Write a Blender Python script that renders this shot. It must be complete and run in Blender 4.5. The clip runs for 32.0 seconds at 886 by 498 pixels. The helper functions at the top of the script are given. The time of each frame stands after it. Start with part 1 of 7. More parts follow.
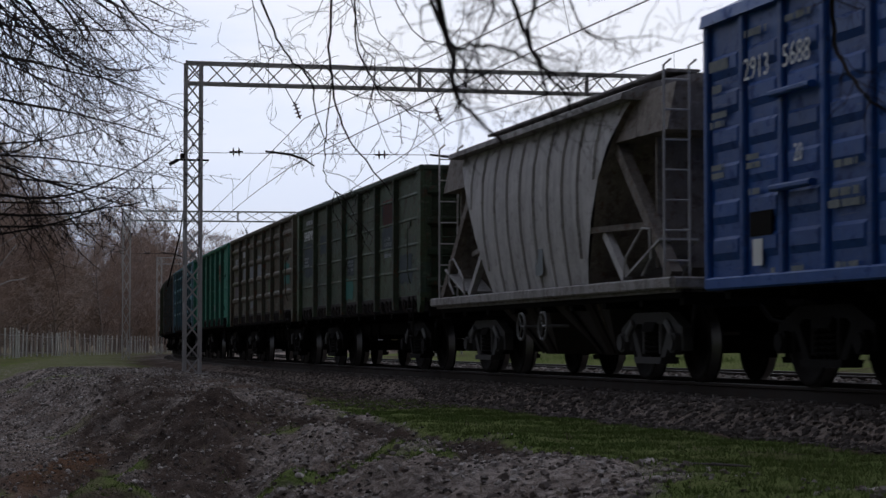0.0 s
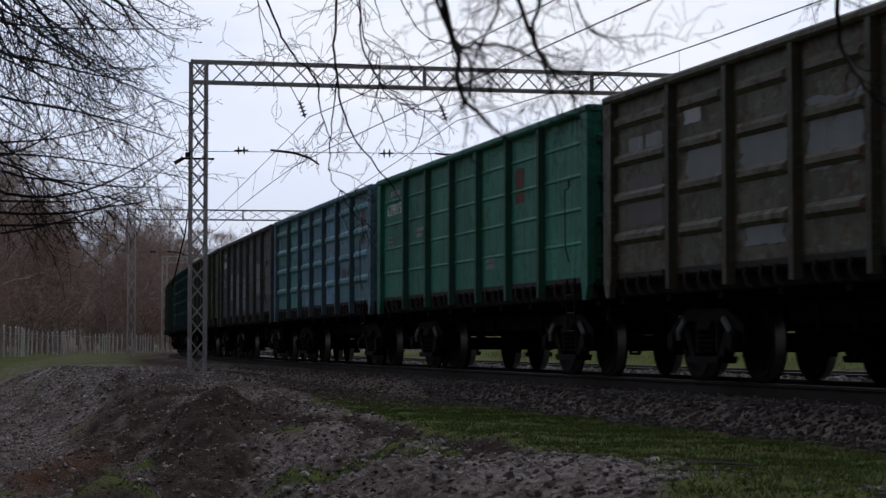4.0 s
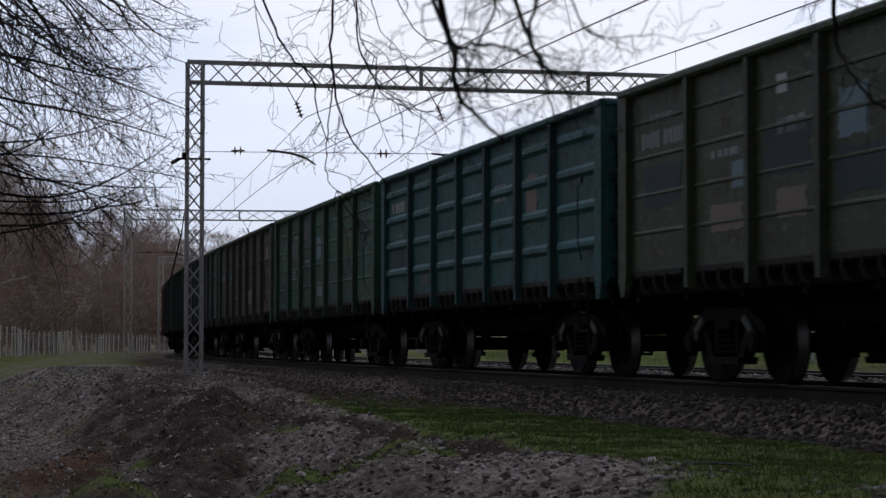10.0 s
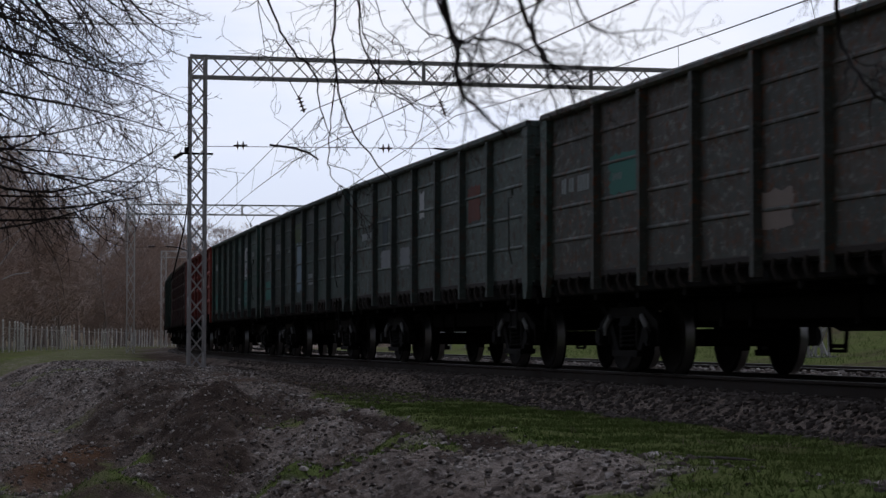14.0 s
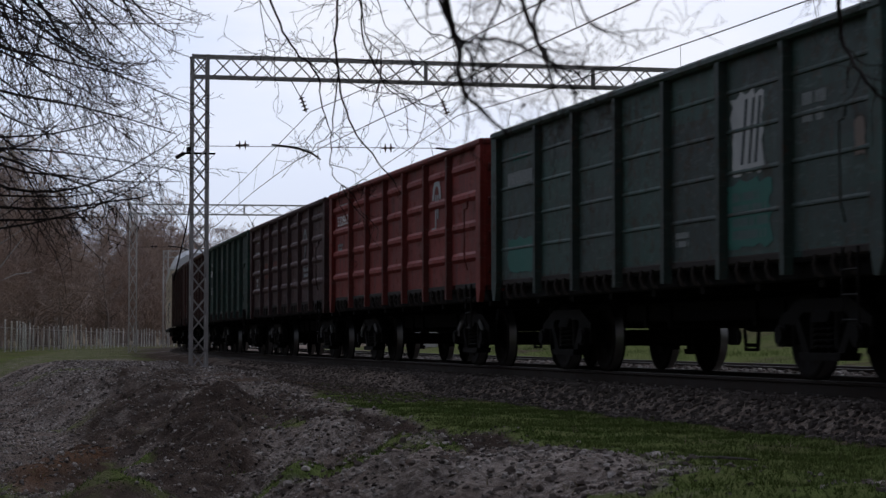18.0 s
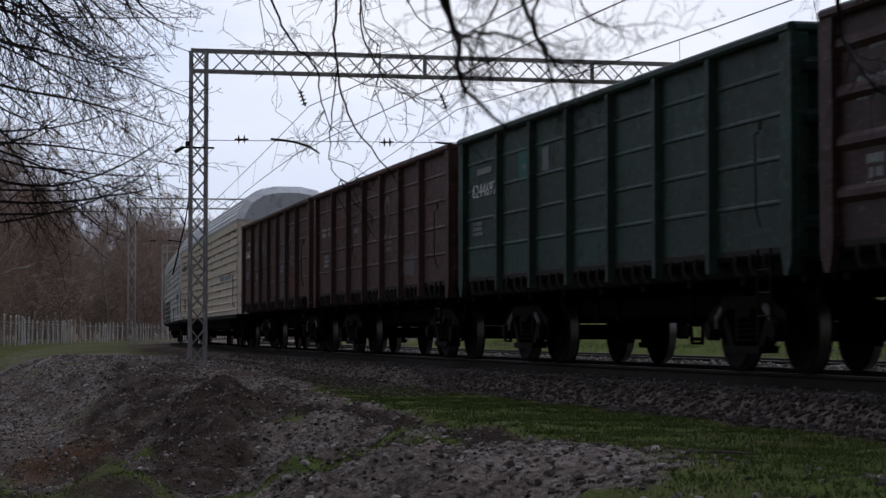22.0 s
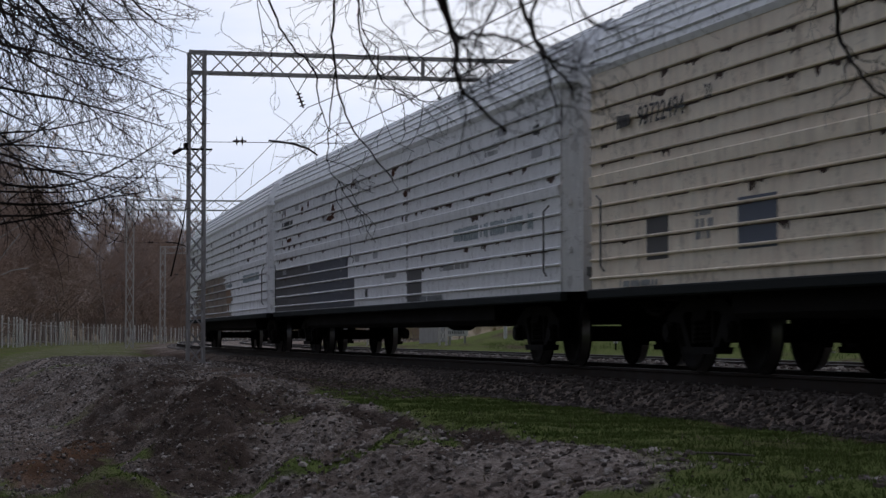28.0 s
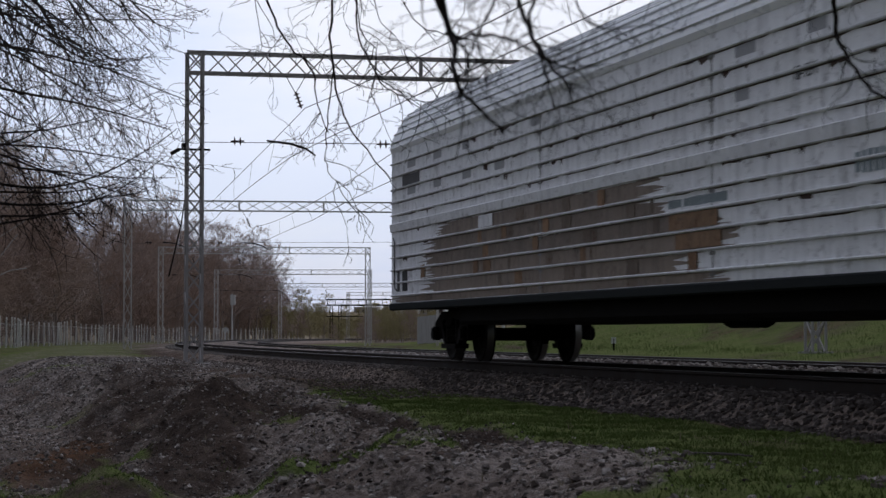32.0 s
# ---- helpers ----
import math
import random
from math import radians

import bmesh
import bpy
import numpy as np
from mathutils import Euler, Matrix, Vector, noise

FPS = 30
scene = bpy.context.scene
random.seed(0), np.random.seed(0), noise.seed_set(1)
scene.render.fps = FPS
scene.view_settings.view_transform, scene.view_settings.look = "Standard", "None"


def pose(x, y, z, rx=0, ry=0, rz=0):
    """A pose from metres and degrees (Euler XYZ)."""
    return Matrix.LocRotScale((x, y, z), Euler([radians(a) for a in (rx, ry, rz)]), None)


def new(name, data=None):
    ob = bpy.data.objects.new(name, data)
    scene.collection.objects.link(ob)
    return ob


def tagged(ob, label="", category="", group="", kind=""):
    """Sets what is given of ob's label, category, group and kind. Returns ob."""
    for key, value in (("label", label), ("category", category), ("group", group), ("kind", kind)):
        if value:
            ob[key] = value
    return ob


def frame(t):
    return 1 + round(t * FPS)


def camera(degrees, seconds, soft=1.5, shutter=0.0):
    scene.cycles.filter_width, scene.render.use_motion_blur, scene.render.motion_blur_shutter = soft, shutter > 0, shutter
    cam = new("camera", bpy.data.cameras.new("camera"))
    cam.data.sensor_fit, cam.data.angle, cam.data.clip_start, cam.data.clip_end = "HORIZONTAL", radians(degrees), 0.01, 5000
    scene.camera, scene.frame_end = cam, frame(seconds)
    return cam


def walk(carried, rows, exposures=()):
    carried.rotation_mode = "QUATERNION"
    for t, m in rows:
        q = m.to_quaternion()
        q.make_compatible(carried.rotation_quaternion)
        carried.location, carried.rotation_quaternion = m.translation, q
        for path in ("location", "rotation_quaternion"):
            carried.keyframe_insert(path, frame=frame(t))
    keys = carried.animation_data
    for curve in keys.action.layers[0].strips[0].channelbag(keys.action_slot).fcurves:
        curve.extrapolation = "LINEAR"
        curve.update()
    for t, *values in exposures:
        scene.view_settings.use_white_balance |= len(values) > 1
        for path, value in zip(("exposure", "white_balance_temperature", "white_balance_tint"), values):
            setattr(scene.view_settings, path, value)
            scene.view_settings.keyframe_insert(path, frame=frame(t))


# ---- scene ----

# ---------------------------------------------------------------- camera: a long lens held by the line, swaying a little
EYE_Z = 0.434          # above the rail heads, which lie at z = 0


def aim(yaw, pitch):
    return pose(0, 0, EYE_Z, 90 + pitch, 0, yaw)


cam = camera(24.2, 32.0, soft=1.4, shutter=0.25)
cam.data.dof.use_dof = True
cam.data.dof.focus_distance = 36.0
cam.data.dof.aperture_fstop = 8.0
walk(cam, [(t, aim(yaw, pitch)) for t, yaw, pitch in [
    (0, -0.079, 2.699), (0.5, -0.058, 2.760), (1, -0.082, 2.774), (1.5, -0.006, 2.753), (2, 0.014, 2.664),
    (2.5, 0.014, 2.634), (3, 0.014, 2.616), (3.5, 0.062, 2.641), (5.5, 0.035, 2.716), (6, 0.000, 2.757),
    (6.5, -0.038, 2.712), (7, -0.017, 2.699), (7.5, -0.020, 2.668), (8, -0.062, 2.671), (8.5, -0.038, 2.719),
    (9, 0.014, 2.760), (9.5, -0.034, 2.692), (10, -0.034, 2.668), (10.5, 0.014, 2.651), (11, 0.014, 2.592),
    (11.5, -0.010, 2.497), (12, 0.014, 2.448), (12.5, -0.020, 2.438), (13, 0.010, 2.497), (13.5, 0.058, 2.520),
    (14, 0.038, 2.520), (14.5, 0.038, 2.503), (16.5, 0.182, 2.544), (17, 0.133, 2.568), (17.5, 0.133, 2.544),
    (18, 0.096, 2.514), (18.5, 0.086, 2.472), (19, 0.106, 2.425), (19.5, 0.093, 2.369), (20, 0.086, 2.342),
    (20.5, 0.069, 2.297), (21, 0.062, 2.277), (21.5, 0.086, 2.281), (22, 0.069, 2.353), (22.5, 0.044, 2.359),
    (23, 0.041, 2.346), (23.5, 0.069, 2.318), (24, 0.014, 2.315), (24.5, 0.014, 2.332), (25, 0.017, 2.369),
    (25.5, 0.017, 2.383), (27.5, 0.014, 2.469), (28, 0.014, 2.400), (28.5, 0.000, 2.393), (29, -0.017, 2.404),
    (29.5, -0.013, 2.431), (30, -0.007, 2.452), (30.5, -0.041, 2.410), (31, -0.031, 2.383), (31.5, -0.010, 2.397),
    (32, -0.041, 2.407),
]], exposures=[(0, 0.0), (32, 0.0)])

# ---------------------------------------------------------------- sky: thin bright cloud over pale blue, soft sun
SUN_EL, SUN_ROT = 32.0, 12.0
world = bpy.data.worlds.new("overcast_sky")
scene.world = world
world.use_nodes = True
wt = world.node_tree
wt.nodes.clear()


def wn(kind, **kw):
    n = wt.nodes.new(kind)
    for k, val in kw.items():
        n.inputs[k].default_value = val
    return n


w_out = wt.nodes.new("ShaderNodeOutputWorld")
w_sky = wt.nodes.new("ShaderNodeTexSky")
w_sky.sky_type, w_sky.sun_disc = "NISHITA", False
w_sky.sun_elevation, w_sky.sun_rotation = radians(SUN_EL), radians(SUN_ROT)
w_bg1 = wn("ShaderNodeBackground", Strength=0.10)
w_bg2 = wn("ShaderNodeBackground", Strength=0.93)
w_co = wt.nodes.new("ShaderNodeTexCoord")
w_map = wn("ShaderNodeMapping", Scale=(1.0, 1.0, 3.2))
w_noise = wn("ShaderNodeTexNoise", Scale=3.4, Detail=6.0, Roughness=0.55, Distortion=0.3)
w_ramp = wt.nodes.new("ShaderNodeValToRGB")
w_ramp.color_ramp.elements[0].position, w_ramp.color_ramp.elements[0].color = 0.30, (0.66, 0.66, 0.66, 1)
w_ramp.color_ramp.elements[1].position, w_ramp.color_ramp.elements[1].color = 0.62, (1, 1, 1, 1)
w_tone = wt.nodes.new("ShaderNodeValToRGB")
w_tone.color_ramp.elements[0].position, w_tone.color_ramp.elements[0].color = 0.36, (0.56, 0.66, 0.97, 1)
w_tone.color_ramp.elements[1].position, w_tone.color_ramp.elements[1].color = 0.62, (0.87, 0.90, 1.0, 1)
w_mix = wt.nodes.new("ShaderNodeMixShader")
wt.links.new(w_co.outputs["Generated"], w_map.inputs["Vector"])
wt.links.new(w_map.outputs["Vector"], w_noise.inputs["Vector"])
wt.links.new(w_noise.outputs["Fac"], w_ramp.inputs["Fac"])
wt.links.new(w_noise.outputs["Fac"], w_tone.inputs["Fac"])
# clearer, bluer sky low over the horizon
w_sep = wt.nodes.new("ShaderNodeSeparateXYZ")
wt.links.new(w_co.outputs["Generated"], w_sep.inputs[0])
w_low = wn("ShaderNodeMapRange", **{"From Min": 0.025, "From Max": 0.10, "To Min": 1.0, "To Max": 0.0})
wt.links.new(w_sep.outputs["Z"], w_low.inputs["Value"])
w_blue = wt.nodes.new("ShaderNodeMix")
w_blue.data_type = "RGBA"
w_blue.inputs[7].default_value = (0.44, 0.56, 0.84, 1)
wt.links.new(w_low.outputs["Result"], w_blue.inputs[0])
wt.links.new(w_tone.outputs["Color"], w_blue.inputs[6])
wt.links.new(w_blue.outputs[2], w_bg2.inputs["Color"])
wt.links.new(w_sky.outputs["Color"], w_bg1.inputs["Color"])
wt.links.new(w_ramp.outputs["Color"], w_mix.inputs["Fac"])
wt.links.new(w_bg1.outputs["Background"], w_mix.inputs[1])
wt.links.new(w_bg2.outputs["Background"], w_mix.inputs[2])
# the veiled sun stands ahead beyond the train: the cloud glows there and is heavy overhead and behind
w_dot = wt.nodes.new("ShaderNodeVectorMath")
w_dot.operation = "DOT_PRODUCT"
w_dot.inputs[1].default_value = (0.13, 0.855, 0.50)
w_glow = wn("ShaderNodeMapRange", **{"From Min": 0.0, "From Max": 0.76, "To Min": 0.225, "To Max": 1.0})
w_glow.interpolation_type = "SMOOTHSTEP"
wt.links.new(w_co.outputs["Generated"], w_dot.inputs[0])
wt.links.new(w_dot.outputs["Value"], w_glow.inputs["Value"])
for bg, power in ((w_bg1, 0.10), (w_bg2, 1.03)):
    w_mul = wt.nodes.new("ShaderNodeMath")
    w_mul.operation = "MULTIPLY"
    w_mul.inputs[1].default_value = power
    wt.links.new(w_glow.outputs["Result"], w_mul.inputs[0])
    wt.links.new(w_mul.outputs[0], bg.inputs["Strength"])
wt.links.new(w_mix.outputs["Shader"], w_out.inputs["Surface"])

sun_data = bpy.data.lights.new("sun", "SUN")
sun_data.energy, sun_data.angle, sun_data.color = 0.25, radians(20), (1.0, 0.96, 0.9)
sun = new("sun", sun_data)
sun.matrix_world = Matrix.Rotation(radians(-SUN_ROT), 4, "Z") @ Matrix.Rotation(radians(-(90 - SUN_EL)), 4, "X")

# ---------------------------------------------------------------- materials
class Mat:
    """A small builder for node materials."""

    def __init__(self, name, rough=0.8, metal=0.0):
        self.m = bpy.data.materials.new(name)
        self.m.use_nodes = True
        self.t = self.m.node_tree
        self.b = self.t.nodes["Principled BSDF"]
        self.b.inputs["Roughness"].default_value = rough
        self.b.inputs["Metallic"].default_value = metal
        self.b.inputs["Specular IOR Level"].default_value = 0.25
        self.info = None

    def node(self, kind, **kw):
        n = self.t.nodes.new(kind)
        for k, val in kw.items():
            n.inputs[k.replace("_", " ")].default_value = val
        return n

    def link(self, a, b):
        self.t.links.new(a, b)

    def coords(self, scale=(1, 1, 1), shift=True, world_space=False):
        """Object coordinates, moved by a random amount for each object."""
        if world_space:
            src = self.node("ShaderNodeNewGeometry").outputs["Position"]
            shift = False
        else:
            src = self.node("ShaderNodeTexCoord").outputs["Object"]
        mp = self.node("ShaderNodeMapping", Scale=scale)
        self.link(src, mp.inputs["Vector"])
        if shift:
            self.info = self.info or self.node("ShaderNodeObjectInfo")
            mul = self.node("ShaderNodeMath")
            mul.operation = "MULTIPLY"
            mul.inputs[1].default_value = 37.0
            self.link(self.info.outputs["Random"], mul.inputs[0])
            comb = self.node("ShaderNodeCombineXYZ")
            for ax in "XYZ":
                self.link(mul.outputs[0], comb.inputs[ax])
            self.link(comb.outputs[0], mp.inputs["Location"])
        return mp.outputs["Vector"]

    def noise(self, co, scale, detail=4.0, rough=0.55, lo=0.35, hi=0.65):
        n = self.node("ShaderNodeTexNoise", Scale=scale, Detail=detail, Roughness=rough)
        self.link(co, n.inputs["Vector"])
        r = self.node("ShaderNodeMapRange", From_Min=lo, From_Max=hi)
        self.link(n.outputs["Fac"], r.inputs["Value"])
        return r.outputs["Result"]

    def times(self, a, k):
        n = self.node("ShaderNodeMath")
        n.operation = "MULTIPLY"
        self.link(a, n.inputs[0])
        if isinstance(k, (int, float)):
            n.inputs[1].default_value = k
        else:
            self.link(k, n.inputs[1])
        return n.outputs[0]

    def mix(self, fac, a, b):
        n = self.node("ShaderNodeMix")
        n.data_type = "RGBA"
        if isinstance(fac, (int, float)):
            n.inputs[0].default_value = fac
        else:
            self.link(fac, n.inputs[0])
        for sock, val in ((n.inputs[6], a), (n.inputs[7], b)):
            if isinstance(val, (tuple, list)):
                sock.default_value = (*val[:3], 1)
            else:
                self.link(val, sock)
        return n.outputs[2]

    def colour(self, c):
        if isinstance(c, (tuple, list)):
            self.b.inputs["Base Color"].default_value = (*c[:3], 1)
        else:
            self.link(c, self.b.inputs["Base Color"])
        return self

    def bump(self, height, strength=0.3, dist=0.01):
        n = self.node("ShaderNodeBump", Strength=strength, Distance=dist)
        self.link(height, n.inputs["Height"])
        self.link(n.outputs["Normal"], self.b.inputs["Normal"])
        return self

    def roughness(self, a, lo, hi):
        r = self.node("ShaderNodeMapRange", To_Min=lo, To_Max=hi)
        self.link(a, r.inputs["Value"])
        self.link(r.outputs["Result"], self.b.inputs["Roughness"])
        return self


def plain(name, c1, c2, scale=4.0, rough=0.8, metal=0.0, fine=40.0, bump=0.3, stretch=(1, 1, 1), lo=0.3, hi=0.7):
    """Two tones in broad patches with a fine grain and relief."""
    m = Mat(name, rough, metal)
    co = m.coords(stretch)
    a = m.noise(co, scale, 5.0, 0.6, lo, hi)
    g = m.noise(co, fine, 3.0, 0.6, 0.3, 0.7)
    dark = tuple(0.75 * v for v in c2)
    m.colour(m.mix(m.times(g, 0.35), m.mix(a, c1, c2), dark))
    m.bump(g, bump, 0.004)
    m.roughness(a, max(0.05, rough - 0.1), min(1, rough + 0.1))
    if rough >= 0.9 or max(c2) < 0.03:
        m.b.inputs["Specular IOR Level"].default_value = 0.06
    return m.m


def paint(name, base, alt, worn=0.25, rust=0.2, grime=0.35, rough=0.6, patch=0.6, strips=0.0, odd=(0.09, 0.10, 0.11), gain=0.85):
    """Old wagon paint: faded in patches, worn through to rust, streaked with grime."""
    m = Mat(name, rough)
    co = m.coords()
    m.info = m.info or m.node("ShaderNodeObjectInfo")
    blocks = m.noise(co, 1.1, 3.0, 0.5, 0.44, 0.56)
    fade = m.noise(co, 2.6, 6.0, 0.65, 0.35, 0.72)
    col = m.mix(m.times(blocks, patch), base, alt)
    col = m.mix(m.times(fade, 0.30 + 0.45 * worn), col, tuple(min(1, 0.045 + 1.5 * v) for v in base))
    ran = m.node("ShaderNodeMapRange", To_Min=0.82 * gain, To_Max=1.18 * gain)
    m.link(m.info.outputs["Random"], ran.inputs["Value"])
    hsv = m.node("ShaderNodeHueSaturation")
    m.link(ran.outputs["Result"], hsv.inputs["Value"])
    m.link(col, hsv.inputs["Color"])
    col = hsv.outputs["Color"]
    if strips:
        sep = m.node("ShaderNodeSeparateXYZ")
        m.link(m.node("ShaderNodeTexCoord").outputs["Object"], sep.inputs[0])
        row = m.node("ShaderNodeMath")
        row.operation = "MULTIPLY_ADD"
        row.inputs[1].default_value, row.inputs[2].default_value = 1.90, -2.62
        m.link(sep.outputs["Z"], row.inputs[0])
        flo = m.node("ShaderNodeMath")
        flo.operation = "FLOOR"
        m.link(row.outputs[0], flo.inputs[0])
        comb = m.node("ShaderNodeCombineXYZ")
        m.link(flo.outputs[0], comb.inputs["X"])
        m.link(m.info.outputs["Random"], comb.inputs["Y"])
        wht = m.node("ShaderNodeTexWhiteNoise")
        wht.noise_dimensions = "3D"
        m.link(comb.outputs[0], wht.inputs["Vector"])
        rows_ = m.node("ShaderNodeMapRange", From_Min=0.45, From_Max=0.95)
        m.link(wht.outputs["Value"], rows_.inputs["Value"])
        col = m.mix(m.times(rows_.outputs["Result"], strips), col, tuple(0.35 * v + 0.65 * w for v, w in zip(base, odd)))
    streak = m.noise(m.coords((6.0, 6.0, 0.7)), 1.0, 6.0, 0.65, 0.46, 0.64)
    col = m.mix(m.times(streak, grime), col, (0.030, 0.026, 0.022))
    worn_at = m.noise(co, 4.5, 9.0, 0.72, 0.57 - 0.12 * worn, 0.60)
    col = m.mix(m.times(worn_at, min(0.9, 0.2 + 1.5 * worn)), col, (0.075, 0.050, 0.040))
    chalk = m.noise(m.coords((1.0, 1.0, 1.8)), 5.5, 9.0, 0.75, 0.54, 0.64)
    col = m.mix(m.times(chalk, min(0.8, 0.12 + 1.2 * worn)), col, tuple(0.07 + 1.5 * v for v in base))
    rust_at = m.noise(co, 7.5, 8.0, 0.7, 0.60 - 0.1 * rust, 0.63)
    col = m.mix(m.times(rust_at, min(1, 2.2 * rust)), col, (0.10, 0.035, 0.014))
    scratch = m.noise(m.coords((1.2, 1.2, 14.0)), 2.0, 6.0, 0.7, 0.60, 0.66)
    col = m.mix(m.times(scratch, 0.25), col, (0.17, 0.17, 0.16))
    m.colour(col)
    m.bump(fade, 0.25, 0.012)
    m.roughness(worn_at, rough, 0.85)
    return m.m


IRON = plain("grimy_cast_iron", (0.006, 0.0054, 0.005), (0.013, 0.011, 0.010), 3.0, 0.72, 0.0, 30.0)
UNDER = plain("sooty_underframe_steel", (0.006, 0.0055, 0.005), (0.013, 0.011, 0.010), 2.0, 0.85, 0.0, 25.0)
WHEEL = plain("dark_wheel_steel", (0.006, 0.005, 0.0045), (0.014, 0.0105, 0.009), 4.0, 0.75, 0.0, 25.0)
TREAD = plain("bright_worn_tread", (0.15, 0.145, 0.14), (0.20, 0.195, 0.19), 8.0, 0.38, 1.0, 60.0, 0.05)
CASTPALE = plain("dusty_grey_casting", (0.10, 0.10, 0.10), (0.17, 0.165, 0.16), 5.0, 0.75, 0.0, 30.0)
RAIL = plain("rusty_rail_web", (0.018, 0.013, 0.011), (0.034, 0.023, 0.017), 3.0, 0.8, 0.2, 30.0)
RAILTOP = plain("rail_head_steel", (0.10, 0.095, 0.09), (0.15, 0.14, 0.135), 4.0, 0.75, 0.3, 60.0, 0.05)
SLEEPER = plain("weathered_concrete_sleeper", (0.14, 0.123, 0.11), (0.22, 0.195, 0.178), 3.0, 0.9, 0.0, 40.0)
BALLAST = plain("crushed_granite", (0.075, 0.060, 0.055), (0.19, 0.17, 0.165), 2.0, 0.9, 0.0, 22.0, 0.5)
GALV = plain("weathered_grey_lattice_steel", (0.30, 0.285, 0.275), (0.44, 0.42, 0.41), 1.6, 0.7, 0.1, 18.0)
# steel of the far portals, paled to put distance haze into the colour
GALVFAR = plain("distance_paled_lattice_steel", (0.56, 0.54, 0.52), (0.70, 0.68, 0.66), 1.2, 0.7, 0.1, 18.0)
WIRE = plain("dark_copper_wire", (0.030, 0.026, 0.026), (0.05, 0.044, 0.044), 2.0, 0.6, 0.4, 20.0)
INSUL = plain("brown_glazed_insulator", (0.035, 0.022, 0.020), (0.05, 0.03, 0.026), 6.0, 0.25, 0.0, 40.0, 0.05)
BARK = plain("grey_brown_bark", (0.26, 0.205, 0.18), (0.38, 0.31, 0.28), 2.2, 0.95, 0.0, 14.0, 0.8, (1, 1, 0.25))
BARKPALE = plain("pale_birch_bark", (0.42, 0.39, 0.37), (0.58, 0.55, 0.53), 2.2, 0.9, 0.0, 14.0, 0.5, (1, 1, 0.4))
TWIG = plain("brown_bare_twigs", (0.35, 0.265, 0.225), (0.47, 0.37, 0.32), 0.5, 0.95, 0.0, 4.0, 0.1)
TWIGRED = plain("reddish_bare_twigs", (0.345, 0.25, 0.20), (0.45, 0.335, 0.275), 0.5, 0.95, 0.0, 4.0, 0.1)
FINEBARK = plain("brown_twig_bark", (0.034, 0.026, 0.024), (0.070, 0.056, 0.052), 6.0, 0.9, 0.0, 60.0, 0.4)
NEARBARK = plain("dark_smooth_bark", (0.016, 0.013, 0.0125), (0.036, 0.030, 0.028), 6.0, 0.9, 0.0, 60.0, 0.6)
FENCE = plain("grey_weathered_fence_board", (0.70, 0.67, 0.64), (0.86, 0.83, 0.80), 1.4, 0.9, 0.0, 14.0, 0.4)
CONCRETE = plain("old_grey_concrete", (0.30, 0.29, 0.275), (0.42, 0.41, 0.39), 1.3, 0.9, 0.0, 20.0, 0.4)
WHITEPAINT = plain("faded_white_lettering", (0.66, 0.67, 0.67), (0.82, 0.83, 0.83), 6.0, 0.7, 0.0, 40.0, 0.1)
BLACKPAINT = plain("faded_black_lettering", (0.03, 0.03, 0.032), (0.055, 0.055, 0.058), 6.0, 0.7, 0.0, 40.0, 0.1)
GREYPAINT = plain("washed_out_grey_lettering", (0.20, 0.22, 0.22), (0.30, 0.32, 0.32), 6.0, 0.75, 0.0, 40.0, 0.1)
SIGNWHITE = plain("white_enamel", (0.62, 0.62, 0.60), (0.76, 0.76, 0.74), 2.0, 0.5, 0.0, 30.0, 0.1)
GRASSBLADE = plain("spring_grass_blades", (0.082, 0.138, 0.030), (0.140, 0.170, 0.056), 0.35, 0.92, 0.0, 3.0, 0.0)
DRYBLADE = plain("dry_straw_stems", (0.16, 0.13, 0.085), (0.24, 0.20, 0.14), 0.5, 0.9, 0.0, 3.0, 0.0)


BUDTWIG = plain("budding_yellow_green_twigs", (0.34, 0.30, 0.16), (0.44, 0.38, 0.22), 0.5, 0.95, 0.0, 4.0, 0.0)


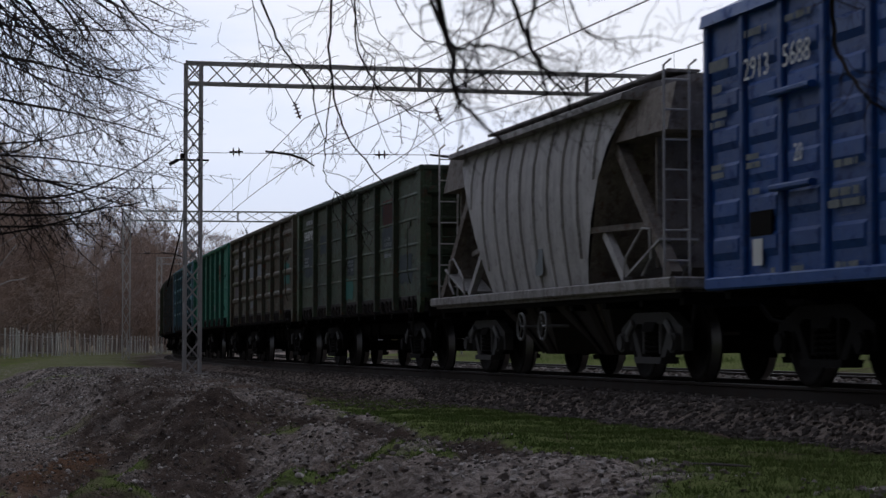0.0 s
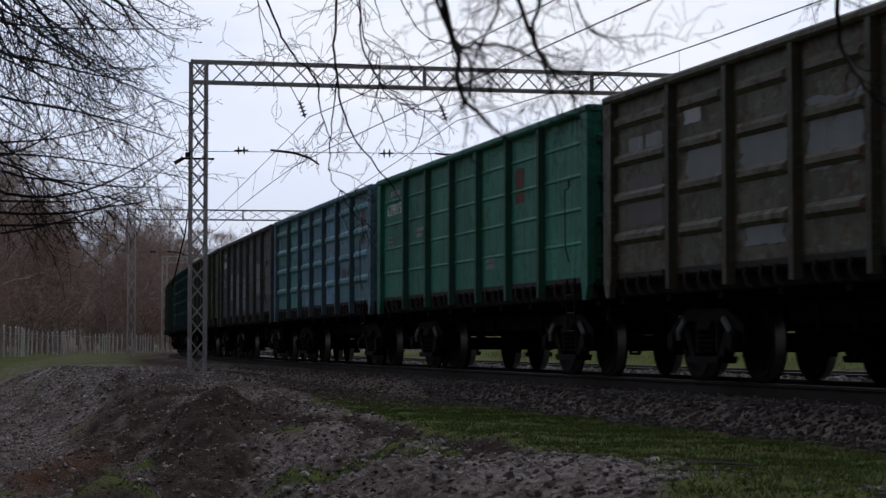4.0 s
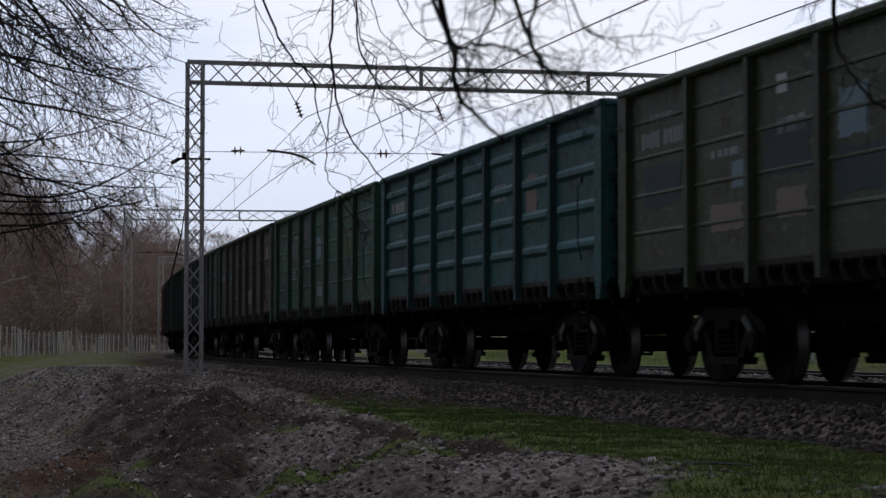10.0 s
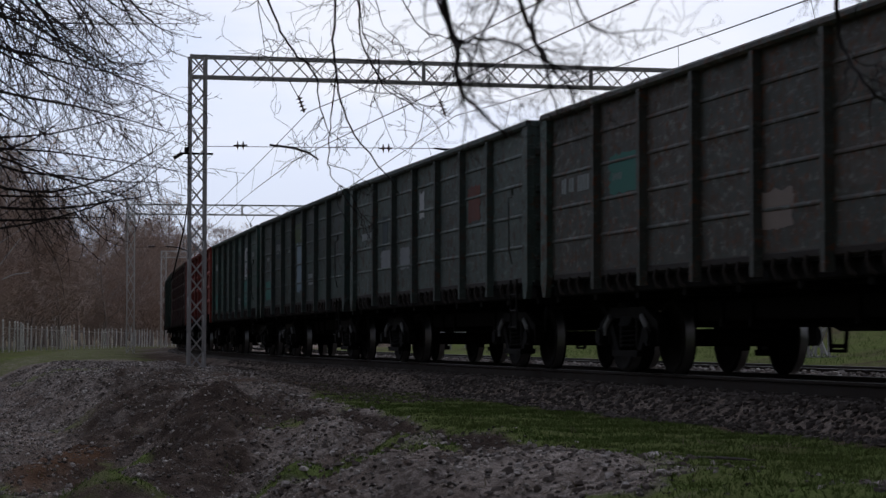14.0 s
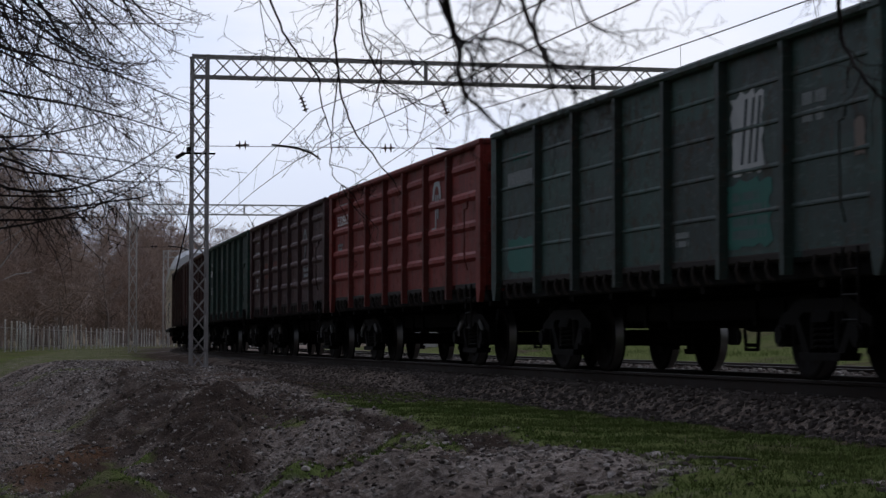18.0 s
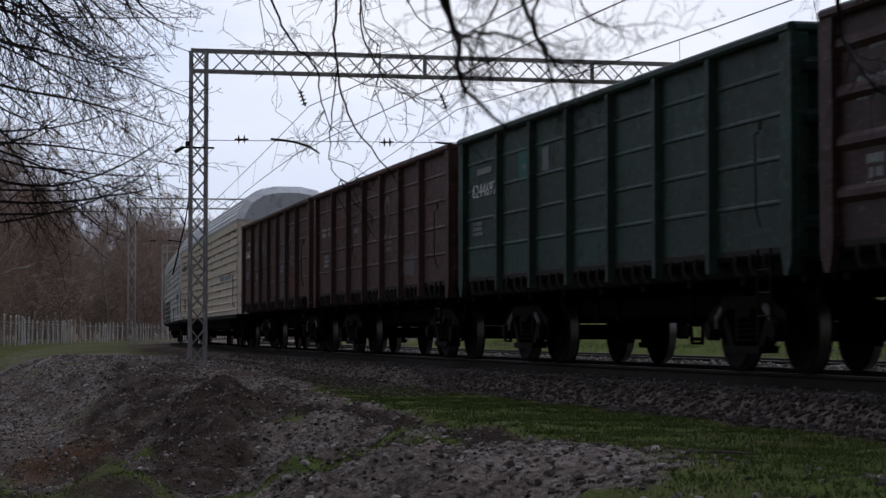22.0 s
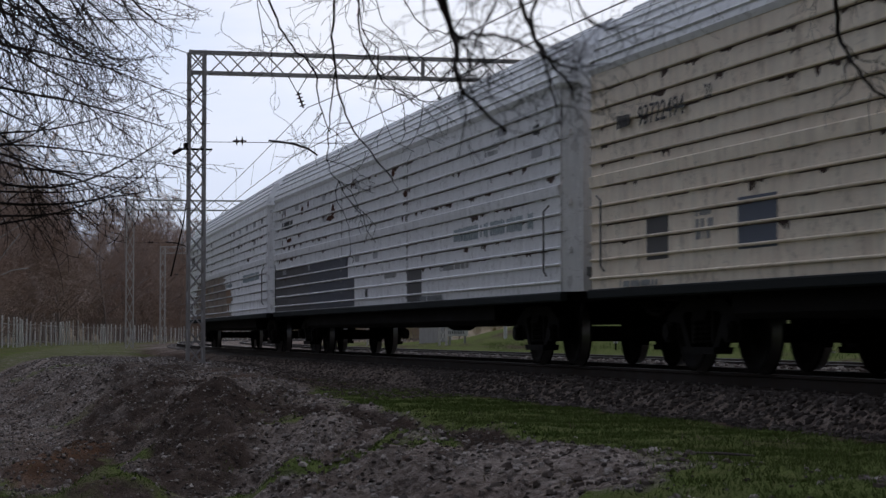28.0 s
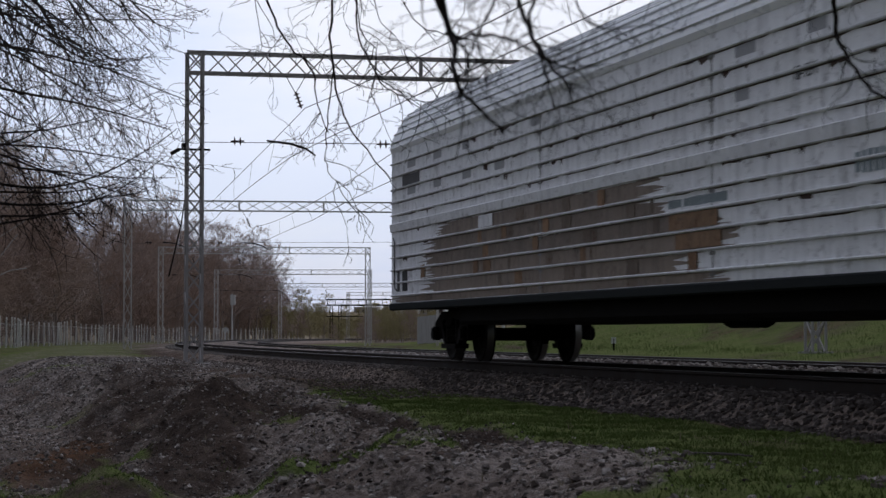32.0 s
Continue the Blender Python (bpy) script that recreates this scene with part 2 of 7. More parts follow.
# ---------------------------------------------------------------- mesh building
class Shape:
    """Collects vertices and faces of one mesh; each face keeps a material slot."""

    def __init__(self):
        self.v, self.f, self.s = [], [], []
        self.slot = 0

    def add(self, verts, faces):
        n = len(self.v)
        self.v.extend([tuple(p) for p in verts])
        self.f.extend([tuple(n + i for i in f) for f in faces])
        self.s.extend([self.slot] * len(faces))
        return self

    def box(self, c, size, m=None):
        x, y, z = (0.5 * q for q in size)
        vs = [Vector((sx * x, sy * y, sz * z)) for sz in (-1, 1) for sy in (-1, 1) for sx in (-1, 1)]
        if m is not None:
            vs = [m @ q for q in vs]
        vs = [q + Vector(c) for q in vs]
        return self.add(vs, [(0, 2, 3, 1), (4, 5, 7, 6), (0, 1, 5, 4), (2, 6, 7, 3), (0, 4, 6, 2), (1, 3, 7, 5)])

    def bar(self, c, size, b=0.012, axis=2, m=None):
        """A bar with its four long edges chamfered, along the given axis."""
        dims = list(size)
        length = dims.pop(axis)
        u, w = 0.5 * dims[0], 0.5 * dims[1]
        b = min(b, 0.45 * min(u, w) * 2)
        ring = [(-u + b, -w), (u - b, -w), (u, -w + b), (u, w - b), (u - b, w), (-u + b, w), (-u, w - b), (-u, -w + b)]
        vs = []
        for e in (-0.5, 0.5):
            for p, q in ring:
                k = [p, q]
                k.insert(axis, e * length)
                k = Vector(k)
                vs.append((m @ k if m is not None else k) + Vector(c))
        fs = [(i, (i + 1) % 8, 8 + (i + 1) % 8, 8 + i) for i in range(8)]
        fs += [tuple(range(7, -1, -1)), tuple(range(8, 16))]
        return self.add(vs, fs)

    def beam(self, a, b, w, h=None, up=(0, 0, 1)):
        """A straight square bar between two points."""
        a, b = Vector(a), Vector(b)
        h = h or w
        d = (b - a).normalized()
        side = d.cross(Vector(up))
        if side.length < 1e-4:
            side = d.cross(Vector((1, 0, 0)))
        side.normalize()
        top = side.cross(d)
        vs = [p + sx * 0.5 * w * side + sz * 0.5 * h * top for p in (a, b) for sx, sz in ((-1, -1), (1, -1), (1, 1), (-1, 1))]
        return self.add(vs, [(0, 1, 5, 4), (1, 2, 6, 5), (2, 3, 7, 6), (3, 0, 4, 7), (3, 2, 1, 0), (4, 5, 6, 7)])

    def tube(self, pts, radii, sides=6, cap=True):
        pts = [Vector(p) for p in pts]
        if isinstance(radii, (int, float)):
            radii = [radii] * len(pts)
        n = len(self.v)
        ref = None
        for i, p in enumerate(pts):
            d = (pts[min(i + 1, len(pts) - 1)] - pts[max(i - 1, 0)])
            d = d.normalized() if d.length > 1e-9 else Vector((0, 0, 1))
            if ref is None:
                ref = d.cross(Vector((0.3, 0.9, 0.2)))
                if ref.length < 1e-3:
                    ref = d.cross(Vector((1, 0, 0)))
            ref = (ref - d * ref.dot(d)).normalized()
            q = d.cross(ref)
            for k in range(sides):
                a = 2 * math.pi * k / sides
                self.v.append(tuple(p + radii[i] * (math.cos(a) * ref + math.sin(a) * q)))
        for i in range(len(pts) - 1):
            for k in range(sides):
                a, b = n + i * sides + k, n + i * sides + (k + 1) % sides
                self.f.append((a, b, b + sides, a + sides))
                self.s.append(self.slot)
        if cap:
            self.f.append(tuple(n + k for k in range(sides - 1, -1, -1)))
            self.f.append(tuple(n + (len(pts) - 1) * sides + k for k in range(sides)))
            self.s += [self.slot] * 2
        return self

    def cyl(self, a, b, r, sides=12, r2=None):
        return self.tube([a, b], [r, r if r2 is None else r2], sides)

    def lathe(self, profile, axis=1, sides=24, c=(0, 0, 0), slots=None):
        """Turns (along, radius) pairs round an axis through c."""
        n, m = len(self.v), len(profile)
        for al, r in profile:
            for k in range(sides):
                a = 2 * math.pi * k / sides
                p = [r * math.cos(a), r * math.sin(a)]
                p.insert(axis, al)
                self.v.append((p[0] + c[0], p[1] + c[1], p[2] + c[2]))
        for i in range(m - 1):
            for k in range(sides):
                a, b = n + i * sides + k, n + i * sides + (k + 1) % sides
                self.f.append((a, a + sides, b + sides, b))
                self.s.append(slots[i] if slots else self.slot)
        return self

    def prism(self, outline, lo, hi, axis=1):
        """An outline in the two other axes, pulled from lo to hi along the axis."""
        vs = []
        for e in (lo, hi):
            for p in outline:
                k = list(p)
                k.insert(axis, e)
                vs.append(k)
        n = len(outline)
        fs = [(i, (i + 1) % n, n + (i + 1) % n, n + i) for i in range(n)]
        return self.add(vs, fs + [tuple(range(n - 1, -1, -1)), tuple(range(n, 2 * n))])

    def ring(self, c, r, w, axis=1, sides=20, tube=6):
        """A hoop."""
        pts = []
        for k in range(sides):
            a = 2 * math.pi * k / sides
            p = [r * math.cos(a), r * math.sin(a)]
            p.insert(axis, 0.0)
            pts.append(Vector(p) + Vector(c))
        for k in range(sides):
            self.tube([pts[k], pts[(k + 1) % sides]], w, tube, cap=False)
        return self

    def mesh(self, name, smooth=False):
        me = bpy.data.meshes.new(name)
        me.from_pydata(self.v, [], self.f)
        if any(self.s):
            me.polygons.foreach_set("material_index", self.s)
        if smooth:
            me.polygons.foreach_set("use_smooth", [True] * len(self.f))
        me.update()
        bm = bmesh.new()
        bm.from_mesh(me)
        bmesh.ops.recalc_face_normals(bm, faces=bm.faces)
        bm.to_mesh(me)
        bm.free()
        return me


MESHES = {}


def cached(key, make, smooth=False):
    """One mesh for all pieces that are alike."""
    if key not in MESHES:
        sh = Shape()
        make(sh)
        MESHES[key] = sh.mesh(key.split(":")[0], smooth)
    return MESHES[key]


def put(name, me, mats, parent=None, m=None, label=""):
    """Links a mesh as one object, with its materials on the object."""
    ob = new(name, me)
    mats = mats if isinstance(mats, (list, tuple)) else [mats]
    while len(me.materials) < len(mats):
        me.materials.append(None)
    for i, mat in enumerate(mats):
        ob.material_slots[i].link = "OBJECT"
        ob.material_slots[i].material = mat
    if parent is not None:
        ob.parent = parent
    if m is not None:
        ob.matrix_local = m
    if label:
        ob["label"] = label
    return ob


def part(name, sh, mats, parent, label="", m=None, smooth=False):
    return put(name, sh.mesh(name, smooth), mats, parent, m, label)


def thing(name, label, category, m=None, group="", kind=""):
    ob = new(name)
    ob.empty_display_size = 0.3
    if m is not None:
        ob.matrix_world = m
    return tagged(ob, label, category, group, kind)


# ---------------------------------------------------------------- the line of the railway: an arc that bends away to the right
ARC_X, ARC_Y, ARC_A, ARC_K = 4.057, 25.0, -0.2538, 0.001222
ARC_R = 1.0 / ARC_K
ARC_CX = ARC_X + ARC_R * math.cos(ARC_A)
ARC_CY = ARC_Y - ARC_R * math.sin(ARC_A)


def line(s, left=0.0, z=0.0):
    """The point s metres along the line, so far to its left, as seen going away."""
    a = ARC_A + ARC_K * s
    r = ARC_R + left
    return Vector((ARC_CX - r * math.cos(a), ARC_CY + r * math.sin(a), z))


def along(s):
    """The heading at s, as a turn about z of a thing whose x points away along the line."""
    return 90 - math.degrees(ARC_A + ARC_K * s)


def place(s, left=0.0, z=0.0, turn=0.0):
    p = line(s, left, z)
    return pose(p.x, p.y, p.z, 0, 0, along(s) + turn)


def off_line(x, y):
    """s and left of points (arrays)."""
    r = np.hypot(x - ARC_CX, y - ARC_CY)
    return (np.arctan2(y - ARC_CY, ARC_CX - x) - ARC_A) / ARC_K, r - ARC_R


# ---------------------------------------------------------------- ground
def smooth(a, b, x):
    t = np.clip((x - a) / (b - a), 0, 1)
    return t * t * (3 - 2 * t)


LATTICE = np.random.RandomState(77).uniform(-1, 1, (256, 256))


def wave(x, y, f, seed):
    """Smooth random unevenness between -1 and 1 with bumps of about 3 / f metres."""
    x, y = np.asarray(x, float), np.asarray(y, float)
    z, amp, k = 0, 0.72, f / 2.6
    for octave in range(3):
        a = seed * 1.7 + octave * 1.1
        u = (x * math.cos(a) + y * math.sin(a)) * k + 13.7 * seed
        v = (y * math.cos(a) - x * math.sin(a)) * k + 7.3 * seed
        iu, iv = np.floor(u).astype(np.int64), np.floor(v).astype(np.int64)
        fu, fv = u - iu, v - iv
        fu, fv = fu * fu * (3 - 2 * fu), fv * fv * (3 - 2 * fv)
        q = [LATTICE[(iu + p) % 256, (iv + r) % 256] for r in (0, 1) for p in (0, 1)]
        z = z + amp * ((q[0] * (1 - fu) + q[1] * fu) * (1 - fv) + (q[2] * (1 - fu) + q[3] * fu) * fv)
        amp, k = amp * 0.5, k * 2.03
    return z


def bank_edge(s):
    """How far from the track the bank breaks down into the hollow."""
    edge = 5.3 - 0.3 * smooth(-6, 0, s) + 1.5 * smooth(8, 26, s)
    return edge + 0.22 * np.sin(0.55 * s) + 0.16 * np.sin(1.3 * s + 1) + 1.2 * smooth(34, 60, s)


def ledge(s, d, n):
    """The low step in the shelf where it was dug away towards the camera."""
    return smooth(-0.35, 0.35, s - 9.0 + 0.9 * n + 0.5 * (d - 4.5)) * smooth(3.3, 4.1, d)


def ground_z(x, y):
    """Height of the ground: track bed, shelf beside it, the bank down into the hollow, the rise behind the far track."""
    x, y = np.asarray(x, float), np.asarray(y, float)
    s, d = off_line(x, y)
    shelf = -0.45 + 0.12 * smooth(6, 34, s) + 0.12 * ledge(s, d, wave(x, y, 1.6, 71))
    edge = bank_edge(s)
    hollow = smooth(0, 3.0, d - edge)
    deep = 0.88 * smooth(-14, 6, s) * (1 - 0.4 * smooth(60, 110, s)) + 0.60 * (1 - smooth(-14, 6, s))
    z = shelf - deep * hollow
    z = z + (0.52 * smooth(9.6, 13.5, d) + 0.25 * smooth(20, 60, d)) * smooth(5, 30, s) + 7.0 * smooth(26, 75, d) * smooth(40, 90, s)
    bed = -0.186 - 0.30 * smooth(1.50, 2.20, d)
    z = np.where(d < 2.6, np.maximum(bed, np.where(d > 1.4, z, -9)), z)
    # the far side: second track on the same bed, then a ditch and a grassy bank
    right = -d
    far = -0.186 - 0.294 * smooth(5.9, 7.2, right) + (0.45 * smooth(9, 14, right) + 3.2 * smooth(14.5, 26.0, right)) * (1 - 0.85 * smooth(70, 160, s))
    far = far + 0.145 * smooth(0.95, 1.30, right) * (1 - smooth(2.75, 3.15, right))
    z = np.where(d < 1.0, far, z)
    near = np.exp(-np.hypot(x, y - 30) / 60)
    rough = np.where(d < -7, 1.0, 0.35 * smooth(1.6, 2.2, d) + 0.65 * smooth(4.2 - 1.6 * smooth(6, 12, s), 5.2 - 1.6 * smooth(6, 12, s), d))
    z = z + rough * (0.06 * wave(x, y, 1.3, 3) + 0.05 * wave(x, y, 3.7, 5) + 0.035 * wave(x, y, 8.0, 7) + 0.022 * wave(x, y, 15.0, 8)) * (0.3 + near)
    heap = smooth(0, 1, hollow * (1 - hollow) * 4) * near
    z = z + 0.22 * np.exp(-(far_off(x, y, SPINE) / 0.70) ** 2) * (1 + 0.8 * wave(x, y, 3.3, 65)) + 0.22 * np.exp(-(far_off(x, y, RIDGE) / 0.60) ** 2) * (1 + 0.6 * wave(x, y, 2.9, 68))
    z = z - (0.15 * np.exp(-(far_off(x, y, SCAR) / 0.26) ** 2) + 0.16 * np.exp(-(far_off(x, y, GASH) / 0.45) ** 2)) * (1 + 0.6 * wave(x, y, 3.0, 69))
    return z + np.where(d > 3.2, heap * (0.10 * wave(x, y, 1.8, 11) + 0.16 * flutes(x, y) + 0.16 * wave(x, y, 4.5, 13) + 0.12 * wave(x, y, 11.0, 14) + 0.05 * wave(x, y, 21.0, 15)), 0)


def grid_lines(lo, hi, fine_lo, fine_hi, step, grow=1.22):
    a = list(np.arange(fine_lo, fine_hi, step))
    q, st = fine_hi, step
    while q < hi:
        a.append(q)
        st *= grow
        q += st
    a.append(hi)
    b, q, st = [], fine_lo - step, step
    while q > lo:
        b.append(q)
        st *= grow
        q -= st
    b.append(lo)
    return np.array(b[::-1] + a)


def heap_foot(s):
    """Where the spilled stone ends and the grass of the hollow begins."""
    return np.clip(9.3 + 0.45 * s, 7.7, 9.3)


def ground_kind(x, y):
    """Shares of turf and of spilled stone, from where they lie on the plan."""
    s, d = off_line(x, y)
    n1, n2 = wave(x, y, 0.9, 21), wave(x, y, 2.6, 23)
    # the strip of grass beside the ballast, narrowing as it goes away
    outer = 5.25 - 1.5 * smooth(-3, 7, s)
    turf = smooth(2.05, 2.6, d + 0.35 * n2) * (1 - smooth(-0.35, 0.35, d - outer + 0.7 * n1 + 0.4 * n2)) * (1 - 0.88 * smooth(5, 12, s + 3 * n1))
    turf = turf * np.clip(0.88 + 0.5 * wave(x, y, 1.9, 27) + 0.3 * wave(x, y, 6.0, 28), 0.2, 1)
    # the lawn beyond the hollow, the grassy hollow itself, and tufts among the stones
    turf = np.maximum(turf, smooth(8.6, 9.8, d + 0.6 * n1) * np.clip(0.55 + 0.75 * wave(x, y, 0.6, 26), 0.15, 0.85) * (1 - smooth(15, 19, d + n1) * smooth(40, 70, s)))
    foot = smooth(-0.4, 0.5, d - heap_foot(s) + 0.5 * n1 + 0.3 * n2)
    turf = np.maximum(turf, foot * (1 - smooth(2, 8, s)) * np.clip(0.46 + 0.5 * n2, 0.15, 0.8))
    turf = np.maximum(turf, 0.70 * smooth(0.30, 0.55, wave(x, y, 1.5, 29)) * (d > 4.8) * (d < 8) * (s < 6))
    turf = np.maximum(turf, 0.45 * smooth(0.25, 0.6, wave(x, y, 1.1, 30)) * (d > 5.5) * (s > 6) * (s < 26))
    turf = np.maximum(turf, smooth(7.0, 9.0, -d + 0.6 * n2) * np.clip(0.62 + 0.55 * wave(x, y, 0.8, 25) + 0.3 * n2, 0, 1))
    turf = np.maximum(turf, 0.45 * smooth(36, 46, s) * smooth(2.6, 3.5, d))
    stone = smooth(3.6, 4.6, d + 0.4 * n2) * (1 - smooth(9.0, 10.5, d + n1)) * (0.55 + 0.45 * n2)
    stone = np.maximum(stone, np.where((d < 2.2) & (d > -7.0), 1 - 0.6 * smooth(0.85, 1.0, d), 0.0))
    stone = np.maximum(stone, 0.9 * smooth(18, 24, s) * (1 - smooth(36, 42, s)) * (d > 2.5) * (d < 7.6))
    # grass colour weakened far along the line, towards a hazy olive
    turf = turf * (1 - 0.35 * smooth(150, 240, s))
    soil = soil_and_shade(x, y)
    return np.clip(turf * (1 - soil), 0, 1), np.clip(stone * (1 - 0.82 * soil) * (1 - 0.7 * foot), 0, 1)


def far_off(x, y, spine):
    """Distance from a bent line on the plan."""
    best = np.full(np.shape(x), 1e9)
    for (ax, ay), (bx, by) in zip(spine[:-1], spine[1:]):
        q = np.clip(((x - ax) * (bx - ax) + (y - ay) * (by - ay)) / ((bx - ax) ** 2 + (by - ay) ** 2), 0, 1)
        best = np.minimum(best, np.hypot(x - ax - q * (bx - ax), y - ay - q * (by - ay)))
    return best


SPINE = [(-2.97, 30.7), (-3.3, 26.9), (-3.06, 22.2), (-2.98, 19.2)]
RIDGE = [(-6.1, 40.0), (-5.5, 34.0), (-4.9, 27.6), (-4.7, 23.8)]
SHADE = [(-6.2, 45.0), (-5.0, 33.0), (-4.4, 27.4), (-4.2, 23.6)]
SCAR = [(-4.2, 31.9), (-3.4, 31.4), (-2.6, 29.0), (-2.06, 26.5), (-0.9, 24.0), (0.1, 20.0), (0.6, 17.0)]
GASH = [(-4.3, 36.0), (-3.1, 34.6), (-2.0, 35.2)]


def flutes(x, y):
    """Gullies washed down the face of the spoil heap."""
    return wave(x * 2.4 + 0.3 * wave(x, y, 1.0, 67), y * 0.38, 1.5, 66)


def soil_and_shade(x, y):
    """Freshly dug dark soil along the ridges of the spoil heap and the broken edge of the turf, with their shade
    painted in.
    """
    n = wave(x, y, 2.4, 63)
    zone = np.maximum(1 - smooth(0.8, 1.6, far_off(x, y, SPINE) + 0.5 * n), 1 - smooth(0.45, 1.1, far_off(x, y, SHADE) + 0.4 * n))
    s, d = off_line(x, y)
    a = zone * smooth(-0.65, 0.0, flutes(x, y) + 0.3 * n + 0.45 * wave(x, y, 7.0, 62)) * (1 - smooth(-0.8, 0.1, d - heap_foot(s)))
    a = a * np.clip(0.85 + 0.5 * wave(x, y, 13.0, 60), 0.3, 1)
    worn = 0.22 * smooth(10, 13, s + 1.2 * n) * (1 - smooth(20, 27, s)) * smooth(2.4, 3.2, d) * (1 - smooth(4.6, 5.8, d)) * np.clip(0.7 + 0.8 * wave(x, y, 1.2, 64), 0, 1)
    # the shadow under the scarp and gash is painted along the cut
    cut = np.minimum(far_off(x, y, SCAR), far_off(x, y, GASH) - 0.25)
    return np.maximum(np.maximum(a, worn), 1 - smooth(0.16, 0.42, cut + 0.2 * n))


def clay(x, y):
    """A smear of orange clay down the face of the bank."""
    q = np.clip((y - 23.6) / 5.0, 0, 1)
    off = np.hypot(x - (-4.75 - 0.05 * q), (y - (23.6 + 5.0 * q)) * 0.4) + 0.26 * wave(x, y, 3.0, 61)
    return 1 - smooth(0.12, 0.50, off)


def litter_and_haze(x, y):
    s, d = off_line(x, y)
    # leaf litter in the wood; second term tints far ground for distance haze
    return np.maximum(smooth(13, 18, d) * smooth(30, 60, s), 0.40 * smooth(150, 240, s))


gx = grid_lines(-2400, 2400, -11, 7, 0.085)
gy = grid_lines(-900, 4000, 10, 50, 0.11)
GX, GY = np.meshgrid(gx, gy)
GZ = ground_z(GX, GY)
nx, ny = len(gx), len(gy)
idx = np.arange(nx * ny).reshape(ny, nx)
quads = np.stack([idx[:-1, :-1], idx[:-1, 1:], idx[1:, 1:], idx[1:, :-1]], -1).reshape(-1, 4)
ground_me = bpy.data.meshes.new("ground")
ground_me.from_pydata(np.stack([GX, GY, GZ], -1).reshape(-1, 3).tolist(), [], quads.tolist())
ground_me.polygons.foreach_set("use_smooth", [True] * len(ground_me.polygons))
turf, stone = ground_kind(GX, GY)
for nm, arr in (("turf", turf), ("stone", stone), ("litter_haze", litter_and_haze(GX, GY)), ("clay", clay(GX, GY)), ("dug", soil_and_shade(GX, GY))):
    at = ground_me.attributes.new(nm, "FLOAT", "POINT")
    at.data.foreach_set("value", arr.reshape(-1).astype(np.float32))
ground_me.update()


def ground_material():
    m = Mat("turf_soil_and_gravel", 0.95)
    m.b.inputs["Specular IOR Level"].default_value = 0.0
    co = m.coords(world_space=True)
    t_at, s_at = m.node("ShaderNodeAttribute"), m.node("ShaderNodeAttribute")
    t_at.attribute_name, s_at.attribute_name = "turf", "stone"
    broad = m.noise(co, 0.55, 6.0, 0.6, 0.3, 0.7)
    mid = m.noise(co, 3.2, 6.0, 0.65, 0.32, 0.68)
    fine = m.noise(co, 22.0, 4.0, 0.7, 0.3, 0.7)
    clod = m.noise(co, 7.0, 8.0, 0.75, 0.50, 0.66)
    pebble = m.noise(co, 11.0, 8.0, 0.8, 0.58, 0.66)
    soil = m.mix(broad, (0.050, 0.036, 0.029), (0.130, 0.095, 0.076))
    soil = m.mix(m.times(mid, 0.55), soil, (0.024, 0.018, 0.016))
    orange = m.noise(co, 0.33, 3.0, 0.5, 0.57, 0.68)
    soil = m.mix(m.times(orange, 0.4), soil, (0.10, 0.055, 0.033))
    c_at = m.node("ShaderNodeAttribute")
    c_at.attribute_name = "clay"
    vor = m.node("ShaderNodeTexVoronoi", Scale=26.0)
    m.link(co, vor.inputs["Vector"])
    grey = m.mix(vor.outputs["Color"], (0.082, 0.066, 0.056), (0.37, 0.32, 0.285))
    st = m.mix(m.times(mid, 0.75), grey, soil)
    sf = m.node("ShaderNodeMapRange", From_Min=0.25, From_Max=0.75)
    mul = m.times(s_at.outputs["Fac"], 0.9)
    addn = m.node("ShaderNodeMath")
    addn.operation = "ADD"
    m.link(mul, addn.inputs[0])
    m.link(m.times(m.noise(co, 1.6, 6.0, 0.7, 0.3, 0.7), 0.35), addn.inputs[1])
    m.link(addn.outputs[0], sf.inputs["Value"])
    col = m.mix(sf.outputs["Result"], soil, st)
    green = m.mix(mid, (0.062, 0.108, 0.022), (0.105, 0.130, 0.040))
    green = m.mix(m.times(fine, 0.45), green, (0.095, 0.082, 0.050))
    green = m.mix(m.times(broad, 0.45), green, (0.125, 0.110, 0.055))
    tf = m.node("ShaderNodeMapRange", From_Min=0.28, From_Max=0.60)
    addt = m.node("ShaderNodeMath")
    addt.operation = "ADD"
    m.link(m.times(t_at.outputs["Fac"], 0.75), addt.inputs[0])
    m.link(m.times(m.noise(co, 2.3, 7.0, 0.7, 0.3, 0.7), 0.30), addt.inputs[1])
    m.link(addt.outputs[0], tf.inputs["Value"])
    d_at = m.node("ShaderNodeAttribute")
    d_at.attribute_name = "dug"
    # dark mix holds dug soil and the shade of ridge, scarp and gash
    col = m.mix(m.times(d_at.outputs["Fac"], 0.72), col, m.mix(mid, (0.018, 0.0135, 0.0115), (0.046, 0.034, 0.028)))
    col = m.mix(m.times(clod, 0.55), col, (0.020, 0.016, 0.015))
    col = m.mix(m.times(pebble, 0.45), col, (0.34, 0.31, 0.29))
    col = m.mix(m.times(c_at.outputs["Fac"], 0.62), col, m.mix(mid, (0.125, 0.062, 0.032), (0.065, 0.038, 0.025)))
    l_at = m.node("ShaderNodeAttribute")
    l_at.attribute_name = "litter_haze"
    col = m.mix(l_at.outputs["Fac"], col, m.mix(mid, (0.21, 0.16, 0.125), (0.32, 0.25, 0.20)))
    green = m.mix(m.times(clod, 0.5), green, (0.040, 0.045, 0.018))
